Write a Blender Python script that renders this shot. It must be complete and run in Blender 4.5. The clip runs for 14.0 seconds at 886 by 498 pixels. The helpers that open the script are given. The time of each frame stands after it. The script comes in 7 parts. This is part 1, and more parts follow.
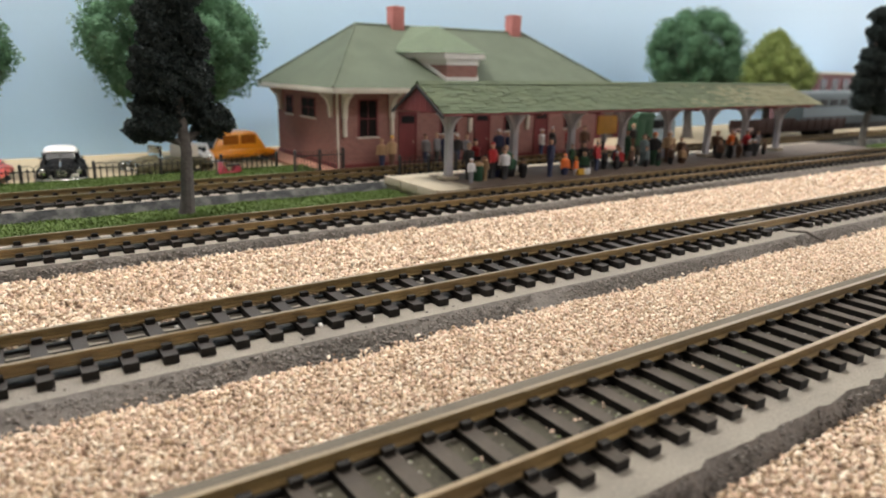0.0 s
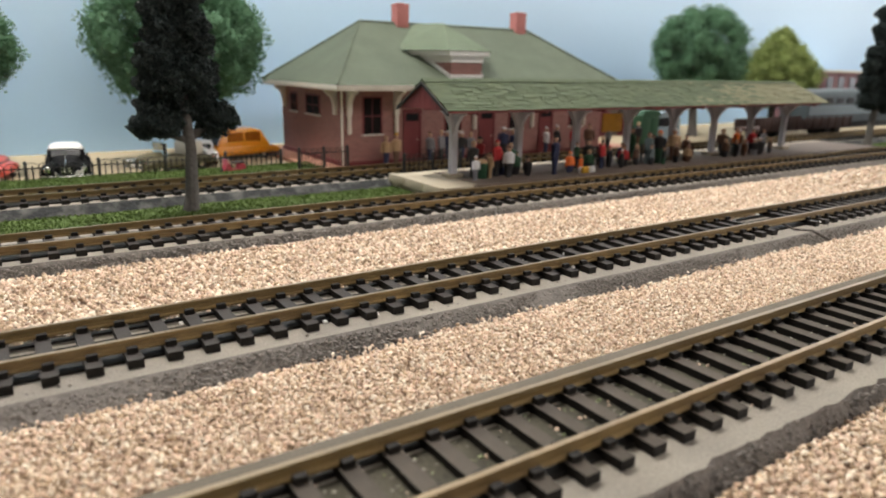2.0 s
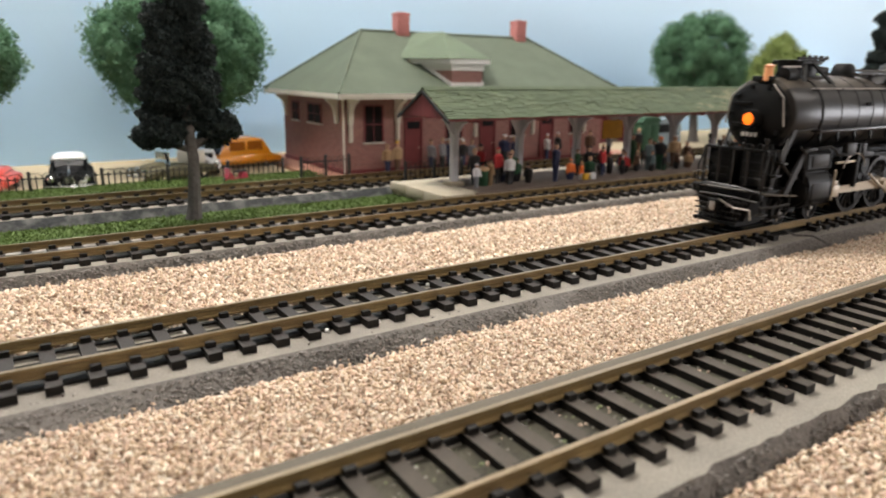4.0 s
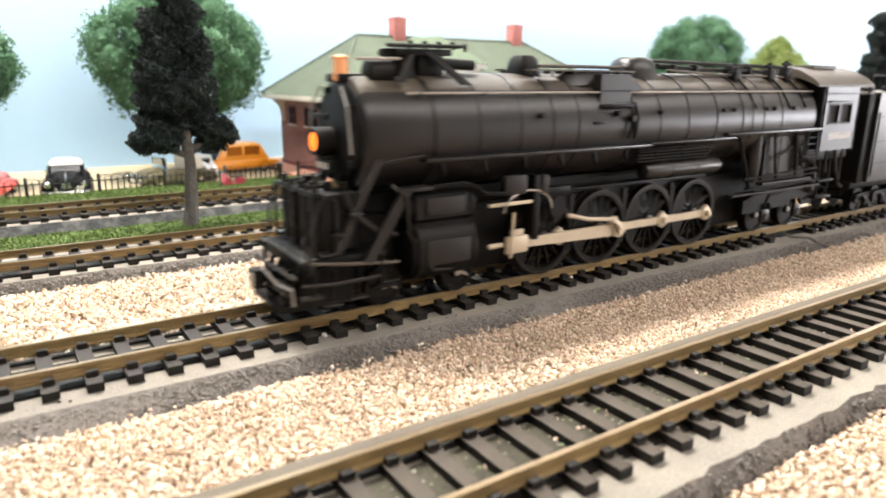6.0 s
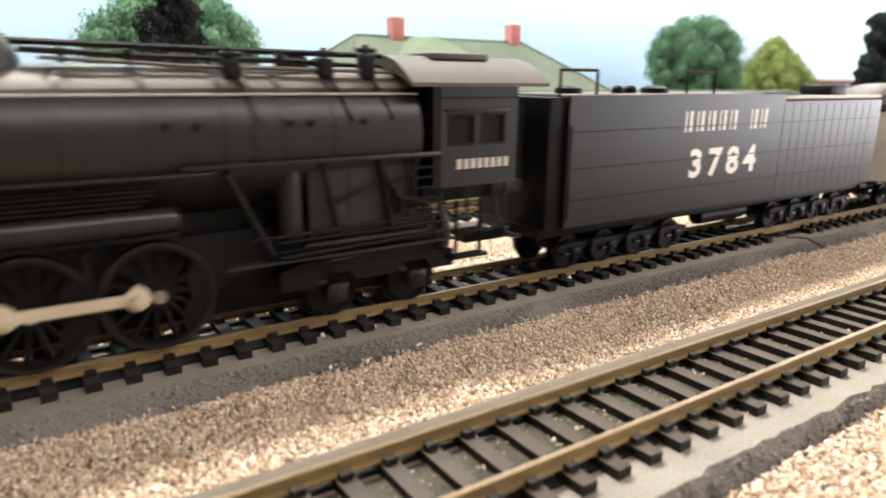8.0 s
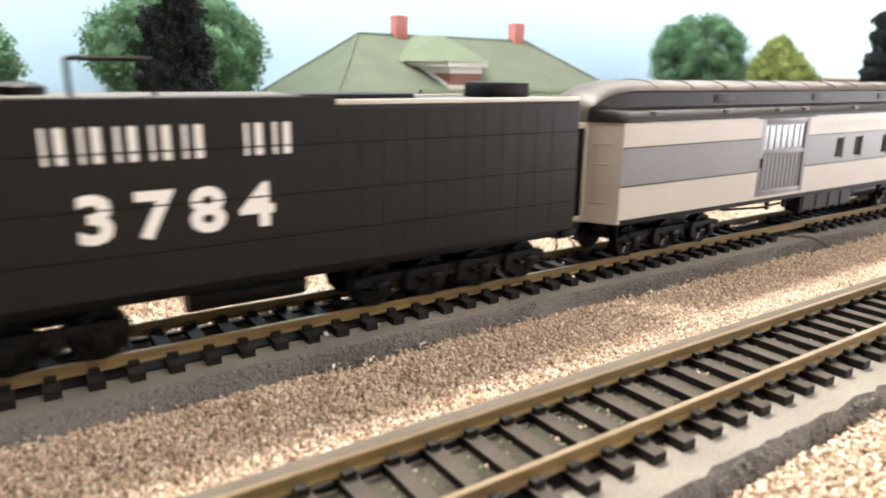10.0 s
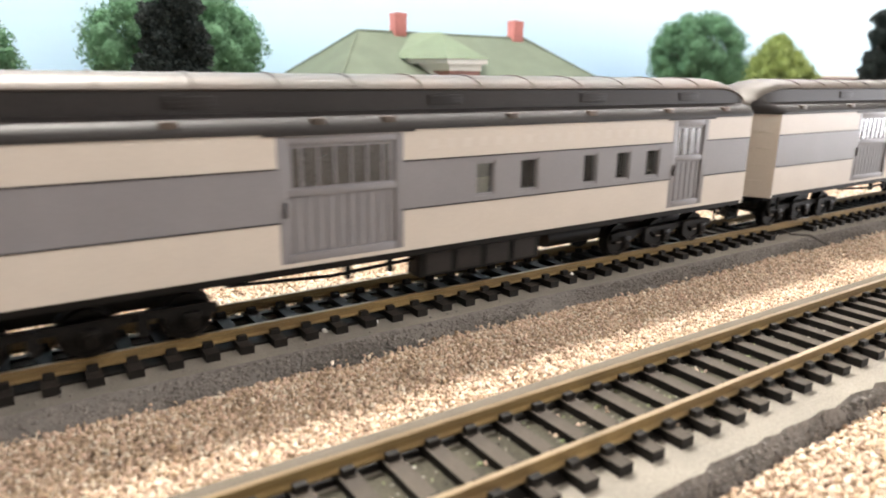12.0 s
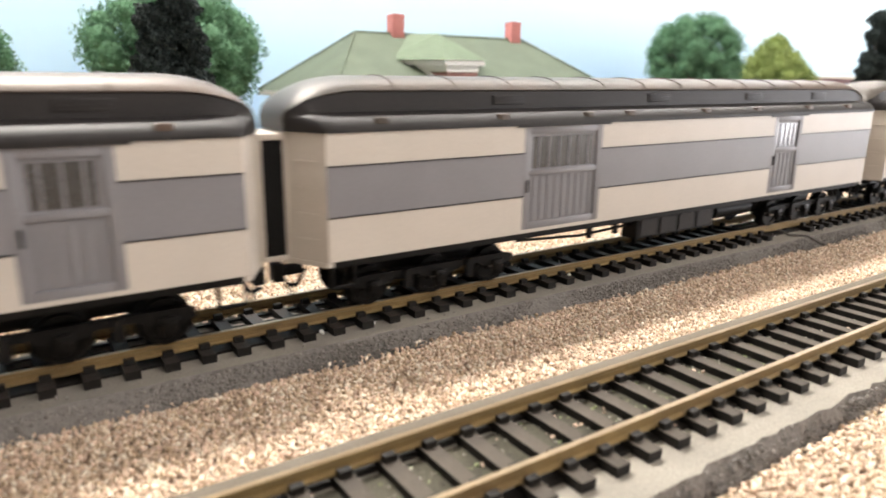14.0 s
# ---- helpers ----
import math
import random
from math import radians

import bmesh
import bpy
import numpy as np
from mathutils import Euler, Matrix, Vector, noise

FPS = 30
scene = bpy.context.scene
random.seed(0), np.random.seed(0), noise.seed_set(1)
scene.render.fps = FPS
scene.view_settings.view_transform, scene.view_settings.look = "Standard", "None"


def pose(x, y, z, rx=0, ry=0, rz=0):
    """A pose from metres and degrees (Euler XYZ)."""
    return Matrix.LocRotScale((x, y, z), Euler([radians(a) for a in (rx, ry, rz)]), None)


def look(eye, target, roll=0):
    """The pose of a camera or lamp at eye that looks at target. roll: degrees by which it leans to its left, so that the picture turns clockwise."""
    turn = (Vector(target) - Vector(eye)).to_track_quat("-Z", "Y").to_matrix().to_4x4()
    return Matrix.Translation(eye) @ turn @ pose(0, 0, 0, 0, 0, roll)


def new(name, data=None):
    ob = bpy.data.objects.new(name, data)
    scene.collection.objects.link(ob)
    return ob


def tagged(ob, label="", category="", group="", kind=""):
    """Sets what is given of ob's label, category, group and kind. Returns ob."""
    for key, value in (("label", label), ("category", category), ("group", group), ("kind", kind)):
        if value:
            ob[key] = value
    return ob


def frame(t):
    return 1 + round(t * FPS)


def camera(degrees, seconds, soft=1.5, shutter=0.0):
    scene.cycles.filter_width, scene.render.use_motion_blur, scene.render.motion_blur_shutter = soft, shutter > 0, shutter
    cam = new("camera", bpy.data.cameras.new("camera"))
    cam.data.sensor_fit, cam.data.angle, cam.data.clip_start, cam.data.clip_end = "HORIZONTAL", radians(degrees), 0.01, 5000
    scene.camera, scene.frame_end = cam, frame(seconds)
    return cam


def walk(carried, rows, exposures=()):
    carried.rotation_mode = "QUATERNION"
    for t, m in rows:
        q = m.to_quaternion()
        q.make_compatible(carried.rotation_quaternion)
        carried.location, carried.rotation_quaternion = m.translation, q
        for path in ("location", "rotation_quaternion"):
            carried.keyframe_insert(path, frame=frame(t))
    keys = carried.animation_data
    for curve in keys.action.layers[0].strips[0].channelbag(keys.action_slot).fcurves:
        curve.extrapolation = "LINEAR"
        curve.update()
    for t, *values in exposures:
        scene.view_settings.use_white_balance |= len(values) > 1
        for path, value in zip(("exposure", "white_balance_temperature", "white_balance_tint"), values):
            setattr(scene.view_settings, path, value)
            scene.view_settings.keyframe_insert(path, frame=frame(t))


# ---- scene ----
# A model railway (HO, 16.5 mm gauge) seen from the aisle; a steam train passes a station.
cam = camera(67.31, 14.0, soft=1.8, shutter=0.5)
cam.data.dof.use_dof, cam.data.dof.focus_distance, cam.data.dof.aperture_fstop = True, 0.20, 19.0
PATH = [
    (0, 0.00002, -0.15789, 0.05876, 74.753, -1.109, -33.742),
    (0.5, -0.00001, -0.15739, 0.05861, 74.748, -1.049, -33.633),
    (1, -0.00008, -0.15761, 0.05878, 74.621, -1.005, -33.245),
    (1.5, -0.00000, -0.15766, 0.05873, 74.555, -1.016, -33.195),
    (2, 0.00003, -0.15749, 0.05848, 74.574, -1.183, -33.386),
    (2.5, -0.00031, -0.15738, 0.05869, 74.604, -1.222, -33.477),
    (3, -0.00017, -0.15807, 0.05887, 74.812, -0.890, -33.243),
    (5.5, -0.00012, -0.15856, 0.05904, 75.421, -0.698, -33.498),
    (6, -0.00000, -0.15862, 0.05896, 75.517, -0.560, -33.537),
    (6.5, -0.00008, -0.15859, 0.05901, 75.511, -0.548, -33.562),
    (7, 0.00011, -0.15888, 0.05912, 75.505, -0.523, -33.542),
    (7.5, -0.00014, -0.15854, 0.05907, 75.516, -0.667, -33.604),
    (8, -0.00010, -0.15865, 0.05908, 75.508, -0.600, -33.691),
    (10.5, -0.00002, -0.15837, 0.05901, 75.297, -0.654, -33.374),
    (11, -0.00021, -0.15838, 0.05896, 75.182, -0.732, -33.412),
    (11.5, -0.00012, -0.15836, 0.05893, 75.184, -0.771, -33.508),
    (12, -0.00012, -0.15836, 0.05893, 75.184, -0.771, -33.508),
    (12.5, -0.00011, -0.15817, 0.05889, 75.113, -0.804, -33.432),
    (13, -0.00014, -0.15824, 0.05898, 75.105, -0.762, -33.408),
    (13.5, -0.00009, -0.15831, 0.05880, 75.244, -0.770, -33.431),
    (14, 0.00013, -0.15851, 0.05889, 75.294, -0.700, -33.681),
]
walk(cam, [(r[0], pose(*r[1:])) for r in PATH],
     exposures=[(0.0, -0.12), (3.0, -0.13), (4.2, 0.03), (5.3, 0.12), (5.5, 0.24), (5.8, 0.66), (6.0, 0.97), (6.2, 0.96), (6.6, 0.86), (7.5, 0.8), (8.2, 0.78), (10.5, 0.8), (14.0, 0.78)])

MM = 0.001
SPEED = 0.0915          # of the train, metres a second, towards -x


def train_x(t):
    f = min(1.0, max(0.0, (t - 7.8) / 2.4))
    return -SPEED * (t - 6.5) - 0.0016 * f * f * (3 - 2 * f)


# ---- light ----
world = bpy.data.worlds.new("room_air")
world.use_nodes = True
scene.world = world
world.node_tree.nodes["Background"].inputs[0].default_value = (0.80, 0.90, 1.0, 1)
world.node_tree.nodes["Background"].inputs[1].default_value = 0.05


def lamp(name, eye, target, size, size_y, power, colour):
    data = bpy.data.lights.new(name, "AREA")
    data.shape, data.size, data.size_y, data.energy, data.color = "RECTANGLE", size, size_y, power, colour
    ob = new(name, data)
    ob.matrix_world = look(eye, target)
    return ob


BULB_LAMP = (0.03, 0.32, 0.64)       # small lamp that throws the sharp shadows
KEY_LAMP = (0.50, 0.30, 0.64)        # strip light under the valance, along the tracks
# unseen lamp added over the aisle as fill for the near sides
AISLE_FILL = (0.95, -1.00, 1.22)
lamp("lamp_over_layout", KEY_LAMP, (0.50, 0.02, 0.0), 1.9, 0.08, 11.5, (1.0, 0.96, 0.92))
lamp("bulb_over_layout", BULB_LAMP, (0.15, 0.02, 0.0), 0.07, 0.07, 5.2, (1.0, 0.94, 0.86))
lamp("fill_over_aisle", AISLE_FILL, (0.95, 0.1, 0.0), 2.6, 0.3, 18, (1.0, 0.93, 0.92))
# lamp in an added, unseen window: gives the sheen along the train's side
lamp("sheen_lamp_in_window", (3.395, -1.25, -0.1), (0.4, -1.0, -0.05), 1.9, 0.8, 56, (0.96, 0.95, 1.0))


# ---- materials ----
def mat(name, col, rough=0.6, metal=0.0, var=0.18, scale=250.0, bump=0.15, bscale=1500.0, emit=0.0, island=0.0, stain=None, stain_amount=0.5, piece=0.0, clear=0.0, spec=0.5):
    """A surface with variation at two scales; island and piece vary it by loose part and by object."""
    m = bpy.data.materials.new(name)
    m.use_nodes = True
    nt = m.node_tree
    n, l = nt.nodes, nt.links
    b = n["Principled BSDF"]
    b.inputs["Roughness"].default_value, b.inputs["Metallic"].default_value = rough, metal
    b.inputs["Specular IOR Level"].default_value = spec
    co = n.new("ShaderNodeTexCoord")
    fine, coarse = n.new("ShaderNodeTexNoise"), n.new("ShaderNodeTexNoise")
    fine.inputs["Scale"].default_value, coarse.inputs["Scale"].default_value = bscale, scale
    fine.inputs["Detail"].default_value = coarse.inputs["Detail"].default_value = 4.0
    for t in (fine, coarse):
        l.new(co.outputs["Object"], t.inputs["Vector"])
    add = n.new("ShaderNodeMath")
    add.operation = "ADD"
    l.new(fine.outputs["Fac"], add.inputs[0])
    l.new(coarse.outputs["Fac"], add.inputs[1])
    last = add
    for amount, node, out in ((island, "ShaderNodeNewGeometry", "Random Per Island"), (piece, "ShaderNodeObjectInfo", "Random")):
        if amount:
            src, mad = n.new(node), n.new("ShaderNodeMath")
            mad.operation = "MULTIPLY_ADD"
            l.new(src.outputs[out], mad.inputs[0])
            mad.inputs[1].default_value = amount
            l.new(last.outputs[0], mad.inputs[2])
            last = mad
    spread = n.new("ShaderNodeMapRange")
    extra = island + piece
    spread.inputs["From Min"].default_value, spread.inputs["From Max"].default_value = 0.6, 1.4 + extra
    l.new(last.outputs[0], spread.inputs["Value"])
    mix = n.new("ShaderNodeMix")
    mix.data_type = "RGBA"
    mix.inputs["A"].default_value = (*[c * (1 - var) for c in col], 1)
    mix.inputs["B"].default_value = (*[min(1, c * (1 + var)) for c in col], 1)
    l.new(spread.outputs["Result"], mix.inputs["Factor"])
    colour = mix.outputs["Result"]
    if stain:
        st, rng, mx = n.new("ShaderNodeTexNoise"), n.new("ShaderNodeMapRange"), n.new("ShaderNodeMix")
        st.inputs["Scale"].default_value, st.inputs["Detail"].default_value = scale * 0.35, 6.0
        l.new(co.outputs["Object"], st.inputs["Vector"])
        rng.inputs["From Min"].default_value, rng.inputs["From Max"].default_value = 0.45, 0.7
        rng.inputs["To Max"].default_value = stain_amount
        l.new(st.outputs["Fac"], rng.inputs["Value"])
        mx.data_type = "RGBA"
        mx.inputs["B"].default_value = (*stain, 1)
        l.new(rng.outputs["Result"], mx.inputs["Factor"])
        l.new(colour, mx.inputs["A"])
        colour = mx.outputs["Result"]
    l.new(colour, b.inputs["Base Color"])
    if bump:
        bp = n.new("ShaderNodeBump")
        bp.inputs["Strength"].default_value, bp.inputs["Distance"].default_value = bump, 0.0004
        l.new(fine.outputs["Fac"], bp.inputs["Height"])
        l.new(bp.outputs["Normal"], b.inputs["Normal"])
    if clear:
        b.inputs["Coat Weight"].default_value, b.inputs["Coat Roughness"].default_value = clear, 0.1
    if emit:
        b.inputs["Emission Color"].default_value, b.inputs["Emission Strength"].default_value = (*col, 1), emit
    return m


def glass_mat(name, tint=(0.8, 0.85, 0.85)):
    m = bpy.data.materials.new(name)
    m.use_nodes = True
    b = m.node_tree.nodes["Principled BSDF"]
    b.inputs["Base Color"].default_value, b.inputs["Roughness"].default_value = (*tint, 1), 0.05
    b.inputs["Transmission Weight"].default_value = 1.0
    b.inputs["IOR"].default_value = 1.45
    return m


def pane_mat(name):
    """A thin clear pane: light passes straight on, a little is mirrored."""
    m = bpy.data.materials.new(name)
    m.use_nodes = True
    n, l = m.node_tree.nodes, m.node_tree.links
    n.remove(n["Principled BSDF"])
    clear, gloss, mix = n.new("ShaderNodeBsdfTransparent"), n.new("ShaderNodeBsdfGlossy"), n.new("ShaderNodeMixShader")
    clear.inputs["Color"].default_value = (0.90, 0.92, 0.91, 1)
    gloss.inputs["Roughness"].default_value = 0.04
    fres = n.new("ShaderNodeFresnel")
    fres.inputs["IOR"].default_value = 1.6
    l.new(fres.outputs[0], mix.inputs["Fac"])
    l.new(clear.outputs[0], mix.inputs[1])
    l.new(gloss.outputs[0], mix.inputs[2])
    l.new(mix.outputs[0], n["Material Output"].inputs["Surface"])
    return m


def brick_mat(name, a, b2, mortar, width, height, gap=0.0004):
    """Courses of moulded brick, too fine on the model to be pieces."""
    m = mat(name, a, 0.8, var=0.1, scale=60, bump=0.1)
    nt = m.node_tree
    n, l = nt.nodes, nt.links
    b = n["Principled BSDF"]
    co, sep, add, comb, br = n.new("ShaderNodeTexCoord"), n.new("ShaderNodeSeparateXYZ"), n.new("ShaderNodeMath"), n.new("ShaderNodeCombineXYZ"), n.new("ShaderNodeTexBrick")
    l.new(co.outputs["Object"], sep.inputs[0])
    l.new(sep.outputs["X"], add.inputs[0])
    l.new(sep.outputs["Y"], add.inputs[1])
    l.new(add.outputs[0], comb.inputs["X"])
    l.new(sep.outputs["Z"], comb.inputs["Y"])
    l.new(comb.outputs[0], br.inputs["Vector"])
    br.inputs["Scale"].default_value = 1.0
    br.inputs["Brick Width"].default_value, br.inputs["Row Height"].default_value, br.inputs["Mortar Size"].default_value = width, height, gap
    br.inputs["Color1"].default_value, br.inputs["Color2"].default_value, br.inputs["Mortar"].default_value = (*a, 1), (*b2, 1), (*mortar, 1)
    l.new(br.outputs["Color"], b.inputs["Base Color"])
    return m


M_RAIL = mat("weathered_brass_rail", (0.255, 0.180, 0.080), 0.42, 0.3, var=0.22, scale=80, bump=0.1, stain=(0.14, 0.09, 0.045), stain_amount=0.5)
M_RAILTOP = mat("worn_rail_head", (0.30, 0.225, 0.140), 0.28, 0.65, var=0.25, scale=60, bump=0.05)
M_TIE = mat("black_plastic_tie", (0.009, 0.0075, 0.006), 0.6, spec=0.25, var=0.4, scale=300, bump=0.25, piece=0.6)
# tie tops lighter than the sides: dust, plus caught light put in the colour
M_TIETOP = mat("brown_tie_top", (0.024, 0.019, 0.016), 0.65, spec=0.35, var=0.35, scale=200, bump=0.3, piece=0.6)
M_TIEDUSTYLIT = mat("dusty_lit_tie_top", (0.062, 0.052, 0.042), 0.75, spec=0.25, var=0.3, scale=160, bump=0.3, piece=0.5, stain=(0.10, 0.085, 0.066), stain_amount=0.5)
M_STRIP = mat("dark_tie_gap_strip", (0.014, 0.012, 0.010), 0.85, spec=0.12, var=0.5, scale=120, bump=0.4, stain=(0.07, 0.072, 0.05), stain_amount=0.3)
M_STRIPOLIVE = mat("olive_dusty_tie_bed", (0.062, 0.057, 0.042), 0.9, spec=0.2, var=0.5, scale=140, bump=0.5, bscale=1400, stain=(0.055, 0.052, 0.038), stain_amount=0.7)
M_BED = mat("grey_painted_roadbed", (0.245, 0.222, 0.186), 0.9, var=0.26, scale=60, bump=0.7, bscale=1500, stain=(0.17, 0.155, 0.14), stain_amount=0.5)
M_BEDBROWN = mat("brown_grey_edge_strip", (0.115, 0.096, 0.070), 0.85, var=0.2, scale=90, bump=0.4, bscale=2200, stain=(0.16, 0.14, 0.115), stain_amount=0.5)
M_SLOPE = mat("grey_grit_slope", (0.165, 0.152, 0.138), 0.95, var=0.35, scale=350, bump=0.8, bscale=900)
M_SLOPEPALE = mat("mottled_grit_slope", (0.028, 0.030, 0.031), 0.95, var=0.6, scale=420, bump=0.8, bscale=900, stain=(0.15, 0.15, 0.14), stain_amount=0.75)
M_GRIT = mat("grey_grit", (0.185, 0.170, 0.155), 0.95, var=0.25, scale=300, bump=0.2, island=0.8)
M_GRAVEL = mat("pink_beige_gravel", (0.61, 0.455, 0.35), 0.85, var=0.45, scale=120, bump=0.25, bscale=2500, island=1.3, stain=(0.62, 0.46, 0.36), stain_amount=0.35)
GRAVELS = [M_GRAVEL, M_GRAVEL] + [mat("gravel_" + n, c, 0.85, var=0.25, scale=120, bump=0.25, bscale=2500, island=0.8) for n, c in
                                 (("cream", (0.73, 0.61, 0.47)), ("rose", (0.59, 0.43, 0.315)), ("tan", (0.53, 0.40, 0.27)), ("brown", (0.36, 0.26, 0.175)), ("buff", (0.64, 0.50, 0.36)), ("white", (0.79, 0.71, 0.58)))]
M_GRAVELBED = mat("gravel_dust", (0.36, 0.25, 0.18), 0.95, var=0.4, scale=700, bump=0.6, bscale=1200)
M_GROUND = mat("scenery_base", (0.22, 0.20, 0.17), 0.95, var=0.2, scale=20, bump=0.4, bscale=700)
M_LOT = mat("tan_paving", (0.40, 0.33, 0.22), 0.9, var=0.12, scale=15, bump=0.2, bscale=900, stain=(0.30, 0.26, 0.19), stain_amount=0.4)
M_GRASS = mat("green_flock", (0.075, 0.12, 0.022), 0.95, var=0.5, scale=150, bump=0.8, bscale=900, island=0.8)
M_SKY = mat("painted_blue_backdrop", (0.42, 0.64, 0.90), 0.75, var=0.07, scale=2.2, bump=0.05, bscale=300, stain=(0.58, 0.74, 0.85), stain_amount=0.3)


def pale_upwards(m, low, high, z0, z1):
    """Blends the base colour from low to high with height."""
    n, l = m.node_tree.nodes, m.node_tree.links
    b = n["Principled BSDF"]
    was = b.inputs["Base Color"].links[0].from_socket
    co, sep, rng, ramp, mul = n.new("ShaderNodeTexCoord"), n.new("ShaderNodeSeparateXYZ"), n.new("ShaderNodeMapRange"), n.new("ShaderNodeMix"), n.new("ShaderNodeMix")
    l.new(co.outputs["Object"], sep.inputs[0])
    l.new(sep.outputs["Z"], rng.inputs["Value"])
    rng.inputs["From Min"].default_value, rng.inputs["From Max"].default_value = z0 * MM, z1 * MM
    ramp.data_type = mul.data_type = "RGBA"
    ramp.inputs["A"].default_value, ramp.inputs["B"].default_value = (*low, 1), (*high, 1)
    l.new(rng.outputs["Result"], ramp.inputs["Factor"])
    mul.inputs["Factor"].default_value = 0.8
    l.new(was, mul.inputs["A"])
    l.new(ramp.outputs["Result"], mul.inputs["B"])
    l.new(mul.outputs["Result"], b.inputs["Base Color"])


# backdrop blue grows paler from z 10 to 160
pale_upwards(M_SKY, (0.45, 0.70, 0.98), (0.67, 0.85, 0.99), 10.0, 160.0)
M_ROOM = mat("room_wall_paint", (0.72, 0.69, 0.63), 0.8, var=0.04, scale=3, bump=0.05, bscale=200)
M_CONCRETE = mat("cast_concrete", (0.37, 0.325, 0.245), 0.85, var=0.15, scale=50, bump=0.3)
M_PLATFORM = mat("brown_platform_deck", (0.135, 0.105, 0.085), 0.75, var=0.25, scale=70, bump=0.3)
M_BRICK = brick_mat("painted_brick", (0.30, 0.130, 0.112), (0.215, 0.095, 0.085), (0.30, 0.18, 0.155), 0.0046, 0.0016, 0.00025)
M_BRICKPAVE = mat("brick_paving", (0.40, 0.20, 0.14), 0.85, var=0.25, scale=300, bump=0.3)
M_CHIMNEY = mat("red_chimney_brick", (0.44, 0.165, 0.150), 0.8, var=0.18, scale=200, bump=0.3)
M_ROOF = mat("green_shingle_roof", (0.078, 0.098, 0.066), 0.85, var=0.2, scale=60, bump=0.3, bscale=900)
# lighter copy of the roof green, for the stronger light on the dormer
M_DORMERROOF = mat("lit_green_shingle", (0.100, 0.132, 0.084), 0.85, var=0.2, scale=60, bump=0.3, bscale=900)
M_CANOPY = mat("green_canopy_shingle", (0.060, 0.082, 0.042), 0.85, var=0.3, scale=200, bump=0.6, bscale=800, piece=0.4, stain=(0.105, 0.125, 0.065), stain_amount=0.4)
M_CANOPYTAN = mat("tan_canopy_shingle", (0.135, 0.135, 0.075), 0.85, var=0.3, scale=200, bump=0.6, bscale=800, piece=0.4, stain=(0.19, 0.18, 0.11), stain_amount=0.5)
M_CREAM = mat("cream_trim_paint", (0.66, 0.62, 0.55), 0.6, var=0.08, scale=100)
M_WHITE = mat("white_trim_paint", (0.80, 0.785, 0.77), 0.6, var=0.06, scale=100)
M_POST = mat("pale_grey_post_paint", (0.46, 0.46, 0.50), 0.6, var=0.12, scale=150)
M_MAROON = mat("maroon_paint", (0.16, 0.030, 0.032), 0.6, var=0.2, scale=120)
M_CARGLASS = mat("grey_car_glass", (0.03, 0.032, 0.035), 0.2, spec=0.35, var=0.3)
M_STATIONWIN = mat("unlit_station_window", (0.016, 0.013, 0.013), 0.6, spec=0.05, var=0.3)
M_DOORGLASS = mat("dusty_dark_glazing", (0.030, 0.026, 0.024), 0.16, spec=1.0, var=0.3)
M_DARKWIN = mat("dark_window", (0.010, 0.010, 0.012), 0.3, var=0.3, spec=0.2)
M_BLACKIRON = mat("black_iron", (0.018, 0.018, 0.018), 0.5, var=0.3)
M_BARK = mat("grey_bark", (0.105, 0.095, 0.090), 0.9, var=0.4, scale=250, bump=0.9, bscale=600)
M_LEAFDARK = mat("dark_foliage", (0.014, 0.025, 0.0235), 0.75, var=0.6, island=1.2, bump=0)
M_LEAF = mat("green_foliage", (0.092, 0.200, 0.108), 0.85, var=0.35, island=1.0, bump=0)
M_LEAFLIGHT = mat("yellow_green_foliage", (0.23, 0.29, 0.085), 0.85, var=0.3, island=1.0, bump=0)
M_LOCO = mat("weathered_black_boiler", (0.0085, 0.0074, 0.0072), 0.34, 0.0, spec=0.36, var=0.35, scale=60, bump=0.08, stain=(0.019, 0.0155, 0.0125), stain_amount=0.5)
# lighter brown for upper surfaces: dust and the overhead light in one colour
M_DUSTYLIT = mat("dusty_lit_boiler_top", (0.047, 0.037, 0.027), 0.55, 0.0, var=0.35, scale=60, bump=0.15, stain=(0.085, 0.066, 0.044), stain_amount=0.6)
# lighter than the running gear: the light on braces and plates is in the colour
M_GREYBLACK = mat("lit_grey_black_metal", (0.0165, 0.0142, 0.013), 0.5, spec=0.22, var=0.4, scale=110, bump=0.2, stain=(0.032, 0.027, 0.022), stain_amount=0.5)
M_BLACK = mat("running_gear_black", (0.0048, 0.0043, 0.0040), 0.5, spec=0.15, var=0.3, scale=120, bump=0.15)
M_TENDER = mat("satin_black_tender", (0.0055, 0.0045, 0.0042), 0.40, spec=0.36, var=0.2, scale=50, bump=0.05, stain=(0.0075, 0.0065, 0.006), stain_amount=0.6)
M_WHEEL = mat("oily_wheel_black", (0.0050, 0.0042, 0.0036), 0.42, spec=0.15, var=0.3, scale=120, bump=0.1)
M_TYRE = mat("worn_dark_tyre", (0.020, 0.016, 0.013), 0.38, 0.5, var=0.25, scale=150, bump=0.05)
M_ROD = mat("bare_steel_rod", (0.52, 0.43, 0.315), 0.42, 0.2, var=0.15, scale=150, bump=0.05)
M_STEEL = mat("wheel_tread_steel", (0.35, 0.32, 0.29), 0.35, 0.8, var=0.2)
M_LETTER = mat("white_lettering", (0.80, 0.78, 0.74), 0.6, var=0.05)
M_LETTERDIM = mat("faint_lettering", (0.52, 0.48, 0.43), 0.6, var=0.05)
M_CARCREAM = mat("warm_cream_car_side", (0.50, 0.455, 0.400), 0.45, spec=0.5, var=0.07, scale=60, bump=0.06)
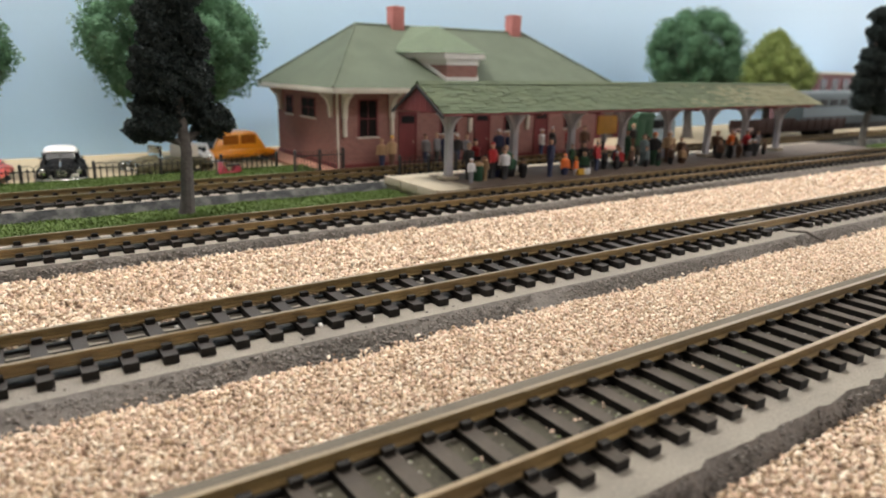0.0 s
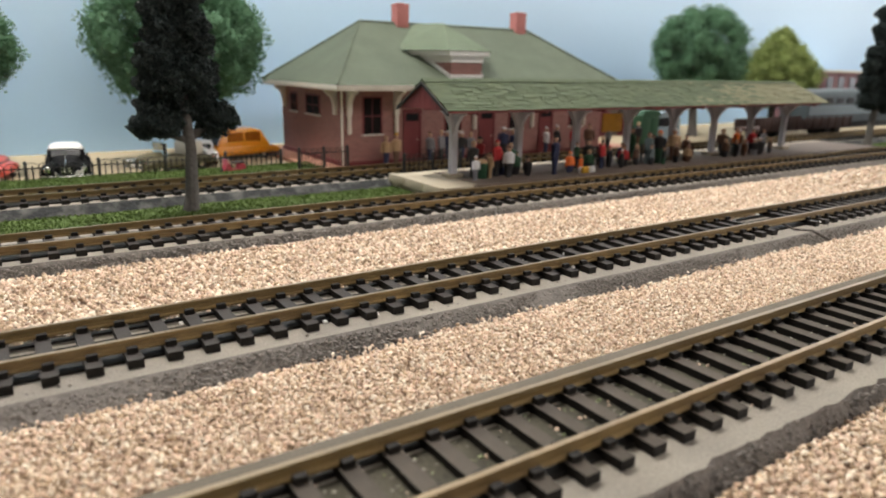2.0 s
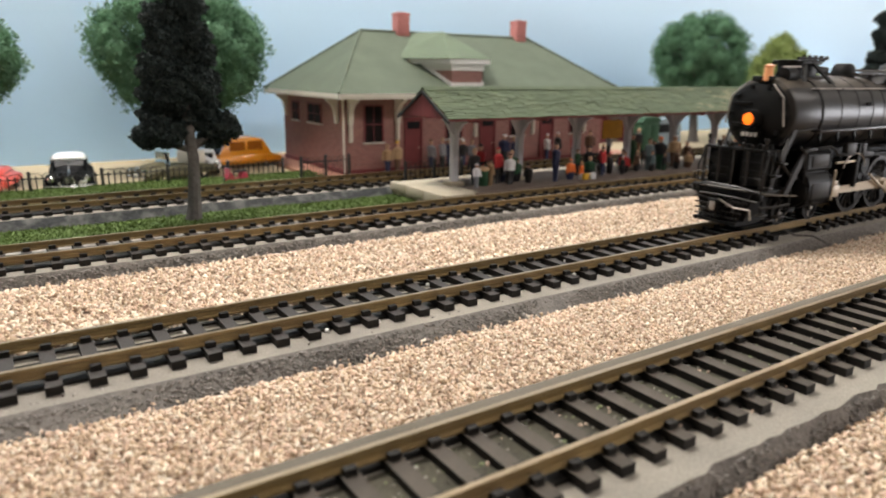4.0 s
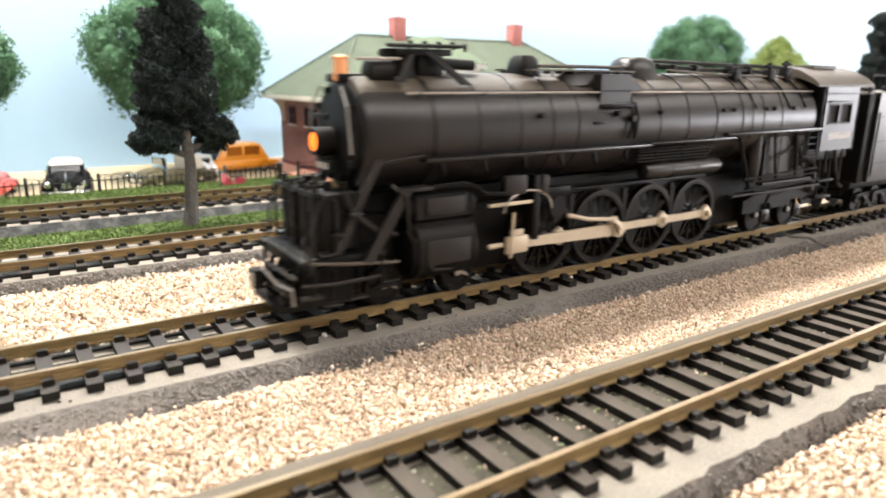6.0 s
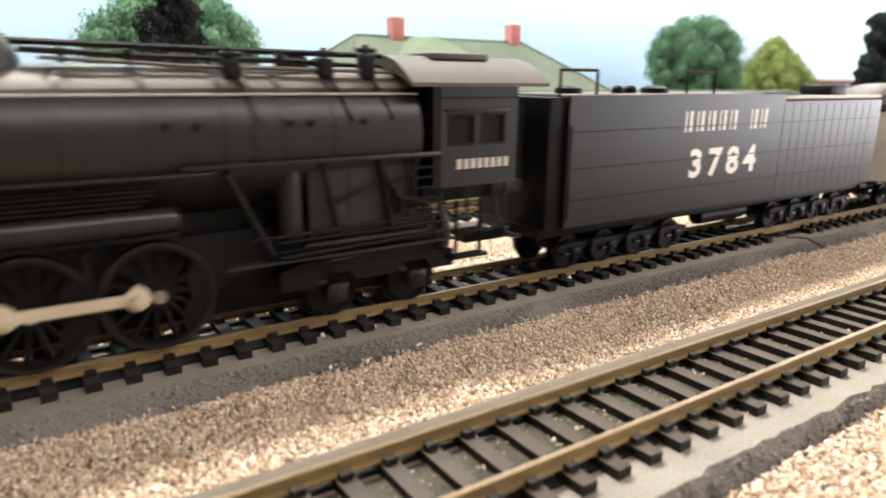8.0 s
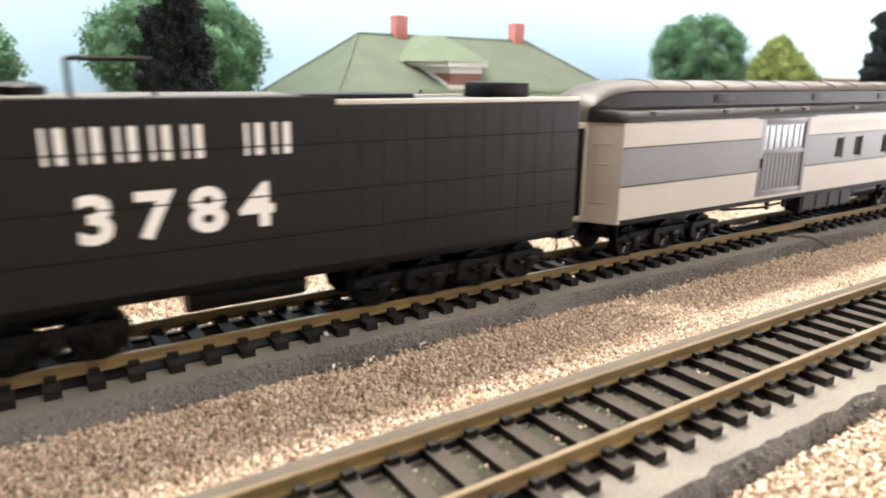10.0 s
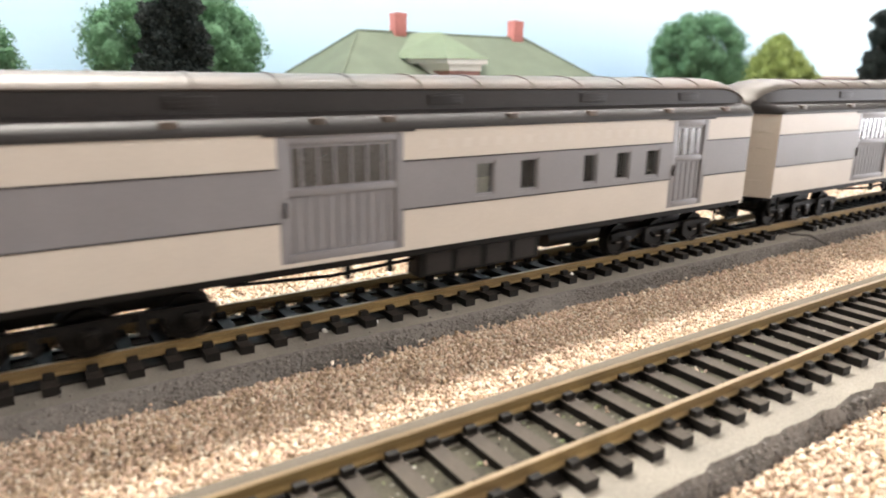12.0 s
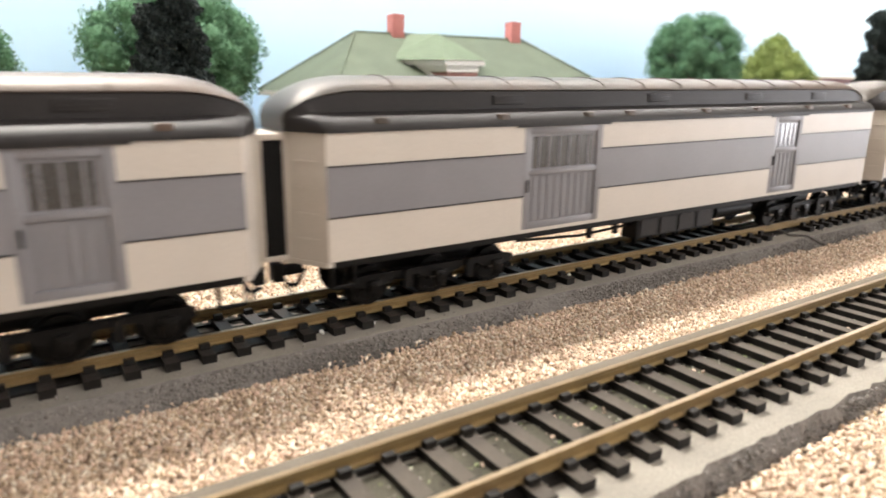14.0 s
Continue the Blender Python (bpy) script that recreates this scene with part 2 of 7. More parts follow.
M_CARGREY = mat("two_tone_car_grey", (0.185, 0.180, 0.192), 0.45, spec=0.5, var=0.08, scale=60, bump=0.06)
M_CARROOF = mat("weathered_car_roof", (0.054, 0.044, 0.035), 0.46, 0.15, var=0.4, scale=40, bump=0.08, stain=(0.13, 0.075, 0.05), stain_amount=0.6)
M_DARKDOOR = mat("unlit_end_door", (0.010, 0.010, 0.010), 0.8, spec=0.15)
M_CARROOFDARK = mat("dark_clerestory_paint", (0.022, 0.0195, 0.019), 0.52, var=0.3, scale=60, bump=0.05, spec=0.25)
M_LAMPGLOW = mat("headlamp_glow", (1.0, 0.17, 0.008), 0.4, emit=1.35, var=0.02)
M_MARKER = mat("amber_marker", (0.80, 0.36, 0.16), 0.4, var=0.1)
M_CHROME = mat("chrome", (0.75, 0.75, 0.75), 0.12, 1.0, var=0.03)
M_GLASS = glass_mat("clear_glazing")
M_PANE = pane_mat("thin_clear_pane")
M_RUBBER = mat("black_rubber", (0.015, 0.015, 0.015), 0.7)
M_TAXI = mat("taxi_orange_paint", (0.80, 0.30, 0.012), 0.3, clear=0.5, var=0.05)
M_TAXIGLASS = mat("amber_tinted_glazing", (0.36, 0.115, 0.012), 0.25, var=0.15)
M_CARBLACK = mat("black_auto_paint", (0.008, 0.008, 0.009), 0.6, spec=0.06, var=0.1)
M_CARWHITE = mat("white_auto_paint", (0.78, 0.78, 0.77), 0.3, clear=0.4, var=0.03)
M_CAROLIVE = mat("mottled_olive_paint", (0.085, 0.075, 0.035), 0.6, var=0.6, scale=300)
M_CARRED = mat("coral_red_paint", (0.70, 0.085, 0.060), 0.3, clear=0.5, var=0.05)
M_BLUEGREY = mat("blue_grey_paint", (0.060, 0.082, 0.092), 0.5, var=0.12, scale=40)
M_PALEBLUE = mat("pale_blue_paint", (0.25, 0.32, 0.36), 0.5, var=0.1, scale=40)
M_WIRE = mat("dark_wire", (0.10, 0.09, 0.08), 0.6)
M_LAMPPANEL = mat("lit_lamp_diffuser", (1.0, 0.93, 0.84), 0.5, emit=2.0, var=0.0)


# ---- mesh helpers, in millimetres ----
def tagged_part(ob, label):
    return tagged(ob, label=label) if label else ob


def part(name, bm, mats, parent=None, label="", at=(0, 0, 0), smooth=35):
    """One mesh object from a bmesh in millimetres, under a thing or a part, with its origin at a place in millimetres."""
    me = bpy.data.meshes.new(name)
    bmesh.ops.recalc_face_normals(bm, faces=bm.faces)
    bm.to_mesh(me)
    bm.free()
    me.transform(Matrix.Scale(MM, 4))
    for m in (mats if isinstance(mats, (list, tuple)) else [mats]):
        me.materials.append(m)
    if smooth:
        me.polygons.foreach_set("use_smooth", [True] * len(me.polygons))
        me.set_sharp_from_angle(angle=radians(smooth))
    ob = new(name, me)
    ob.location = [c * MM for c in at]
    ob.parent = parent
    return tagged_part(ob, label)


def raw(name, verts, faces, mats, parent=None, label="", mi=None, smooth=0):
    """A mesh from numpy arrays in millimetres; all faces have the same number of corners."""
    me = bpy.data.meshes.new(name)
    verts, faces = np.asarray(verts, dtype=np.float32) * MM, np.asarray(faces, dtype=np.int32)
    k = faces.shape[1]
    me.vertices.add(len(verts))
    me.vertices.foreach_set("co", verts.ravel())
    me.loops.add(faces.size)
    me.loops.foreach_set("vertex_index", faces.ravel())
    me.polygons.add(len(faces))
    me.polygons.foreach_set("loop_start", np.arange(0, faces.size, k, dtype=np.int32))
    me.polygons.foreach_set("loop_total", np.full(len(faces), k, dtype=np.int32))
    for m in (mats if isinstance(mats, (list, tuple)) else [mats]):
        me.materials.append(m)
    if mi is not None:
        me.polygons.foreach_set("material_index", np.asarray(mi, dtype=np.int32))
    me.update(calc_edges=True)
    me.validate()
    ob = new(name, me)
    ob.parent = parent
    return tagged_part(ob, label)


def thing(name, label, category, at=(0, 0, 0), rz=0.0, group="", kind=""):
    ob = new(name)
    ob.empty_display_size = 0.01
    ob.matrix_basis = pose(at[0] * MM, at[1] * MM, at[2] * MM, 0, 0, rz)
    return tagged(ob, label, category, group, kind)


def B():
    return bmesh.new()


def box(bm, x0, x1, y0, y1, z0, z1, bevel=0.0, mi=0):
    vs = [bm.verts.new((x, y, z)) for x in (x0, x1) for y in (y0, y1) for z in (z0, z1)]
    fs = [bm.faces.new([vs[i] for i in f]) for f in ((0, 1, 3, 2), (4, 6, 7, 5), (0, 4, 5, 1), (2, 3, 7, 6), (0, 2, 6, 4), (1, 5, 7, 3))]
    for f in fs:
        f.material_index = mi
    if bevel:
        es = list({e for f in fs for e in f.edges})
        r = bmesh.ops.bevel(bm, geom=es, offset=bevel, segments=2, affect="EDGES", profile=0.5)
        for f in r["faces"]:
            f.material_index = mi
    return bm


def rod(bm, p, q, r0, r1=None, n=10, mi=0, caps=True):
    """A round bar from p to q."""
    r1 = r0 if r1 is None else r1
    p, q = Vector(p), Vector(q)
    d = (q - p).normalized()
    a = d.orthogonal().normalized()
    b = d.cross(a)
    rings = []
    for c, r in ((p, r0), (q, r1)):
        rings.append([bm.verts.new(c + (a * math.cos(2 * math.pi * i / n) + b * math.sin(2 * math.pi * i / n)) * r) for i in range(n)])
    fs = [bm.faces.new((rings[0][i], rings[0][(i + 1) % n], rings[1][(i + 1) % n], rings[1][i])) for i in range(n)]
    if caps:
        fs += [bm.faces.new(rings[0]), bm.faces.new(rings[1])]
    for f in fs:
        f.material_index = mi
    return bm


def bar(bm, pts, r, n=6, mi=0):
    for p, q in zip(pts[:-1], pts[1:]):
        rod(bm, p, q, r, n=n, mi=mi)
    return bm


def sweep(bm, sections, closed=True, caps=True, mi=0, mis=None):
    """Skin between sections (lists of points of equal number); mis gives the material along each section."""
    rows = [[bm.verts.new(p) for p in s] for s in sections]
    n = len(rows[0])
    for a, b in zip(rows[:-1], rows[1:]):
        for i in range(n if closed else n - 1):
            f = bm.faces.new((a[i], a[(i + 1) % n], b[(i + 1) % n], b[i]))
            f.material_index = mis[i] if mis else mi
    if caps:
        for s in (rows[0], rows[-1]):
            f = bm.faces.new(s)
            f.material_index = mi
    return bm


def lathe_x(bm, prof, cy=0, cz=0, n=24, mi=0, mis=None):
    """A body turned about the x axis: profile of (x, radius)."""
    secs = [[(x, cy + r * math.cos(2 * math.pi * i / n), cz + r * math.sin(2 * math.pi * i / n)) for i in range(n)] for x, r in prof]
    return sweep(bm, secs, mi=mi, mis=mis)


def lathe_y(bm, prof, cx=0, cz=0, n=24, mi=0):
    secs = [[(cx + r * math.cos(2 * math.pi * i / n), y, cz + r * math.sin(2 * math.pi * i / n)) for i in range(n)] for y, r in prof]
    return sweep(bm, secs, mi=mi)


def ring_y(bm, prof, n=36):
    """A closed ring about the y axis, open in the middle."""
    secs = [[(r * math.cos(2 * math.pi * i / n), y, r * math.sin(2 * math.pi * i / n)) for i in range(n)] for y, r in prof + prof[:1]]
    return sweep(bm, secs, caps=False)


def strap(bm, p, q, wide, thick):
    """A flat bar from p to q, its width along x."""
    p, q = Vector(p), Vector(q)
    return sweep(bm, [[c + Vector((a * wide / 2, b * thick / 2, 0)) for a, b in ((-1, -1), (1, -1), (1, 1), (-1, 1))] for c in (p, q)])


def lathe_z(bm, prof, cx=0, cy=0, n=12, mi=0):
    secs = [[(cx + r * math.cos(2 * math.pi * i / n), cy + r * math.sin(2 * math.pi * i / n), z) for i in range(n)] for z, r in prof]
    return sweep(bm, secs, mi=mi)


def prism_y(bm, outline, y0, y1, mi=0):
    """A flat outline of (x, z) points with thickness along y."""
    return sweep(bm, [[(x, y, z) for x, z in outline] for y in (y0, y1)], mi=mi)


def prism_x(bm, outline, x0, x1, mi=0):
    """A flat outline of (y, z) points with thickness along x."""
    return sweep(bm, [[(x, y, z) for y, z in outline] for x in (x0, x1)], mi=mi)


# ---- setting: baseboard, backdrop, room ----
GROUND = -10.0
X0, X1 = -700.0, 2600.0
ground = part("ground", box(B(), X0, X1, -330, 402, -40, GROUND), M_GROUND)
tagged(ground, "grey-brown painted scenery base of the layout", "ground", kind="structure")
backdrop = part("backdrop", box(B(), X0, X1, 402, 412, -40, 420), M_SKY)
tagged(backdrop, "sky-blue painted backdrop board behind the station", "backdrop", kind="structure")
lot = part("pavement", box(B(), X0, X1, 262, 402, GROUND, GROUND + 0.6), M_LOT)
tagged(lot, "tan paved parking lot along the backdrop", "pavement", kind="structure")
room_floor = part("floor", box(B(), -2400, 3400, -2400, 2200, -1110, -1100), mat("room_floor", (0.22, 0.19, 0.16), 0.6, var=0.1, scale=5))
tagged(room_floor, "brown floor of the layout room", "floor", kind="structure")
ceiling = part("ceiling", box(B(), -2400, 3400, -2400, 2200, 1300, 1310), M_ROOM)
tagged(ceiling, "off-white ceiling of the layout room", "ceiling", kind="structure")
for side, dims in (("south", (-2400, 3400, -2410, -2400)), ("north", (-2400, 3400, 2200, 2210)), ("west", (-2410, -2400, -2400, 2200))):
    w = part("wall_" + side, box(B(), *dims, -1110, 1310), M_ROOM)
    tagged(w, "off-white plastered wall of the layout room", "wall", kind="structure")
# opening and frame added out of view, round the lamp for the sheen
bm = B()
for a in ((-2400, -2210, -1110, 1310), (-290, 2200, -1110, 1310), (-2210, -290, -1110, -510), (-2210, -290, 310, 1310)):
    box(bm, 3400, 3410, *a)
w = part("wall_east", bm, M_ROOM, smooth=0)
tagged(w, "off-white plastered wall with a window opening", "wall", kind="structure")
bm = B()
for a in ((-2230, -2190, -530, 330), (-310, -270, -530, 330), (-2190, -310, -530, -490), (-2190, -310, 290, 330)):
    box(bm, 3396, 3412, *a, 2)
w = part("sheen_window", bm, M_WHITE, smooth=0)
tagged(w, "white-framed window added out of view for the sheen on the train", "window", kind="structure")


def ceiling_light(at, sx, sy, rod_to):
    t = thing("ceiling_light", "lit ceiling lamp with white housing, out of view over the room", "lamp", at)
    bm = box(B(), -sx / 2 - 12, sx / 2 + 12, -sy / 2 - 12, sy / 2 + 12, 14, 40, 4)
    part("housing", bm, M_WHITE, t)
    part("diffuser", box(B(), -sx / 2, sx / 2, -sy / 2, sy / 2, 8, 13), M_LAMPPANEL, t)
    part("stem", rod(B(), (0, 0, 40), (0, 0, rod_to - at[2]), 8), M_WHITE, t)


ceiling_light((KEY_LAMP[0] * 1000, KEY_LAMP[1] * 1000, KEY_LAMP[2] * 1000), 1900, 90, 1300)
ceiling_light((BULB_LAMP[0] * 1000, BULB_LAMP[1] * 1000, BULB_LAMP[2] * 1000), 76, 76, 1300)
ceiling_light((AISLE_FILL[0] * 1000, AISLE_FILL[1] * 1000, AISLE_FILL[2] * 1000), 2600, 300, 1320)


# ---- tracks ----
PITCH = 7.92
TRACKS = {"a": 98.3, "b": 0.0, "c": -80.2, "d": 191.0}
RAIL_PROFILE = [(-0.55, 0.0), (0.55, 0.0), (0.55, -0.75), (0.22, -1.05), (0.22, -2.1), (1.05, -2.35), (1.05, -2.6), (-1.05, -2.6), (-1.05, -2.35), (-0.22, -2.1), (-0.22, -1.05), (-0.55, -0.75)]
tie_meshes = {}


def roadbed(name, y, half, foot_near, foot_far, slope_near, slope_far, far=None, rough=0.35):
    """Milled bed with a flat top and gritty flanks, its edges a little uneven."""
    bm = B()
    rng = random.Random(int(y) + 500)
    far = half if far is None else far
    xs = list(np.arange(X0, X1 + 1, 14.0 if rough < 0.5 else 3.2))
    secs = []
    for x in xs:
        w = [rng.uniform(-0.5, 0.5) for _ in range(6)]
        secs.append([(x, y - foot_near + 2 * w[0], GROUND - 0.5), (x, y - (half + foot_near) / 2 + w[1], -7.6 + 0.5 * w[2]), (x, y - half + rough * w[3], -4.62), (x, y + far + 0.35 * w[4], -4.62), (x, y + foot_far + 2 * w[5], GROUND - 0.5)])
    sweep(bm, secs, closed=False, caps=False, mis=[1, 1, 0, 2, 0])
    ob = part(name, bm, [M_BED, slope_near, slope_far], smooth=25)
    return tagged(ob, "grey milled roadbed with gritty sloping flanks", "roadbed", kind="structure")


def track(key, y, first, last, phase, missing=()):
    """Brass rails on black ties; the ties that the camera passes are pieces."""
    top = M_TIEDUSTYLIT if key == "c" else M_TIETOP
    t = thing("track", "weathered brass model rails on black plastic ties", "track", (0, y, 0), group="tracks")
    for s in (-1, 1):
        bm = B()
        sweep(bm, [[(x, s * 8.8 + py, pz) for py, pz in RAIL_PROFILE] for x in (X0, X1)], mis=[1] + [0] * 11)
        part("rail", bm, [M_RAIL, M_RAILTOP], t, smooth=0)
    for s in (-1, 1):       # webs of the tie strip under the rails
        part("tie_web", box(B(), X0, X1, s * 8.8 - (2.2 if s < 0 else 0.8), s * 8.8 + (2.0 if s < 0 else 0.8), -4.9, -4.0), M_TIE, t, smooth=0)
    # strip added between the rails; its dark colour holds the shade between ties
    part("tie_gap_strip", box(B(), X0, X1, -6.8, 6.8 if key == "c" else 4.2, -4.9, -4.35), M_STRIPOLIVE if key == "c" else M_STRIP, t, smooth=0)
    if top.name not in tie_meshes:
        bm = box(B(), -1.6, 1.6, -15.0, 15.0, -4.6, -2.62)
        # only the top face takes the lighter, light-catching colour
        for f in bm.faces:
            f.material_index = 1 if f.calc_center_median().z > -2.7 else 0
        for s in (-1, 1):
            for q in (-1.9, 1.9):      # spike heads that hold the rail foot
                box(bm, -1.1, 1.1, s * 8.8 + q - 0.7, s * 8.8 + q + 0.7, -2.66, -1.35)
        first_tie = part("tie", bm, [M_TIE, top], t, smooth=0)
        tie_meshes[top.name] = first_tie.data
        bpy.data.objects.remove(first_tie)
    tie_mesh = tie_meshes[top.name]
    rng = random.Random(int(y) + 77)
    rest_v, rest_f = [], []
    k0, k1 = math.ceil((X0 - phase) / PITCH), math.floor((X1 - phase) / PITCH)
    for k in range(k0, k1 + 1):
        x = phase + k * PITCH
        if any(a < x < b for a, b in missing):
            continue
        if first <= x <= last:
            ob = new("tie", tie_mesh)
            ob.parent = t
            ob.location = (x * MM + rng.uniform(-1, 1) * 0.00012, 0, 0)
            ob.rotation_euler = (0, 0, radians(rng.uniform(-0.5, 0.5)))
        else:
            n = len(rest_v)
            rest_v += [(x + a, b, c) for a in (-1.35, 1.35) for b in (-15, 15) for c in (-4.6, -2.65)]
            rest_f += [[n + i for i in f] for f in ((0, 1, 3, 2), (4, 6, 7, 5), (0, 4, 5, 1), (2, 3, 7, 6), (0, 2, 6, 4), (1, 5, 7, 3))]
    far = raw("far_ties", rest_v, rest_f, M_TIE, t)
    tagged(far, kind="stuff")
    return t


roadbed("roadbed_front", TRACKS["c"], 20.9, 23.6, 20, M_SLOPE, M_SLOPE, 16.2, 1.3)
roadbed("roadbed_train", TRACKS["b"], 19.2, 27, 26, M_SLOPE, M_SLOPE)
roadbed("roadbed_rear", TRACKS["a"], 16.6, 21, 21, M_SLOPE, M_SLOPE)
roadbed("roadbed_station", TRACKS["d"], 16.6, 22, 21, M_SLOPEPALE, M_SLOPE)
shoulder = part("roadbed_edge", box(B(), X0, X1, TRACKS["c"] + 10.4, TRACKS["c"] + 15.8, -6, -2.45, 0.3), M_BEDBROWN)
tagged(shoulder, "grey painted edge strip beside the front rails", "roadbed", kind="structure")
track("c", TRACKS["c"], -40, 480, 80.09 - 1.35)
track("b", TRACKS["b"], -60, 760, -4.29 - 1.35, missing=((262, 282),))
track("a", TRACKS["a"], -60, 760, 2.0)
track("d", TRACKS["d"], -60, 760, 5.0)


# ---- loose gravel and grit between the tracks ----
def stones(name, mats, x0, x1, low, high, size, count, seed, label, base=GROUND, rise=1.6, category="gravel", tilt=0.0, flat=1.0):
    """Angular grains scattered between two wavy edges; low and high are functions of x."""
    rng = np.random.default_rng(seed)
    x = rng.uniform(x0, x1, count)
    lo, hi = low(x), high(x)
    f = rng.uniform(0, 1, count)
    y = lo + f * (hi - lo)
    hump = np.sqrt(np.clip(np.minimum(f, 1 - f) * 6, 0, 1))
    z = base + rise * hump + tilt * f + rng.uniform(-0.35, 0.55, count) * flat
    ico = np.array([(0, 0, 1), (0.89, 0, 0.45), (0.28, 0.85, 0.45), (-0.72, 0.53, 0.45), (-0.72, -0.53, 0.45), (0.28, -0.85, 0.45), (0.72, 0.53, -0.45), (-0.28, 0.85, -0.45), (-0.89, 0, -0.45), (-0.28, -0.85, -0.45), (0.72, -0.53, -0.45)])
    tri = np.array([(0, 1, 2), (0, 2, 3), (0, 3, 4), (0, 4, 5), (0, 5, 1), (1, 6, 2), (2, 7, 3), (3, 8, 4), (4, 9, 5), (5, 10, 1), (2, 6, 7), (3, 7, 8), (4, 8, 9), (5, 9, 10), (1, 10, 6)])
    s = size * rng.uniform(0.6, 1.35, count)
    v = ico[None] * rng.uniform(0.5, 1.35, (count, 11, 1)) * rng.uniform(0.5, 1.3, (count, 1, 3))
    a, b = rng.uniform(0, 2 * np.pi, count), rng.uniform(-0.9, 0.9, count)
    ca, sa, cb, sb = np.cos(a)[:, None], np.sin(a)[:, None], np.cos(b)[:, None], np.sin(b)[:, None]
    vx, vy, vz = v[..., 0], v[..., 1], v[..., 2]
    vy, vz = vy * cb - vz * sb, vy * sb + vz * cb
    vx, vy = vx * ca - vy * sa, vx * sa + vy * ca
    v = np.stack([vx, vy, vz * flat], -1) * (s / 2)[:, None, None] + np.stack([x, y, z], -1)[:, None]
    faces = tri[None] + (np.arange(count) * 11)[:, None, None]
    k = len(mats) if isinstance(mats, list) else 1
    ob = raw(name, v.reshape(-1, 3), faces.reshape(-1, 3), mats, mi=np.repeat(rng.integers(0, k, count), len(tri)))
    return tagged(ob, label, category, kind="stuff")


def wavy(y, amp, seed):
    def at(x):
        return y + amp * (np.sin(x * 0.055 + seed) + 0.7 * np.sin(x * 0.13 + 2.1 * seed) + 0.5 * np.sin(x * 0.31 + 3.7 * seed)) / 2
    return at


def bed_under(name, y0, y1, mats, z, label, category, amp=1.5, seed=1):
    bm = B()
    xs = np.arange(X0, X1 + 1, 10.0)
    a, b = wavy(y0, amp, seed)(xs), wavy(y1, amp, seed + 1)(xs)
    m = (a + b) / 2
    sweep(bm, [[(x, p, GROUND - 0.2), (x, p + 3, z), (x, c, z + 0.2), (x, q - 3, z), (x, q, GROUND - 0.2)] for x, p, c, q in zip(xs, a, m, b)], closed=False, caps=False)
    return tagged(part(name, bm, mats), label, category, kind="structure")


bed_under("gravel_bed", -58.6, -22.5, M_GRAVELBED, -8.9, "beige gravel dust under the loose stones", "gravel bed")
bed_under("gravel_bed", 21, 78, M_GRAVELBED, -8.9, "beige gravel dust under the loose stones", "gravel bed")
bed_under("gravel_bed", -160, -103.5, M_GRAVELBED, -9.3, "beige gravel dust under the loose stones", "gravel bed")
GRAVEL = "loose pink and beige gravel spread between the tracks"
stones("gravel", GRAVELS, -30, 330, wavy(-61.5, 0.5, 3), wavy(-24.2, 2.0, 1), 0.88, 52000, 1, GRAVEL, base=-9.0, rise=1.3)
stones("gravel", GRAVELS, 330, 760, wavy(-61.8, 0.5, 3), wavy(-23.5, 2.0, 1), 2.1, 7600, 2, GRAVEL, base=-9.0, rise=1.3)
stones("gravel", GRAVELS, -40, 420, wavy(12.5, 0.8, 2), wavy(79.5, 1.6, 4), 1.25, 42000, 3, GRAVEL, base=-9.0, rise=1.3)
stones("gravel", GRAVELS, 420, 1000, wavy(12.5, 0.8, 2), wavy(78.5, 1.6, 4), 2.7, 9500, 4, GRAVEL, base=-9.0, rise=1.3)
stones("gravel", GRAVELS, -40, 420, wavy(11.5, 0.4, 2), wavy(22, 1.0, 4), 1.6, 6500, 12, GRAVEL, base=-4.9, rise=1.2)
stones("gravel", GRAVELS, 420, 800, wavy(11.5, 0.4, 2), wavy(22, 1.0, 4), 2.4, 2600, 13, GRAVEL, base=-4.9, rise=1.2)
stones("gravel", GRAVELS, 60, 330, wavy(-128, 2, 5), wavy(-103.4, 1.5, 6), 1.0, 15000, 5, GRAVEL, base=-9.2, rise=1.1)
stones("gravel", GRAVELS, -30, 330, wavy(-29.5, 2.4, 1), wavy(-22.6, 3.6, 9), 1.15, 1500, 33, "stray gravel spilled over the foot of the roadbed", base=-8.6, rise=0.6)
stones("gravel", GRAVELS, -40, 420, wavy(73.0, 1.6, 4), wavy(79.5, 2.6, 6), 1.3, 1100, 34, "stray gravel spilled over the foot of the roadbed", base=-8.6, rise=0.6)
GRITS = [M_GRIT] + [mat("grit_" + n, c, 0.95, var=0.25, scale=300, bump=0.2, island=0.8) for n, c in (("dark", (0.145, 0.130, 0.118)), ("pale", (0.215, 0.198, 0.176)), ("mid", (0.180, 0.163, 0.148)))]
GRIT = "dark grey grit glued on the roadbed flank"
stones("grit", GRITS, -30, 330, wavy(-26.0, 0.8, 7), wavy(-19.6, 0.3, 8), 0.85, 11000, 6, GRIT, base=-9.6, rise=0.0, tilt=4.5, flat=0.55, category="grit")
stones("grit", GRITS, 330, 760, wavy(-26.0, 0.8, 7), wavy(-19.6, 0.3, 8), 1.5, 4200, 15, GRIT, base=-9.6, rise=0.0, tilt=4.5, flat=0.55, category="grit")
stones("grit", GRITS, -30, 420, wavy(76.6, 0.8, 7), wavy(81.4, 0.3, 8), 1.1, 6000, 16, GRIT, base=-9.8, rise=0.0, tilt=4.6, flat=0.55, category="grit")
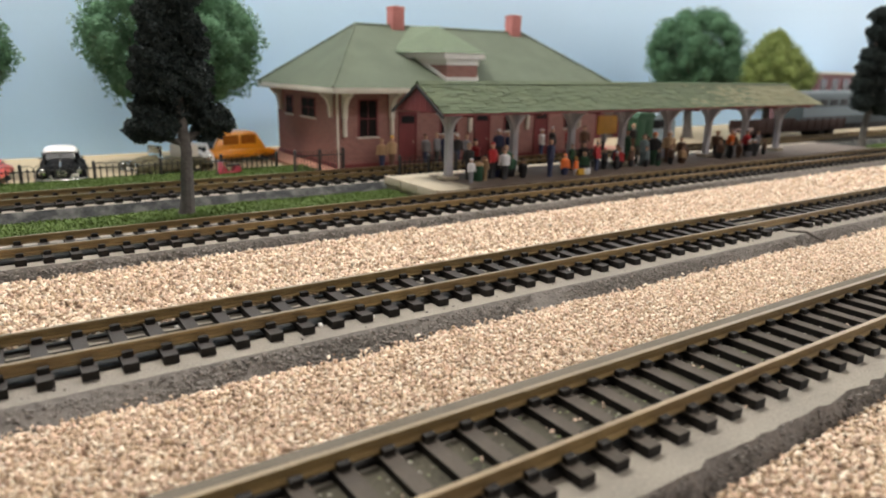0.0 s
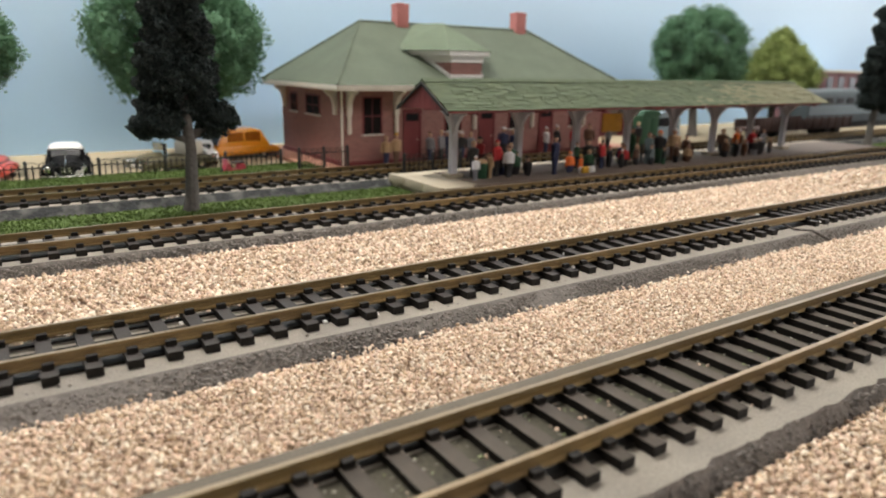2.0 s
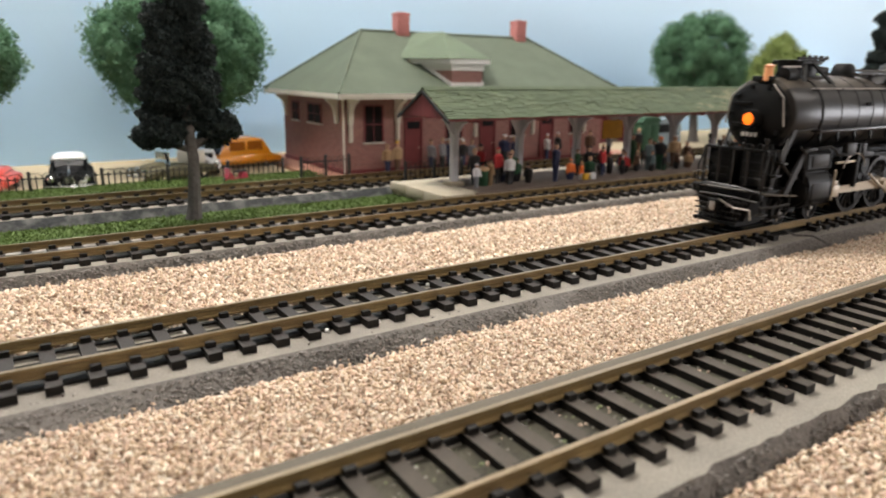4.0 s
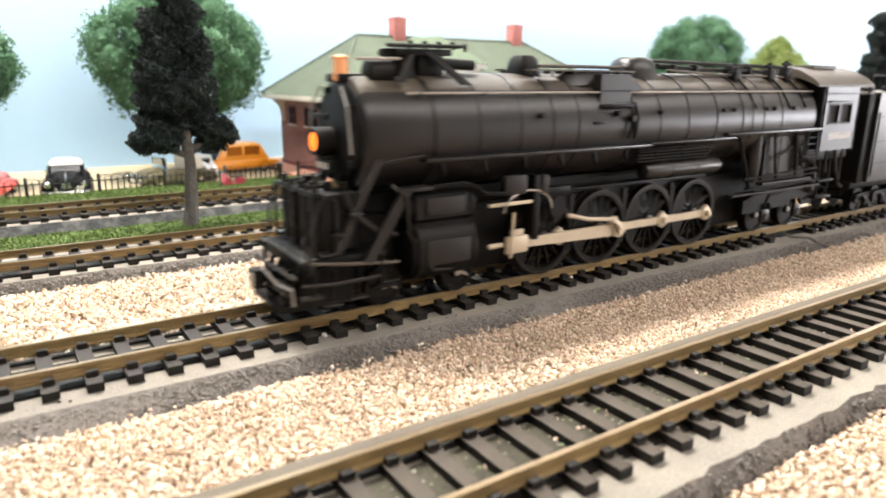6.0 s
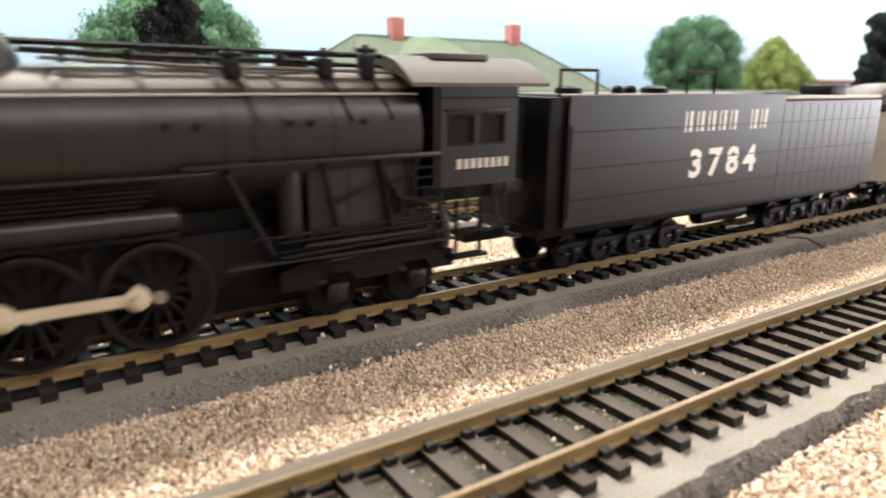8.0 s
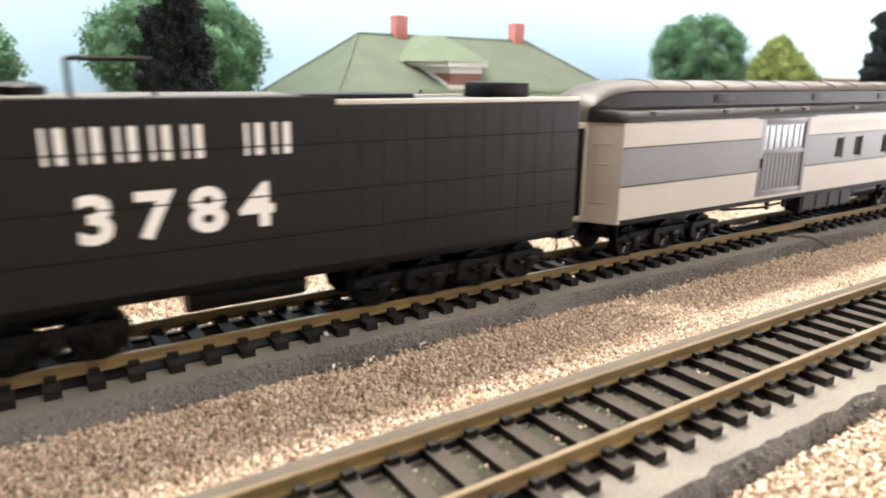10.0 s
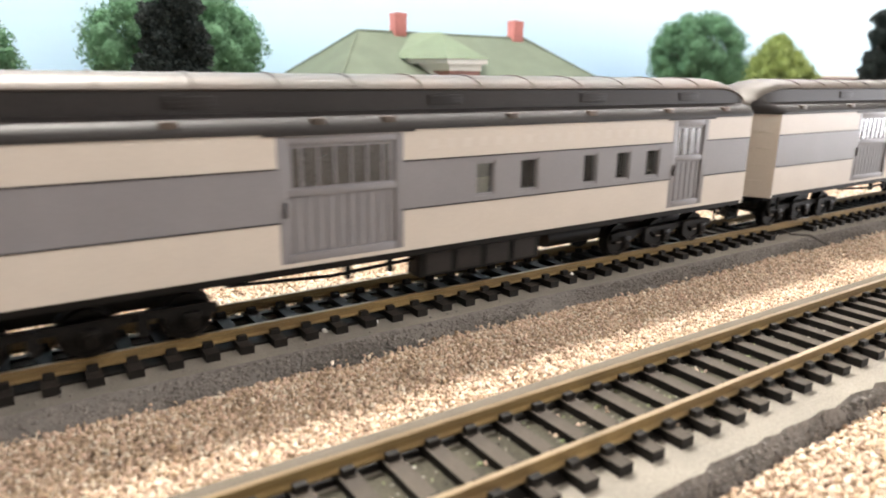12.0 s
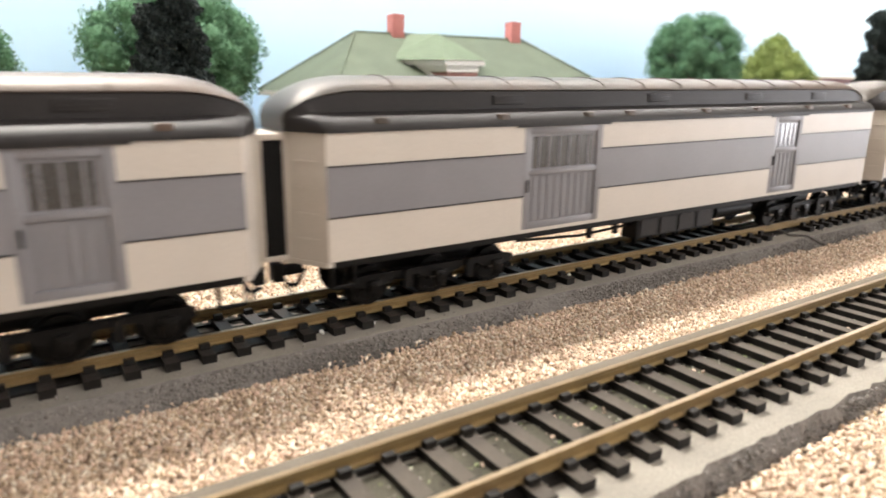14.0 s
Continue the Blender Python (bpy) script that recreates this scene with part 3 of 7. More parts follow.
stones("grit", GRITS, 40, 330, wavy(-104.2, 0.9, 7), wavy(-101.6, 0.7, 8), 0.8, 2600, 14, GRIT, base=-10.0, rise=0.0, tilt=4.9, flat=0.55, category="grit")
stones("grit", GRITS, -30, 420, wavy(-18.0, 0.4, 7), wavy(-16.0, 0.3, 8), 0.7, 60, 9, GRIT, base=-4.7, rise=0.1, category="grit")
stones("stray_stones", M_GRAVEL, 0, 330, wavy(-94, 0.4, 7), wavy(-66, 0.3, 8), 0.75, 200, 10, "stray beige stones between the ties", base=-4.5, rise=0.0, category="gravel")
stones("moss_flecks", [mat("pale_moss_fleck", (0.22, 0.26, 0.13), 0.9), mat("grey_dust_fleck", (0.34, 0.33, 0.28), 0.9), mat("dark_dirt_fleck", (0.05, 0.045, 0.035), 0.95)], 0, 330, wavy(-87, 0.4, 7), wavy(-73.4, 0.3, 8), 0.7, 1500, 31, "moss and dust flecks between the front ties", base=-4.35, rise=0.0, category="moss", flat=0.4)
# pale chips added where the lit grey bed shows between the ties
stones("stray_stones", mat("pale_bed_chips", (0.75, 0.74, 0.70), 0.7), -20, 330, wavy(-13, 0.4, 7), wavy(13, 0.3, 8), 1.4, 40, 11, "white chips that stand for lit patches of bed between the ties", base=-4.4, rise=0.0, category="gravel")


# ---- grass ----
def grass(name, x0, x1, y0, y1, z, count, seed, amp):
    bm = B()
    xs = np.arange(x0, x1 + 1, 12.0)
    a, b = wavy(y0, amp, seed)(xs), wavy(y1, amp, seed + 1)(xs)
    sweep(bm, [[(x, p, GROUND - 0.2), (x, p + 2, z), (x, q - 2, z), (x, q, GROUND - 0.2)] for x, p, q in zip(xs, a, b)], closed=False, caps=False)
    tagged(part(name + "_turf", bm, M_GRASS), "green flock turf beside the rails", "grass", kind="structure")
    rng = np.random.default_rng(seed)
    x = rng.uniform(x0, x1, count)
    y = wavy(y0, amp, seed)(x) + rng.uniform(0.03, 0.97, count) * (y1 - y0)
    h, w, an = rng.uniform(0.3, 1.1, count), rng.uniform(0.25, 0.5, count), rng.uniform(0, 6.3, count)
    c, s = np.cos(an) * w, np.sin(an) * w
    lean = rng.uniform(-0.7, 0.7, (count, 2))
    v = np.stack([np.stack([x - c, y - s, np.full(count, z - 0.1)], -1), np.stack([x + c, y + s, np.full(count, z - 0.1)], -1), np.stack([x + lean[:, 0], y + lean[:, 1], z + h], -1)], 1)
    ob = raw(name, v.reshape(-1, 3), np.arange(count * 3).reshape(-1, 3), M_GRASS)
    tagged(ob, "short green grass beside the rails", "grass", kind="stuff")


grass("grass", -60, 300, 117, 171, -8.4, 30000, 21, 2.0)
grass("grass", 560, 1000, 119, 171, -9.2, 12000, 22, 2.0)
grass("grass", -60, 172, 212, 269, -6.2, 20000, 23, 1.0)


# ---- station house ----
def shingle_slope(parent, quad, course, mats, name="shingle_course", lift=0.16):
    """Overlapping courses laid on a roof slope; quad is low-left, low-right, high-right, high-left."""
    a, b, c, d = [Vector(p) for p in quad]
    nrm = (b - a).cross(d - a).normalized()
    if nrm.z < 0:
        nrm = -nrm
    rows = max(2, round((d - a).length / course))
    for i in range(rows):
        f0, f1 = i / rows, min(1.0, (i + 1.12) / rows)
        p, q, r, s = a.lerp(d, f0), b.lerp(c, f0), b.lerp(c, f1), a.lerp(d, f1)
        bm = B()
        low, up = nrm * lift, nrm * 0.05
        sweep(bm, [[p, p + low, s + up], [q, q + low, r + up]])
        part(name, bm, mats, parent, smooth=0)


def sash_window(parent, x0, x1, z0, z1, y, n=-1, axis="y", label=""):
    """A window with frame, sill, sash bars and a dark pane, on a wall that faces n along y (or along x)."""
    def put(bm, a0, a1, d0, d1, b0, b1):
        lo, hi = sorted((y + n * d0, y + n * d1))
        box(bm, a0, a1, lo, hi, b0, b1) if axis == "y" else box(bm, lo, hi, a0, a1, b0, b1)
        return bm
    w = part("window", put(B(), x0, x1, 0.02, 0.35, z0, z1), M_STATIONWIN, parent, label)
    bm = B()
    for a0, a1, b0, b1 in ((x0 - 0.8, x0 + 0.2, z0, z1), (x1 - 0.2, x1 + 0.8, z0, z1), (x0 - 0.8, x1 + 0.8, z1, z1 + 0.9)):
        put(bm, a0, a1, 0.0, 0.7, b0, b1)
    m = (z0 + z1) / 2
    put(bm, x0, x1, 0.3, 0.6, m - 0.25, m + 0.25)
    c = (x0 + x1) / 2
    put(bm, c - 0.2, c + 0.2, 0.3, 0.55, z0, z1)
    part("window_frame", bm, M_MAROON, w)
    part("window_sill", put(B(), x0 - 1.4, x1 + 1.4, 0.0, 1.5, z0 - 1.0, z0), M_CREAM, w)
    return w


SX0, SX1, SY0, SY1, SZ = 186.0, 421.0, 241.0, 349.0, -7.0
EAVE_Z, RIDGE_Z, RIDGE_Y = 44.0, 87.5, 295.0
EX0, EX1, EY0, EY1 = 176.0, 431.0, 226.0, 364.0
RX0, RX1 = 226.0, 381.0

pad = part("pavement", box(B(), 168, 470, 210, 372, GROUND, SZ, 0.4), M_BRICKPAVE)
tagged(pad, "brick-red paving round the station house", "pavement", kind="structure")
walkway = part("pavement", box(B(), 170, 640, 209.5, 226, SZ - 0.5, SZ + 0.4, 0.3), M_CONCRETE)
tagged(walkway, "tan concrete walk between the rails and the station", "pavement", kind="structure")

station = thing("station_house", "red brick station house with a green hipped roof", "building")
bm = box(B(), SX0, SX1, SY0, SY0 + 3, SZ, EAVE_Z)
part("wall_front", bm, M_BRICK, station, smooth=0)
part("wall_back", box(B(), SX0, SX1, SY1 - 3, SY1, SZ, EAVE_Z), M_BRICK, station, smooth=0)
part("wall_end", box(B(), SX0, SX0 + 3, SY0 + 3, SY1 - 3, SZ, EAVE_Z), M_BRICK, station, smooth=0)
part("wall_end", box(B(), SX1 - 3, SX1, SY0 + 3, SY1 - 3, SZ, EAVE_Z), M_BRICK, station, smooth=0)
part("plinth", box(B(), SX0 - 0.8, SX1 + 0.8, SY0 - 0.8, SY1 + 0.8, SZ, SZ + 3.0, 0.3), M_MAROON, station)
part("soffit", box(B(), EX0 + 1, EX1 - 1, EY0 + 1, EY1 - 1, EAVE_Z - 1.0, EAVE_Z), M_CREAM, station)
bm = B()
for a in ((EX0, EX1, EY0, EY0 + 1.4), (EX0, EX1, EY1 - 1.4, EY1), (EX0, EX0 + 1.4, EY0 + 1.4, EY1 - 1.4), (EX1 - 1.4, EX1, EY0 + 1.4, EY1 - 1.4)):
    box(bm, *a, EAVE_Z - 2.0, EAVE_Z + 1.6, 0.2)
part("fascia", bm, M_CREAM, station)
Z0 = EAVE_Z + 1.5
ca, cb, cc, cd, r0, r1 = (EX0, EY0, Z0), (EX1, EY0, Z0), (EX1, EY1, Z0), (EX0, EY1, Z0), (RX0, RIDGE_Y, RIDGE_Z), (RX1, RIDGE_Y, RIDGE_Z)
bm = B()
v = [bm.verts.new(p) for p in (ca, cb, cc, cd, r0, r1)]
for f in ((0, 1, 5, 4), (1, 2, 5), (2, 3, 4, 5), (3, 0, 4), (3, 2, 1, 0)):
    bm.faces.new([v[i] for i in f])
roof = part("roof", bm, M_ROOF, station, "faded green shingle hip roof", smooth=0)
shingle_slope(roof, (ca, cb, r1, r0), 3.2, M_ROOF)
shingle_slope(roof, (cd, ca, r0, r0), 3.2, M_ROOF)
shingle_slope(roof, (cb, cc, r1, r1), 3.2, M_ROOF)
for p, q in ((ca, r0), (cd, r0), (r0, r1), (cb, r1)):
    part("ridge_cap", rod(B(), Vector(p) + Vector((0, 0, 0.5)), Vector(q) + Vector((0, 0, 0.5)), 0.8, n=8), M_ROOF, roof)
for x in (259.4, 371.8):
    bm = box(B(), x - 4.9, x + 4.9, RIDGE_Y - 4.6, RIDGE_Y + 4.6, 78, 101.4, 0.3)
    box(bm, x - 5.2, x + 5.2, RIDGE_Y - 4.9, RIDGE_Y + 4.9, 99.4, 101.0, 0.2)
    ch = part("chimney", bm, M_CHIMNEY, station, "red brick chimney on the ridge")
    part("chimney_pot", rod(B(), (x, RIDGE_Y, 101), (x, RIDGE_Y, 101.9), 3.2, n=12), M_CHIMNEY, ch)
# dormer: a bay with canted cheeks under its own hipped roof
DX, DF, DB = 277.5, 233.6, 272.0


def bay(front, back, y0, y1):
    """Plan of the bay: half widths at the front and at the back."""
    return [(DX - back, y1), (DX - front, y0), (DX + front, y0), (DX + back, y1)]


def storey(plan, z0, z1):
    return sweep(B(), [[(x, y, z) for x, y in plan] for z in (z0, z1)])


part("dormer_wall", storey(bay(13.0, 29.0, DF, DB), 46, 63.5), M_BRICK, station, smooth=0)
part("dormer_trim", storey(bay(13.6, 29.6, DF - 0.9, DB), 60.6, 65.0), M_WHITE, station, "white painted frieze board")
part("dormer_trim", storey(bay(17.0, 36.0, DF - 3.6, DB), 65.0, 68.4), M_WHITE, station, "white painted cornice")
part("dormer_trim", storey(bay(13.7, 29.7, DF - 0.8, DB), 50.2, 52.6), M_WHITE, station)
pitch = (RIDGE_Z - 45.5) / (RIDGE_Y - EY0)
for s in (-1, 1):       # flashing boards that climb the main roof along the cheeks
    bm = B()
    secs = []
    for f in (0.0, 0.35, 0.7, 1.0):
        y = DF - 0.6 + f * 24.0
        x = DX + s * (13.9 + f * 10.2)
        z = 45.5 + pitch * (y - EY0)
        secs.append([(x, y, z - 1), (x, y, z + 2.6), (x - s * 1.2, y + 0.5, z + 2.6), (x - s * 1.2, y + 0.5, z - 1)])
    sweep(bm, secs)
    part("cheek_board", bm, M_WHITE, station, "white board along the dormer cheek")
    part("gutter", bar(B(), [(DX + s * 15.4, DF - 1.0, 48.4), (DX + s * 20.4, DF + 11.0, 56.0), (DX + s * 26.4, DF + 25.0, 64.4)], 0.9, n=6), M_BLACKIRON, station, "dark valley gutter beside the dormer")
bm = B()
dq = ((DX - 40, DB, 68.4), (DX - 18, DF - 4.6, 68.4), (DX + 18, DF - 4.6, 68.4), (DX + 40, DB, 68.4), (DX, DF + 31, 87.6), (DX - 6, RIDGE_Y - 1, 88.2), (DX + 6, RIDGE_Y - 1, 88.2), (DX - 44, DB + 18, 68.4), (DX + 44, DB + 18, 68.4))
v = [bm.verts.new(p) for p in dq]
for f in ((1, 2, 4), (0, 1, 4), (2, 3, 4), (7, 0, 4, 5), (3, 8, 6, 4), (4, 6, 5), (7, 5, 6, 8), (0, 7, 8, 3, 2, 1)):
    bm.faces.new([v[i] for i in f])
droof = part("dormer_roof", bm, M_DORMERROOF, station, "green hipped dormer roof", smooth=0)
shingle_slope(droof, (dq[1], dq[2], dq[4], dq[4]), 3.0, M_DORMERROOF)
shingle_slope(droof, (dq[0], dq[1], dq[4], dq[4]), 3.0, M_DORMERROOF)
shingle_slope(droof, (dq[2], dq[3], dq[4], dq[4]), 3.0, M_DORMERROOF)
# openings
for x in (207.5, 272.0, 330.0, 392.0):
    sash_window(station, x - 6.5, x + 6.5, 13.5, 37.0, SY0)
sash_window(station, 277, 300, 24.0, 36.5, SX0, axis="x")
sash_window(station, 318, 330, 24.0, 36.5, SX0, axis="x")
for x in (238.0, 302.0, 360.0):
    d = part("door", box(B(), x - 6, x + 6, SY0 - 0.4, SY0 + 0.2, SZ + 0.4, 27.5), M_MAROON, station, "maroon panelled door")
    bm = B()
    for a in ((x - 7.2, x - 6, SZ, 29), (x + 6, x + 7.2, SZ, 29), (x - 7.2, x + 7.2, 27.5, 29.2)):
        box(bm, a[0], a[1], SY0 - 1.1, SY0 + 0.1, a[2], a[3], 0.15)
    part("door_frame", bm, M_MAROON, d)
    part("transom_pane", box(B(), x - 5, x + 5, SY0 - 0.8, SY0 - 0.3, 21.5, 26.4), M_DARKWIN, d)
    part("door_handle", rod(B(), (x + 4.2, SY0 - 1.0, 8), (x + 4.2, SY0 - 1.0, 9.4), 0.4, n=8), M_ROD, d)
# scrolled eave brackets
for x in (190.0, 225.0, 290.0, 345.0, 400.0):
    bm = B()
    pts = [(SY0, 43), (EY0 + 3, 43), (EY0 + 3, 40.6), (SY0 - 7, 38.4), (SY0 - 3.6, 34.0), (SY0 - 3.0, 26), (SY0, 26)]
    prism_x(bm, pts, x - 1.6, x + 1.6)
    br = part("eave_bracket", bm, M_CREAM, station, "cream scrolled eave bracket")
    part("bracket_foot", lathe_z(B(), [(14, 1.2), (15, 1.6), (25, 1.5), (26, 1.9)], cx=x, cy=SY0 - 1.6, n=10), M_CREAM, br)
for y in (250.0, 342.0):
    pts = [(SX0, 43), (EX0 + 2, 43), (EX0 + 2, 40.6), (SX0 - 4, 37.4), (SX0 - 2.4, 33), (SX0 - 2.0, 26), (SX0, 26)]
    br = part("eave_bracket", prism_y(B(), pts, y - 1.6, y + 1.6), M_CREAM, station)
part("downpipe", bar(B(), [(SX0 - 0.6, SY0 - 0.6, 42), (SX0 - 0.6, SY0 - 0.6, SZ + 1)], 0.8, n=8), M_CREAM, station)


# ---- island platform and its canopy ----
PX0, PX1, PY0, PY1, PZ = 184.0, 640.0, 119.0, 174.0, -1.6
platform = part("platform", box(B(), PX0, PX1, PY0, PY1, GROUND, PZ - 0.3, 0.3), M_CONCRETE)
tagged(platform, "tan concrete island platform with a brown deck", "platform", kind="structure")
deck_top = part("platform_deck", box(B(), PX0 + 24, PX1 - 4, PY0 + 0.8, PY1 - 7, PZ - 0.4, PZ, 0.1), M_PLATFORM, platform)
for k in range(24):
    part("kerb_stone", box(B(), PX0 + k * 19.0, PX0 + k * 19.0 + 18.6, PY0 - 0.9, PY0 + 1.2, PZ - 2.6, PZ + 0.15, 0.15), M_PLATFORM if k > 0 else M_CONCRETE, platform)
for k in range(3):
    part("kerb_stone", box(B(), PX0 - 1.4, PX0 + 1.8, PY0 + 0.4 + k * 18.2, PY0 + 18 + k * 18.2, PZ - 4.4, PZ + 0.3, 0.2), M_CONCRETE, platform)
    part("end_pier", box(B(), PX0 - 0.6, PX0 + 1.5, PY0 + 4 + k * 20, PY0 + 7 + k * 20, GROUND, PZ - 4.4, 0.1), M_CONCRETE, platform)

CY, CZR, CZE, CHW = 147.0, 50.8, 36.6, 24.6
CX0, CX1 = 188.0, 537.0
canopy = thing("platform_canopy", "green shingled platform canopy on pale grey posts", "canopy")
bm = B()
sweep(bm, [[(x, CY - CHW, CZE), (x, CY, CZR), (x, CY + CHW, CZE), (x, CY + CHW, CZE - 1.4), (x, CY, CZR - 1.6), (x, CY - CHW, CZE - 1.4)] for x in (CX0, CX1)])
croof = part("canopy_roof", bm, M_MAROON, canopy, "green shingle canopy roof", smooth=0)
shrng = random.Random(5)
for s in (-1, 1):           # shingles laid in courses, each a little askew
    rows = 13 if s < 0 else 4
    for i in range(rows):
        f0, f1 = i / rows, min(1.0, (i + 1.35) / rows)
        y0, y1 = CY + s * CHW * (1.03 - f0), CY + s * CHW * (1.0 - f1)
        z0, z1 = CZE + (CZR - CZE) * f0 - 0.3, CZE + (CZR - CZE) * f1
        x = CX0 + 0.2 - shrng.uniform(0, 1.0)
        if s < 0:
            cols = 56
            w = (CX1 + 2 - x) / cols
        else:
            cols = 1
            w = CX1 + 1 - x
        for k in range(cols):
            h = 0.34 + shrng.uniform(-0.15, 0.35)
            j = shrng.uniform(-0.35, 0.35)
            xa, xb = x + k * w + 0.02, x + (k + 1) * w - 0.02
            bm = sweep(B(), [[(q, y0 + j, z0 + 0.1), (q, y0 + j, z0 + h), (q, y1, z1 + 0.1), (q, y1, z1 - 0.2)] for q in (xa, xb)])
            # tan shingles become more frequent towards the far end
            part("shingle", bm, M_CANOPYTAN if shrng.random() < (xa - 380) / 110 else M_CANOPY, croof, smooth=0)
part("ridge_cap", prism_x(B(), [(CY - 2.4, CZR - 0.4), (CY, CZR + 1.2), (CY + 2.4, CZR - 0.4)], CX0 - 0.4, CX1 + 2), M_CANOPY, croof)
# hipped tail end
bm = B()
v = [bm.verts.new(p) for p in ((CX1, CY - CHW - 0.5, CZE), (CX1, CY + CHW + 0.5, CZE), (CX1, CY, CZR + 0.4), (CX1 + 15, CY - CHW, CZE - 0.4), (CX1 + 15, CY + CHW, CZE - 0.4))]
for f in ((0, 3, 2), (3, 4, 2), (4, 1, 2), (0, 1, 4, 3), (0, 2, 1)):
    bm.faces.new([v[i] for i in f])
part("hip_end", bm, M_CANOPYTAN, croof, smooth=0)
part("gable", prism_x(B(), [(CY - CHW + 1, CZE - 0.2), (CY, CZR - 0.5), (CY + CHW - 1, CZE - 0.2)], CX0 + 0.5, CX0 + 2), M_MAROON, canopy, "maroon boarded gable")
for k in range(9):
    y = CY - 20 + k * 5
    part("gable_board", box(B(), CX0 + 0.1, CX0 + 0.6, y - 2.3, y + 2.3, CZE - 0.1, CZR - 1.0 - abs(y - CY) * (CZR - CZE) / CHW), M_MAROON, canopy, smooth=0)
part("bargeboard", sweep(B(), [[(x, CY - CHW - 1, CZE - 1.0), (x, CY, CZR - 0.6), (x, CY + CHW + 1, CZE - 1.0), (x, CY + CHW + 1, CZE - 2.4), (x, CY, CZR - 2.2), (x, CY - CHW - 1, CZE - 2.4)] for x in (CX0 - 1.2, CX0)]), M_BLACKIRON, canopy, smooth=0)
for k in range(8):
    x = 208.5 + k * 46.4
    bm = box(B(), x - 2.0, x + 2.0, CY - 1.8, CY + 1.8, PZ + 2.2, 40, 0.4)
    for s in (-1, 1):       # flared braces to both eaves and along the beam
        sweep(bm, [[(x + a, CY + s * 1.6, 22), (x + a, CY + s * 3.6, 27.5), (x + a, CY + s * 8, 32.4), (x + a, CY + s * 17, 35.4), (x + a, CY + s * 17, 37.4), (x + a, CY + s * 1.6, 37.4)] for a in (-1.0, 1.0)])
        sweep(bm, [[(x + s * 1.8, CY + a, 23), (x + s * 3.0, CY + a, 28), (x + s * 6.2, CY + a, 33.4), (x + s * 6.2, CY + a, 35.6), (x + s * 1.8, CY + a, 35.6)] for a in (-1.1, 1.1)])
    post = part("post", bm, M_POST, canopy, "pale grey post with flared braces")
    part("post_base", box(B(), x - 4.5, x + 4.5, CY - 4.5, CY + 4.5, PZ, PZ + 2.2, 0.4), M_CONCRETE, post)
    part("rafter", prism_x(B(), [(CY - CHW + 1, CZE - 1.6), (CY, CZR - 2), (CY + CHW - 1, CZE - 1.6), (CY + CHW - 1, CZE - 2.6), (CY - CHW + 1, CZE - 2.6)], x - 0.8, x + 0.8), M_MAROON, canopy, smooth=0)
for y in (CY - 20, CY, CY + 20):
    part("beam", box(B(), CX0 + 2, CX1 + 8, y - 1, y + 1, 35.6, 37.4), M_MAROON, canopy, smooth=0)
part("hanging_sign", box(B(), 322, 340, CY - 2.2, CY - 1.2, 19.5, 31, 0.4), mat("mustard_sign_board", (0.52, 0.27, 0.02), 0.6), canopy, "mustard yellow board under the canopy")


# ---- painted figurines ----
def figurine(x, y, z, h, coat, legs, hat, lean=0.0, sit=False, wide=1.0):
    """A small painted figure as one plain shape."""
    bm = B()
    k = h / 20.0
    prof = [(0, 2.0), (0.6, 2.0), (1.0, 1.6), (8.5, 2.3), (9.2, 2.5), (13, 2.9), (15.6, 3.1), (16.4, 1.9), (16.8, 1.0), (17.4, 1.0), (18.2, 1.55), (19.3, 1.6), (20.2, 1.1), (20.6, 0.2)]
    if sit:
        prof = [(0, 2.2), (0.8, 2.4), (4.8, 3.2), (5.6, 3.3), (9.4, 2.9), (11.4, 3.0), (12.2, 1.9), (12.6, 1.0), (13.1, 1.0), (13.9, 1.55), (15.0, 1.6), (15.9, 1.1), (16.3, 0.2)]
    n = 10
    rows = []
    for zz, r in prof:
        rows.append([bm.verts.new((r * k * wide * math.cos(2 * math.pi * i / n) + lean * zz * k, r * k * 0.75 * math.sin(2 * math.pi * i / n), zz * k)) for i in range(n)])
    waist, neck, brow = (5.0, 12.4, 14.6) if sit else (9.0, 16.6, 19.0)
    for (za, _), a, b in zip(prof, rows[:-1], rows[1:]):
        for i in range(n):
            f = bm.faces.new((a[i], a[(i + 1) % n], b[(i + 1) % n], b[i]))
            f.material_index = 0 if za < waist else 1 if za < neck else 2 if za < brow else 3
    bm.faces.new(rows[0]), bm.faces.new(rows[-1])
    for s in (-1, 1):
        top = 11.0 if sit else 15.4
        rod(bm, (s * 3.0 * k * wide + lean * top * k, 0, top * k), (s * 3.4 * k * wide + lean * 9 * k, -1.2 * k, (top - 6.4) * k), 0.85 * k, 0.7 * k, n=6, mi=1)
    ob = part("figurine", bm, [FIG[legs], FIG[coat], FIG["skin"], FIG[hat]], smooth=50)
    ob.location = (x * MM, y * MM, z * MM)
    ob.rotation_euler = (0, 0, radians((x * 37) % 360))
    words = {"red": "red", "black": "black", "navy": "navy blue", "white": "white", "tan": "tan", "green": "dark green", "brown": "brown", "orange": "orange", "teal": "grey-teal", "grey": "grey", "yellow": "yellow"}
    tagged(ob, "%s painted figurine in %s and %s on the platform" % ("seated" if sit else "standing", words[coat], words[legs]), "figurine", group="figurines at the station")


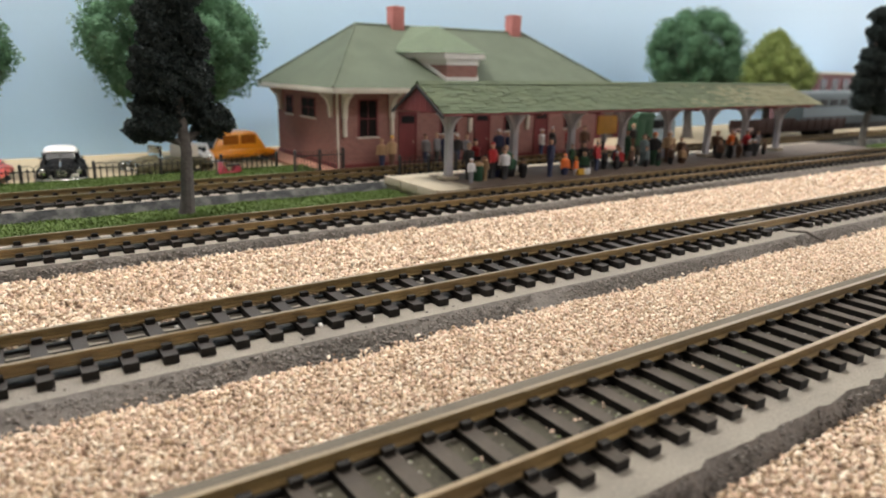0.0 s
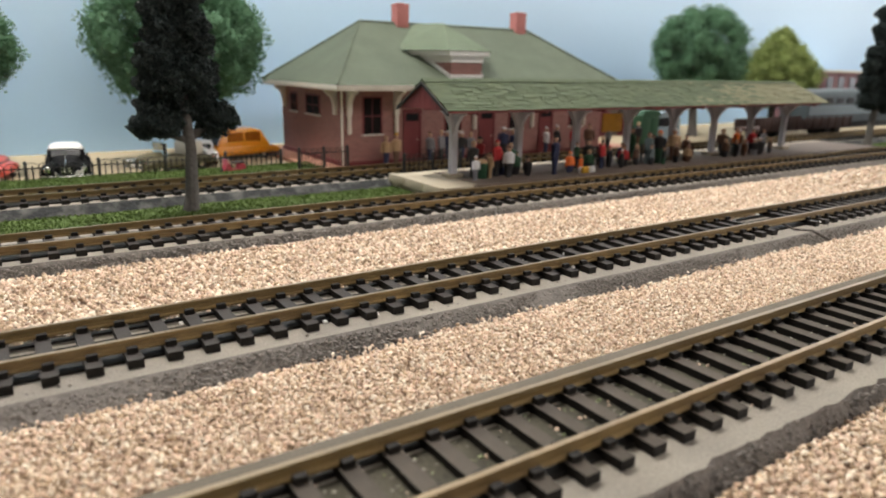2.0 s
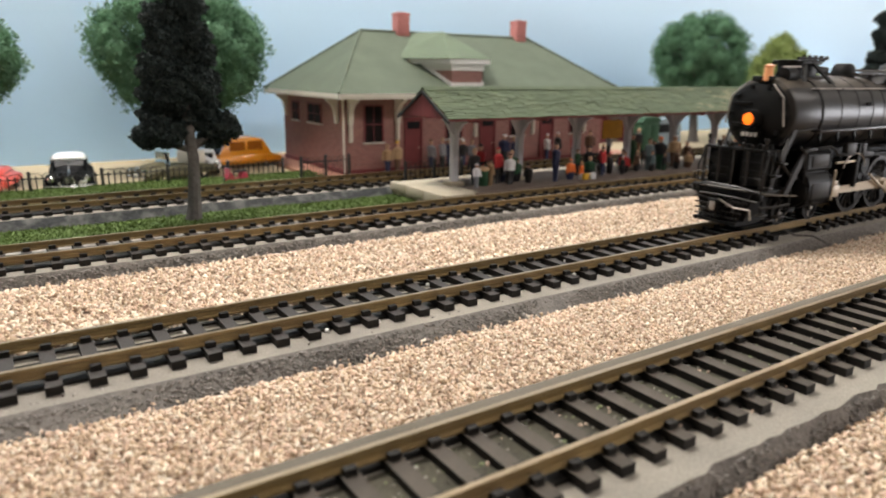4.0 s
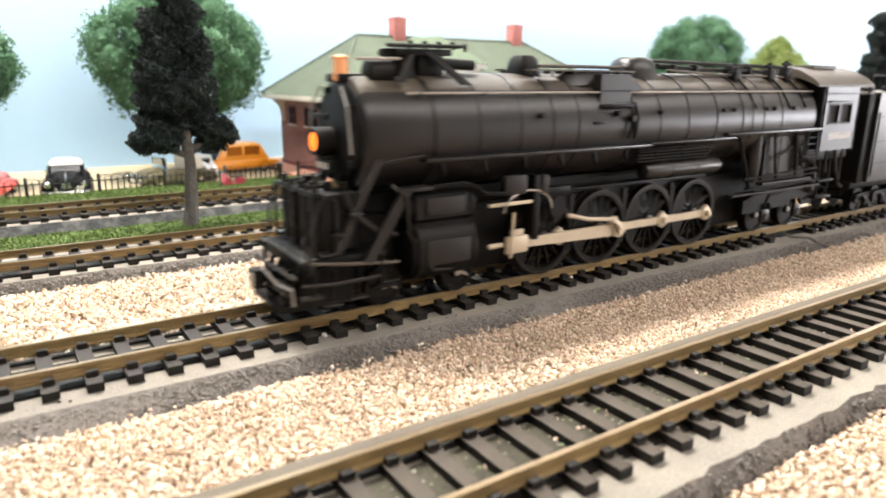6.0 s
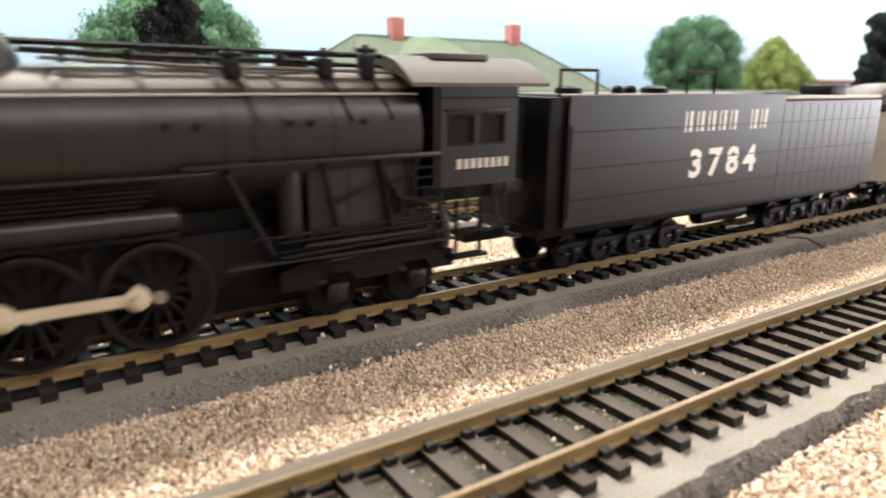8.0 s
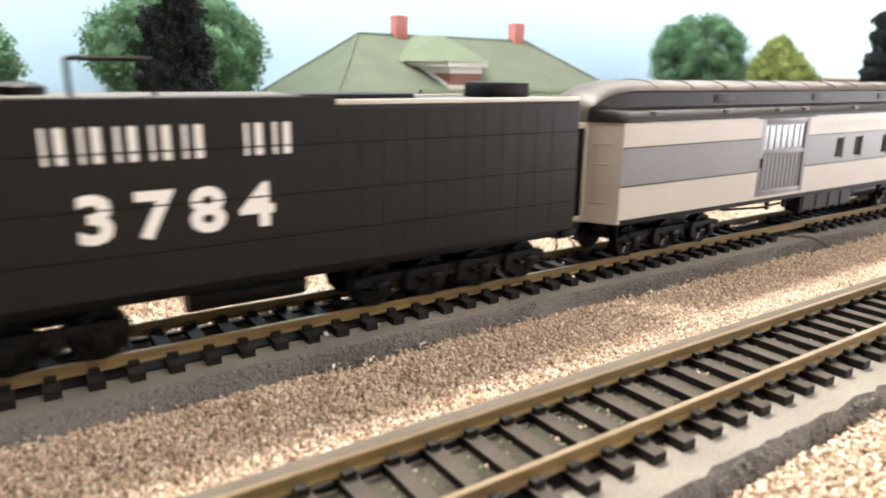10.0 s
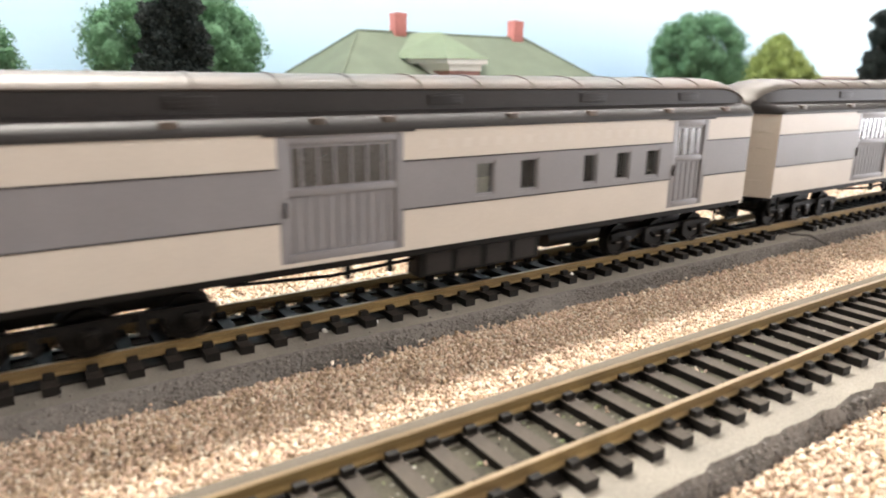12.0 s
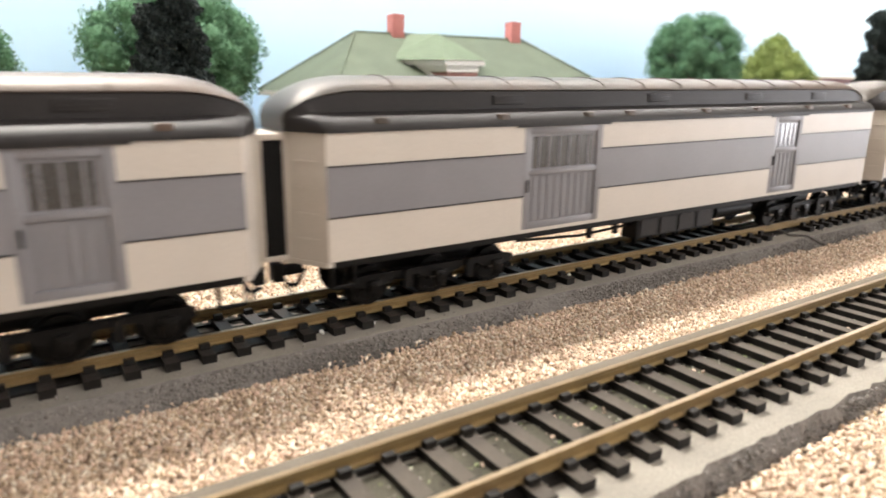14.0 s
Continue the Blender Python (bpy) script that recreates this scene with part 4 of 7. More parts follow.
FIG = {k: mat("figure_paint_" + k, c, 0.55, var=0.2, scale=400, bump=0.1) for k, c in dict(red=(0.42, 0.025, 0.03), black=(0.014, 0.014, 0.016), navy=(0.020, 0.028, 0.075), white=(0.70, 0.70, 0.72), tan=(0.42, 0.28, 0.16), green=(0.020, 0.075, 0.035), brown=(0.10, 0.05, 0.03), orange=(0.72, 0.16, 0.03), teal=(0.11, 0.15, 0.16), grey=(0.20, 0.20, 0.22), yellow=(0.62, 0.36, 0.03), skin=(0.50, 0.30, 0.21)).items()}
for f in ((219, 142, 20, "black", "black", "tan"), (214, 133, 13, "white", "grey", "white"), (229, 150, 21, "red", "black", "black"), (234, 140, 20, "red", "black", "red"), (238, 134, 17, "white", "black", "brown"), (243, 139, 18, "green", "black", "tan"),
          (226, 136, 14, "tan", "tan", "black"), (269, 130, 22, "navy", "navy", "black"), (298, 142, 16, "green", "black", "brown"), (306, 140, 17, "black", "brown", "brown"), (312, 134, 17, "red", "navy", "black"), (318, 140, 18, "red", "black", "tan"),
          (352, 146, 23, "green", "green", "green"), (360, 138, 20, "teal", "teal", "brown"), (368, 136, 21, "black", "green", "orange"), (374, 146, 17, "white", "grey", "brown"), (388, 140, 21, "tan", "brown", "white"), (396, 136, 17, "brown", "brown", "brown"),
          (446, 142, 19, "brown", "black", "tan"), (454, 136, 20, "orange", "black", "brown"), (464, 140, 18, "brown", "grey", "white"), (474, 136, 19, "red", "black", "black"), (484, 142, 17, "white", "navy", "tan"), (492, 138, 18, "grey", "black", "brown")):
    figurine(f[0], f[1], PZ, f[2], f[3], f[4], f[5], wide=1.1)
for f in ((228, 140, 15, "black", "black", "brown"), (240, 143, 15, "black", "navy", "tan"), (248, 140, 15, "green", "black", "black"), (251, 133, 12, "black", "black", "brown"), (300, 133, 14, "green", "black", "tan"), (327, 131, 13, "black", "black", "white"), (338, 141, 16, "navy", "black", "brown"), (346, 136, 15, "brown", "black", "tan"),
          (356, 132, 15, "teal", "black", "brown"), (366, 130, 13, "black", "green", "brown"), (381, 132, 15, "brown", "black", "tan"), (392, 131, 13, "tan", "brown", "brown"), (402, 138, 15, "brown", "black", "black"), (440, 135, 15, "brown", "black", "tan"), (449, 132, 14, "black", "black", "tan"), (459, 132, 14, "brown", "brown", "tan"), (480, 133, 14, "black", "black", "white"), (497, 135, 14, "brown", "black", "black"),
          (282, 131, 14, "orange", "navy", "orange"), (288, 128, 12, "orange", "white", "yellow"), (322, 137, 15, "black", "black", "red"), (334, 136, 15, "red", "black", "brown"), (470, 131, 14, "black", "grey", "white")):
    figurine(f[0], f[1], PZ, f[2] * 1.1, f[3], f[4], f[5], sit=True, wide=1.2)
for f in ((219, 229, 21, "tan", "brown", "yellow"), (213, 232, 19, "tan", "navy", "tan"), (246, 230, 21, "grey", "navy", "brown"), (254, 228, 22, "grey", "black", "tan"), (262, 231, 21, "navy", "navy", "white"), (272, 229, 20, "black", "navy", "white"), (282, 232, 19, "grey", "black", "tan"), (352, 230, 21, "white", "navy", "white"), (362, 229, 22, "black", "navy", "white"), (310, 230, 22, "navy", "black", "white"), (318, 229, 20, "navy", "navy", "tan"), (327, 232, 22, "black", "navy", "white"), (380, 230, 21, "red", "black", "brown"), (398, 230, 22, "brown", "black", "brown"), (420, 230, 21, "grey", "black", "white"), (455, 229, 22, "black", "brown", "tan")):
    figurine(f[0], f[1], SZ + 0.4, f[2], f[3], f[4], f[5])


# benches, trunk and planter on the platform
def bench(x, y):
    t = thing("bench", "dark slatted bench on the platform", "bench", (x, y, PZ), group="platform benches")
    for k in range(3):
        part("seat_slat", box(B(), -10, 10, -3 + k * 1.8, -1.6 + k * 1.8, 4.6, 5.2, 0.1), M_BLACKIRON, t)
        part("back_slat", box(B(), -10, 10, 2.6 + k * 0.3, 3.1 + k * 0.3, 6.4 + k * 2, 7.8 + k * 2, 0.1), M_BLACKIRON, t)
    for s in (-1, 1):
        part("leg", prism_x(B(), [(-3, 0), (-2.2, 0), (-2.2, 4.6), (2.4, 4.6), (2.6, 0), (3.4, 0), (3.9, 11.6), (3.1, 11.6), (2.6, 5.2), (-3, 5.2)], s * 9 - 0.5, s * 9 + 0.5), M_BLACKIRON, t)


for x in (232, 312, 372, 466):
    bench(x, 143)
can = thing("litter_bin", "dark green litter bin with a tan lid on the platform", "bin", (221.5, 137, PZ))
part("bin_body", lathe_z(B(), [(0, 2.6), (0.4, 2.9), (8.4, 3.2), (8.6, 2.9)], n=14), FIG["green"], can)
part("bin_lid", lathe_z(B(), [(8.4, 3.4), (9.2, 3.4), (10.6, 1.8), (10.8, 0.2)], n=14), FIG["tan"], can)
for x, c in ((290, "yellow"), (294, "white")):
    t = thing("suitcase", "small %s suitcase on the platform" % c, "suitcase", (x, 125.5, PZ))
    part("case", box(B(), -3, 3, -1.2, 1.2, 0, 3.6, 0.4), FIG[c], t)
    part("case_handle", bar(B(), [(-1, 0, 3.5), (-1, 0, 4.3), (1, 0, 4.3), (1, 0, 3.5)], 0.2), FIG["black"], t)


# dark green cabinet on the station walk
cabinet = thing("newspaper_cabinet", "dark green upright cabinet on the station walk", "cabinet", (470, 234, SZ + 0.4))
part("body", box(B(), -11, 11, -5, 5, 0, 27, 0.6), FIG["green"], cabinet)
part("top", prism_y(B(), [(-12, 27), (12, 27), (9, 31), (-9, 31)], -6, 6), FIG["green"], cabinet)
for x in (-5.4, 5.4):
    part("door", box(B(), x - 4.6, x + 4.6, -5.6, -5.0, 2, 25, 0.2), FIG["green"], cabinet)


# ---- fences ----
def fence(x0, x1, y, base, bays, height, label, pick=3.0):
    t = thing("fence", label, "fence", (x0, y, base))
    w = (x1 - x0) / bays
    picket = None
    for k in range(bays + 1):
        bm = box(B(), k * w - 0.8, k * w + 0.8, -0.8, 0.8, 0, height + 1.0, 0.15)
        lathe_z(bm, [(height + 1.0, 0.9), (height + 1.8, 1.0), (height + 2.6, 0.2)], cx=k * w, n=8)
        part("post", bm, M_BLACKIRON, t)
        if k < bays:
            for z in (1.6, height - 1.6):
                part("rail", box(B(), k * w, (k + 1) * w, -0.3, 0.3, z - 0.3, z + 0.3), M_BLACKIRON, t)
            m = max(2, int(w / pick))
            for i in range(1, m):
                x = k * w + w * i / m
                if picket is None:
                    first = part("picket", rod(B(), (0, 0, 0), (0, 0, height), 0.42, 0.34, n=5), M_BLACKIRON, t)
                    picket = first.data
                    first.location.x = x * MM
                else:
                    ob = new("picket", picket)
                    ob.parent, ob.location = t, (x * MM, 0, 0)
                if i % 2:
                    pts = [(x + (w / m) * math.cos(a) * 1.0, 0, height - 0.4 + 1.8 * math.sin(a)) for a in [math.pi * j / 6 for j in range(7)]]
                    part("picket_arch", bar(B(), pts, 0.22, n=4), M_BLACKIRON, t)
    return t


fence(-26.0, 152.0, 263.5, -9.3, 5, 11.0, "low black iron fence with looped pickets beside the lot")
fence(150, 182, 226, -9.3, 2, 16.0, "black iron railing at the corner of the station", pick=1.9)
fence(196, 236, 179.0, PZ - 7, 2, 15.0, "black iron railing at the platform end")


# ---- automobiles ----
def auto(x, y, rz, length, width, body_mat, label, tall=16.0, taxi=False, open_top=False):
    t = thing("automobile", label, "car", (x, y, GROUND + 0.6), rz, group="parked automobiles")
    L2, W2 = length / 2, width / 2
    low = [(-L2, 3.6), (-L2 + 0.6, 6.8), (-L2 + 5, 8.6), (-L2 + length * 0.30, 9.6), (L2 - length * 0.22, 9.4), (L2 - 2, 8.0), (L2, 5.6), (L2 - 0.4, 3.4), (0, 2.8)]
    bm = B()
    secs = []
    for y0, k in ((-W2, 0.0), (-W2 + 1.6, 1.0), (W2 - 1.6, 1.0), (W2, 0.0)):
        secs.append([(px * (0.97 + 0.03 * k), y0, 5.6 + (pz - 5.6) * (0.72 + 0.28 * k)) for px, pz in low])
    sweep(bm, secs)
    body = part("body", bm, body_mat, t, smooth=60)
    g = [(-L2 + length * 0.26, 9.0), (-L2 + length * 0.36, tall - 1.2), (-L2 + length * 0.42, tall - 0.3), (L2 - length * 0.30, tall), (L2 - length * 0.22, tall - 1.6), (L2 - length * 0.12, 9.0)]
    if not open_top:
        secs = [[(px, y0, 9.0 + (pz - 9.0) * k) for px, pz in g] for y0, k in ((-W2 + 1.4, 0.0), (-W2 + 2.6, 0.9), (-W2 + 4.2, 1.0), (W2 - 4.2, 1.0), (W2 - 2.6, 0.9), (W2 - 1.4, 0.0))]
        cabin = part("cabin", sweep(B(), secs), body_mat, t, smooth=60)
        xa, xb = -L2 + length * 0.37, L2 - length * 0.24
        mid = (xa + xb) / 2
        for s in (-1, 1):
            for a, b in ((xa, mid - 0.6), (mid + 0.6, xb)):
                yy = s * (W2 - 2.15)
                part("side_window", prism_y(B(), [(a, 10.2), (b, 10.2), (b - 0.5, tall - 2.6), (a + 0.8, tall - 2.6)], yy - 0.35, yy + 0.35), M_TAXIGLASS if taxi else M_DARKWIN, cabin)
        part("windscreen", sweep(B(), [[(-L2 + length * 0.275, y0, 10.0), (-L2 + length * 0.345, y0, tall - 2.2), (-L2 + length * 0.345 - 0.5, y0, tall - 2.2), (-L2 + length * 0.275 - 0.5, y0, 10.0)] for y0 in (-W2 + 4.4, W2 - 4.4)]), M_CARGLASS, cabin)
        part("windscreen_frame", bar(B(), [(-L2 + length * 0.27, -W2 + 4.0, 10.6), (-L2 + length * 0.34, -W2 + 4.2, tall - 2.0), (-L2 + length * 0.34, W2 - 4.2, tall - 2.0), (-L2 + length * 0.27, W2 - 4.0, 10.6)], 0.45), M_CHROME, cabin)
    else:
        part("folded_top", box(B(), L2 - length * 0.36, L2 - length * 0.14, -W2 + 2.5, W2 - 2.5, 9, tall - 2.5, 1.4), M_CREAM, t)
        part("windscreen", box(B(), -L2 + length * 0.34, -L2 + length * 0.35, -W2 + 3, W2 - 3, 9, tall - 2, 0.2), M_GLASS, t)
    if not taxi:
        secs = []
        for f, k in ((0.0, 0.35), (0.02, 0.62), (0.08, 0.85), (0.2, 1.0), (0.34, 1.0)):
            secs.append([(-L2 + length * f, W2 * 0.52 * k * math.cos(a), 6.0 + (5.6 if not open_top else 6.4) * k * math.sin(a)) for a in [math.pi * i / 12 for i in range(13)]])
        part("bonnet", sweep(B(), secs), body_mat, t, smooth=60)
        for s in (-1, 1):
            part("wing", sweep(B(), [[(-L2 + length * f, s * (W2 - 2.6) + 2.7 * k * math.cos(a), 4.4 + 4.6 * k * math.sin(a)) for a in [math.pi * i / 10 for i in range(11)]] for f, k in ((0.0, 0.4), (0.03, 0.75), (0.10, 1.0), (0.24, 0.95), (0.36, 0.5))]), body_mat, t, smooth=60)
    for s in (-1, 1):
        for px in (-L2 + length * 0.20, L2 - length * 0.21):
            bm = lathe_y(B(), [(s * (W2 - 2.6), 0.4), (s * (W2 - 2.6), 3.5), (s * (W2 - 0.5), 3.6), (s * (W2 - 0.2), 3.2), (s * (W2 - 0.3), 2.0)], cx=px, cz=3.6, n=18)
            w = part("wheel", bm, M_RUBBER, t)
            part("hub_cap", lathe_y(B(), [(s * (W2 - 0.6), 2.1), (s * (W2 - 0.1), 1.6), (s * (W2 + 0.1), 0.2)], cx=px, cz=3.6, n=14), M_CHROME, w)
            secs = [[(px + r * math.cos(a), y0, 3.6 + r * math.sin(a)) for a in [math.pi * i / 8 for i in range(9)] for r in (4.6,)] + [(px + 3.9 * math.cos(a), y0, 3.6 + 3.9 * math.sin(a)) for a in [math.pi * (8 - i) / 8 for i in range(9)]] for y0 in (s * (W2 - 2.4), s * (W2 + 0.5))]
            part("mudguard", sweep(B(), secs), body_mat, t, smooth=50)
        part("headlight", lathe_x(B(), [(-L2 + 2.4, 0.4), (-L2 + 2.0, 1.5), (-L2 - 0.6, 1.9), (-L2 - 1.0, 1.3), (-L2 - 1.2, 0.2)], cy=s * (W2 - 2.8), cz=7.4, n=12), M_CHROME, t)
        part("tail_light", box(B(), L2 - 0.4, L2 + 0.2, s * (W2 - 3) - 0.8, s * (W2 - 3) + 0.8, 6, 7.2, 0.2), FIG["red"], t)
    for px in (-L2 - 0.9, L2 + 0.9):
        bm = box(B(), px - 0.6, px + 0.6, -W2 + 0.4, W2 - 0.4, 3.6, 5.0, 0.4)
        for s in (-1, 1):
            box(bm, px - 0.8, px + 0.8, s * W2 * 0.5 - 0.6, s * W2 * 0.5 + 0.6, 3.2, 6.0, 0.3)
        part("bumper", bm, M_CHROME, t)
    bm = B()
    for k in range(7):
        box(bm, -L2 - 0.9, -L2 + 1.2, -W2 * (0.36 - 0.03 * k), W2 * (0.36 - 0.03 * k), 4.8 + k * 0.8, 5.25 + k * 0.8, 0.1)
    part("grille", bm, M_CHROME, t)
    part("number_bar", box(B(), -L2 - 1.7, -L2 - 1.4, -2.4, 2.4, 5.2, 6.6, 0.1), M_LETTER, t)
    if taxi:
        part("roof_lamp", box(B(), -2.5, 1.5, -2.5, 2.5, tall - 0.3, tall + 1.8, 0.6), M_CARWHITE, t)
    return t




def arch_loft(stations, n=14, power=0.62):
    """Skin over arches set along x: stations of (x, half width, foot, crown)."""
    secs = []
    for x, w, z0, z1 in stations:
        secs.append([(x, w * math.copysign(abs(math.cos(a)) ** power, math.cos(a)), z0 + (z1 - z0) * abs(math.sin(a)) ** power) for a in [math.pi * i / n for i in range(n + 1)]])
    return sweep(B(), secs)


def rounded_sedan(x, y, rz, label):
    """A bulbous sedan of the forties: long bonnet, full wings, domed roof; it faces -x."""
    t = thing("automobile", label, "car", (x, y, GROUND + 0.6), rz, group="parked automobiles")
    part("body", arch_loft([(-30, 6, 4, 7.5), (-28, 9, 3.2, 9.2), (-12, 10.6, 3, 10.6), (4, 11, 3, 11), (24, 10.6, 3, 10.4), (29, 8, 3.6, 8), (30, 5, 4, 6.4)]), M_CARBLACK, t, smooth=60)
    part("bonnet", arch_loft([(-31, 3.2, 5, 8.6), (-30, 4.6, 5, 10.4), (-24, 5.8, 6, 12.0), (-9, 7.6, 7, 13.2)]), M_CARBLACK, t, smooth=60)
    cabin = part("cabin", arch_loft([(-9, 8.6, 9, 12.4), (-5, 9.2, 9, 16.4), (2, 9.6, 9, 17.4), (12, 9.2, 9, 17.0), (19, 8.2, 9, 14.0), (23, 6.4, 9, 10.6)]), M_CARBLACK, t, smooth=60)
    part("roof", arch_loft([(-6.4, 8.4, 16.0, 16.8), (-4.6, 8.9, 15.4, 18.3), (2, 9.2, 15.2, 19.3), (11, 8.8, 15.0, 18.8), (17, 7.4, 14.0, 16.4), (19, 5.4, 13.6, 14.8)]), M_CARWHITE, cabin, "white painted domed roof", smooth=60)
    for s in (-1, 1):
        part("windscreen", sweep(B(), [[(-9.4, s * a, 12.4), (-6.0, s * a, 16.0), (-5.4, s * a, 16.0), (-8.8, s * a, 12.2)] for a in (0.5, 7.4)]), M_CARGLASS, cabin)
        for a, b in ((-3.6, 3.4), (4.6, 12.0)):
            part("side_window", prism_y(B(), [(a, 12.0), (b, 12.0), (b - 0.6, 15.4), (a + 0.8, 15.4)], s * 9.3 - 0.35, s * 9.3 + 0.35), M_DARKWIN, cabin)
        part("wing", arch_loft([(-31, 1.6, 3, 6.0), (-29, 3.0, 2.4, 8.8), (-22, 3.4, 2.4, 10.0), (-14, 3.2, 2.6, 8.6), (-7, 2.2, 3, 5.4)]), M_CARBLACK, t, smooth=60).location.y = s * 9.4 * MM
        part("wing", arch_loft([(9, 1.8, 3, 6.0), (14, 3.0, 2.4, 9.0), (20, 3.2, 2.4, 9.4), (27, 2.4, 2.8, 7.0)]), M_CARBLACK, t, smooth=60).location.y = s * 9.4 * MM
        part("headlight", lathe_x(B(), [(-28.6, 0.5), (-29, 1.7), (-31.4, 1.9), (-32.0, 1.4), (-32.2, 0.2)], cy=s * 9.0, cz=8.0, n=14), M_CHROME, t)
        part("fog_lamp", lathe_x(B(), [(-31.4, 0.4), (-31.8, 1.0), (-33.0, 1.1), (-33.2, 0.2)], cy=s * 5.4, cz=5.6, n=12), M_CHROME, t)
        for px in (-21, 18.5):
            w = part("wheel", lathe_y(B(), [(s * 8.8, 0.4), (s * 8.8, 3.4), (s * 11.6, 3.5), (s * 12.0, 3.0), (s * 11.9, 0.4)], cx=px, cz=3.5, n=18), M_RUBBER, t)
            part("hub_cap", lathe_y(B(), [(s * 11.8, 2.0), (s * 12.3, 1.5), (s * 12.5, 0.2)], cx=px, cz=3.5, n=14), M_CHROME, w)
        part("over_rider", box(B(), -34.2, -32.8, s * 4.4 - 0.6, s * 4.4 + 0.6, 2.6, 5.6, 0.3), M_CHROME, t)
        part("mirror", box(B(), -7.4, -6.6, s * 10.6 - 1.0, s * 10.6 + 1.0, 12.6, 13.8, 0.3), M_CHROME, t)
    part("bumper", bar(B(), [(-30, -12.4, 4.0), (-32.6, -9, 4.0), (-33.6, 0, 4.0), (-32.6, 9, 4.0), (-30, 12.4, 4.0)], 0.8, n=8), M_CHROME, t)
    for k in range(4):
        part("grille_bar", box(B(), -31.9, -31.0, -3.4 + 0.3 * k, 3.4 - 0.3 * k, 5.6 + k * 0.9, 6.1 + k * 0.9, 0.1), M_CHROME, t)
    part("bonnet_trim", bar(B(), [(-31.2, 0, 8.8), (-29.6, 0, 10.8), (-24, 0, 12.3), (-10, 0, 13.4)], 0.35), M_CHROME, t)
    part("number_bar", box(B(), -34.0, -33.6, -8.6, -5.2, 5.4, 7.2, 0.1), M_LETTER, t)


rounded_sedan(32, 296, 84, "black vintage sedan with a white roof and chrome bumper")
auto(90, 290, 24, 52, 20, M_CAROLIVE, "mottled olive open vintage car beside the fence", tall=20, open_top=True)
auto(140, 330, 10, 66, 25, M_TAXI, "orange-yellow taxi parked by the station", tall=21.5, taxi=True)
auto(-8, 290, 75, 50, 20, M_CARRED, "coral red sedan at the end of the lot", tall=13.5)
auto(116, 318, 78, 44, 18, M_CARWHITE, "white coupe behind the tree", tall=15.0)

# red scooter and planter by the fence
scooter = thing("motor_scooter", "pinkish red toy motor scooter beside the fence", "scooter", (117, 252, -9.3), 15)
part("scooter_body", sweep(B(), [[(-7, y, 3), (-5, y, 7.5), (-3, y, 8), (-1, y, 4.2), (3, y, 4.2), (4.5, y, 7.2), (8, y, 6.8), (8.5, y, 3.4)] for y in (-1.6, 1.6)]), mat("pink_red_paint", (0.50, 0.06, 0.10), 0.4), scooter)
for px in (-6, 6.5):
    part("scooter_wheel", lathe_y(B(), [(-0.8, 0.4), (-0.8, 2.4), (0.8, 2.4), (0.8, 0.4)], cx=px, cz=2.4, n=14), M_RUBBER, scooter)
part("handlebar", bar(B(), [(-5, -3.2, 10.6), (-4.6, 0, 10), (-5, 3.2, 10.6)], 0.4), M_CHROME, scooter)
part("scooter_seat", box(B(), 0.5, 8, -1.5, 1.5, 7.2, 8.4, 0.4), FIG["black"], scooter)
part("leg_shield", box(B(), -5.2, -4.4, -2.8, 2.8, 3.6, 10.4, 0.3), mat("pink_shield_paint", (0.55, 0.14, 0.18), 0.4), scooter)


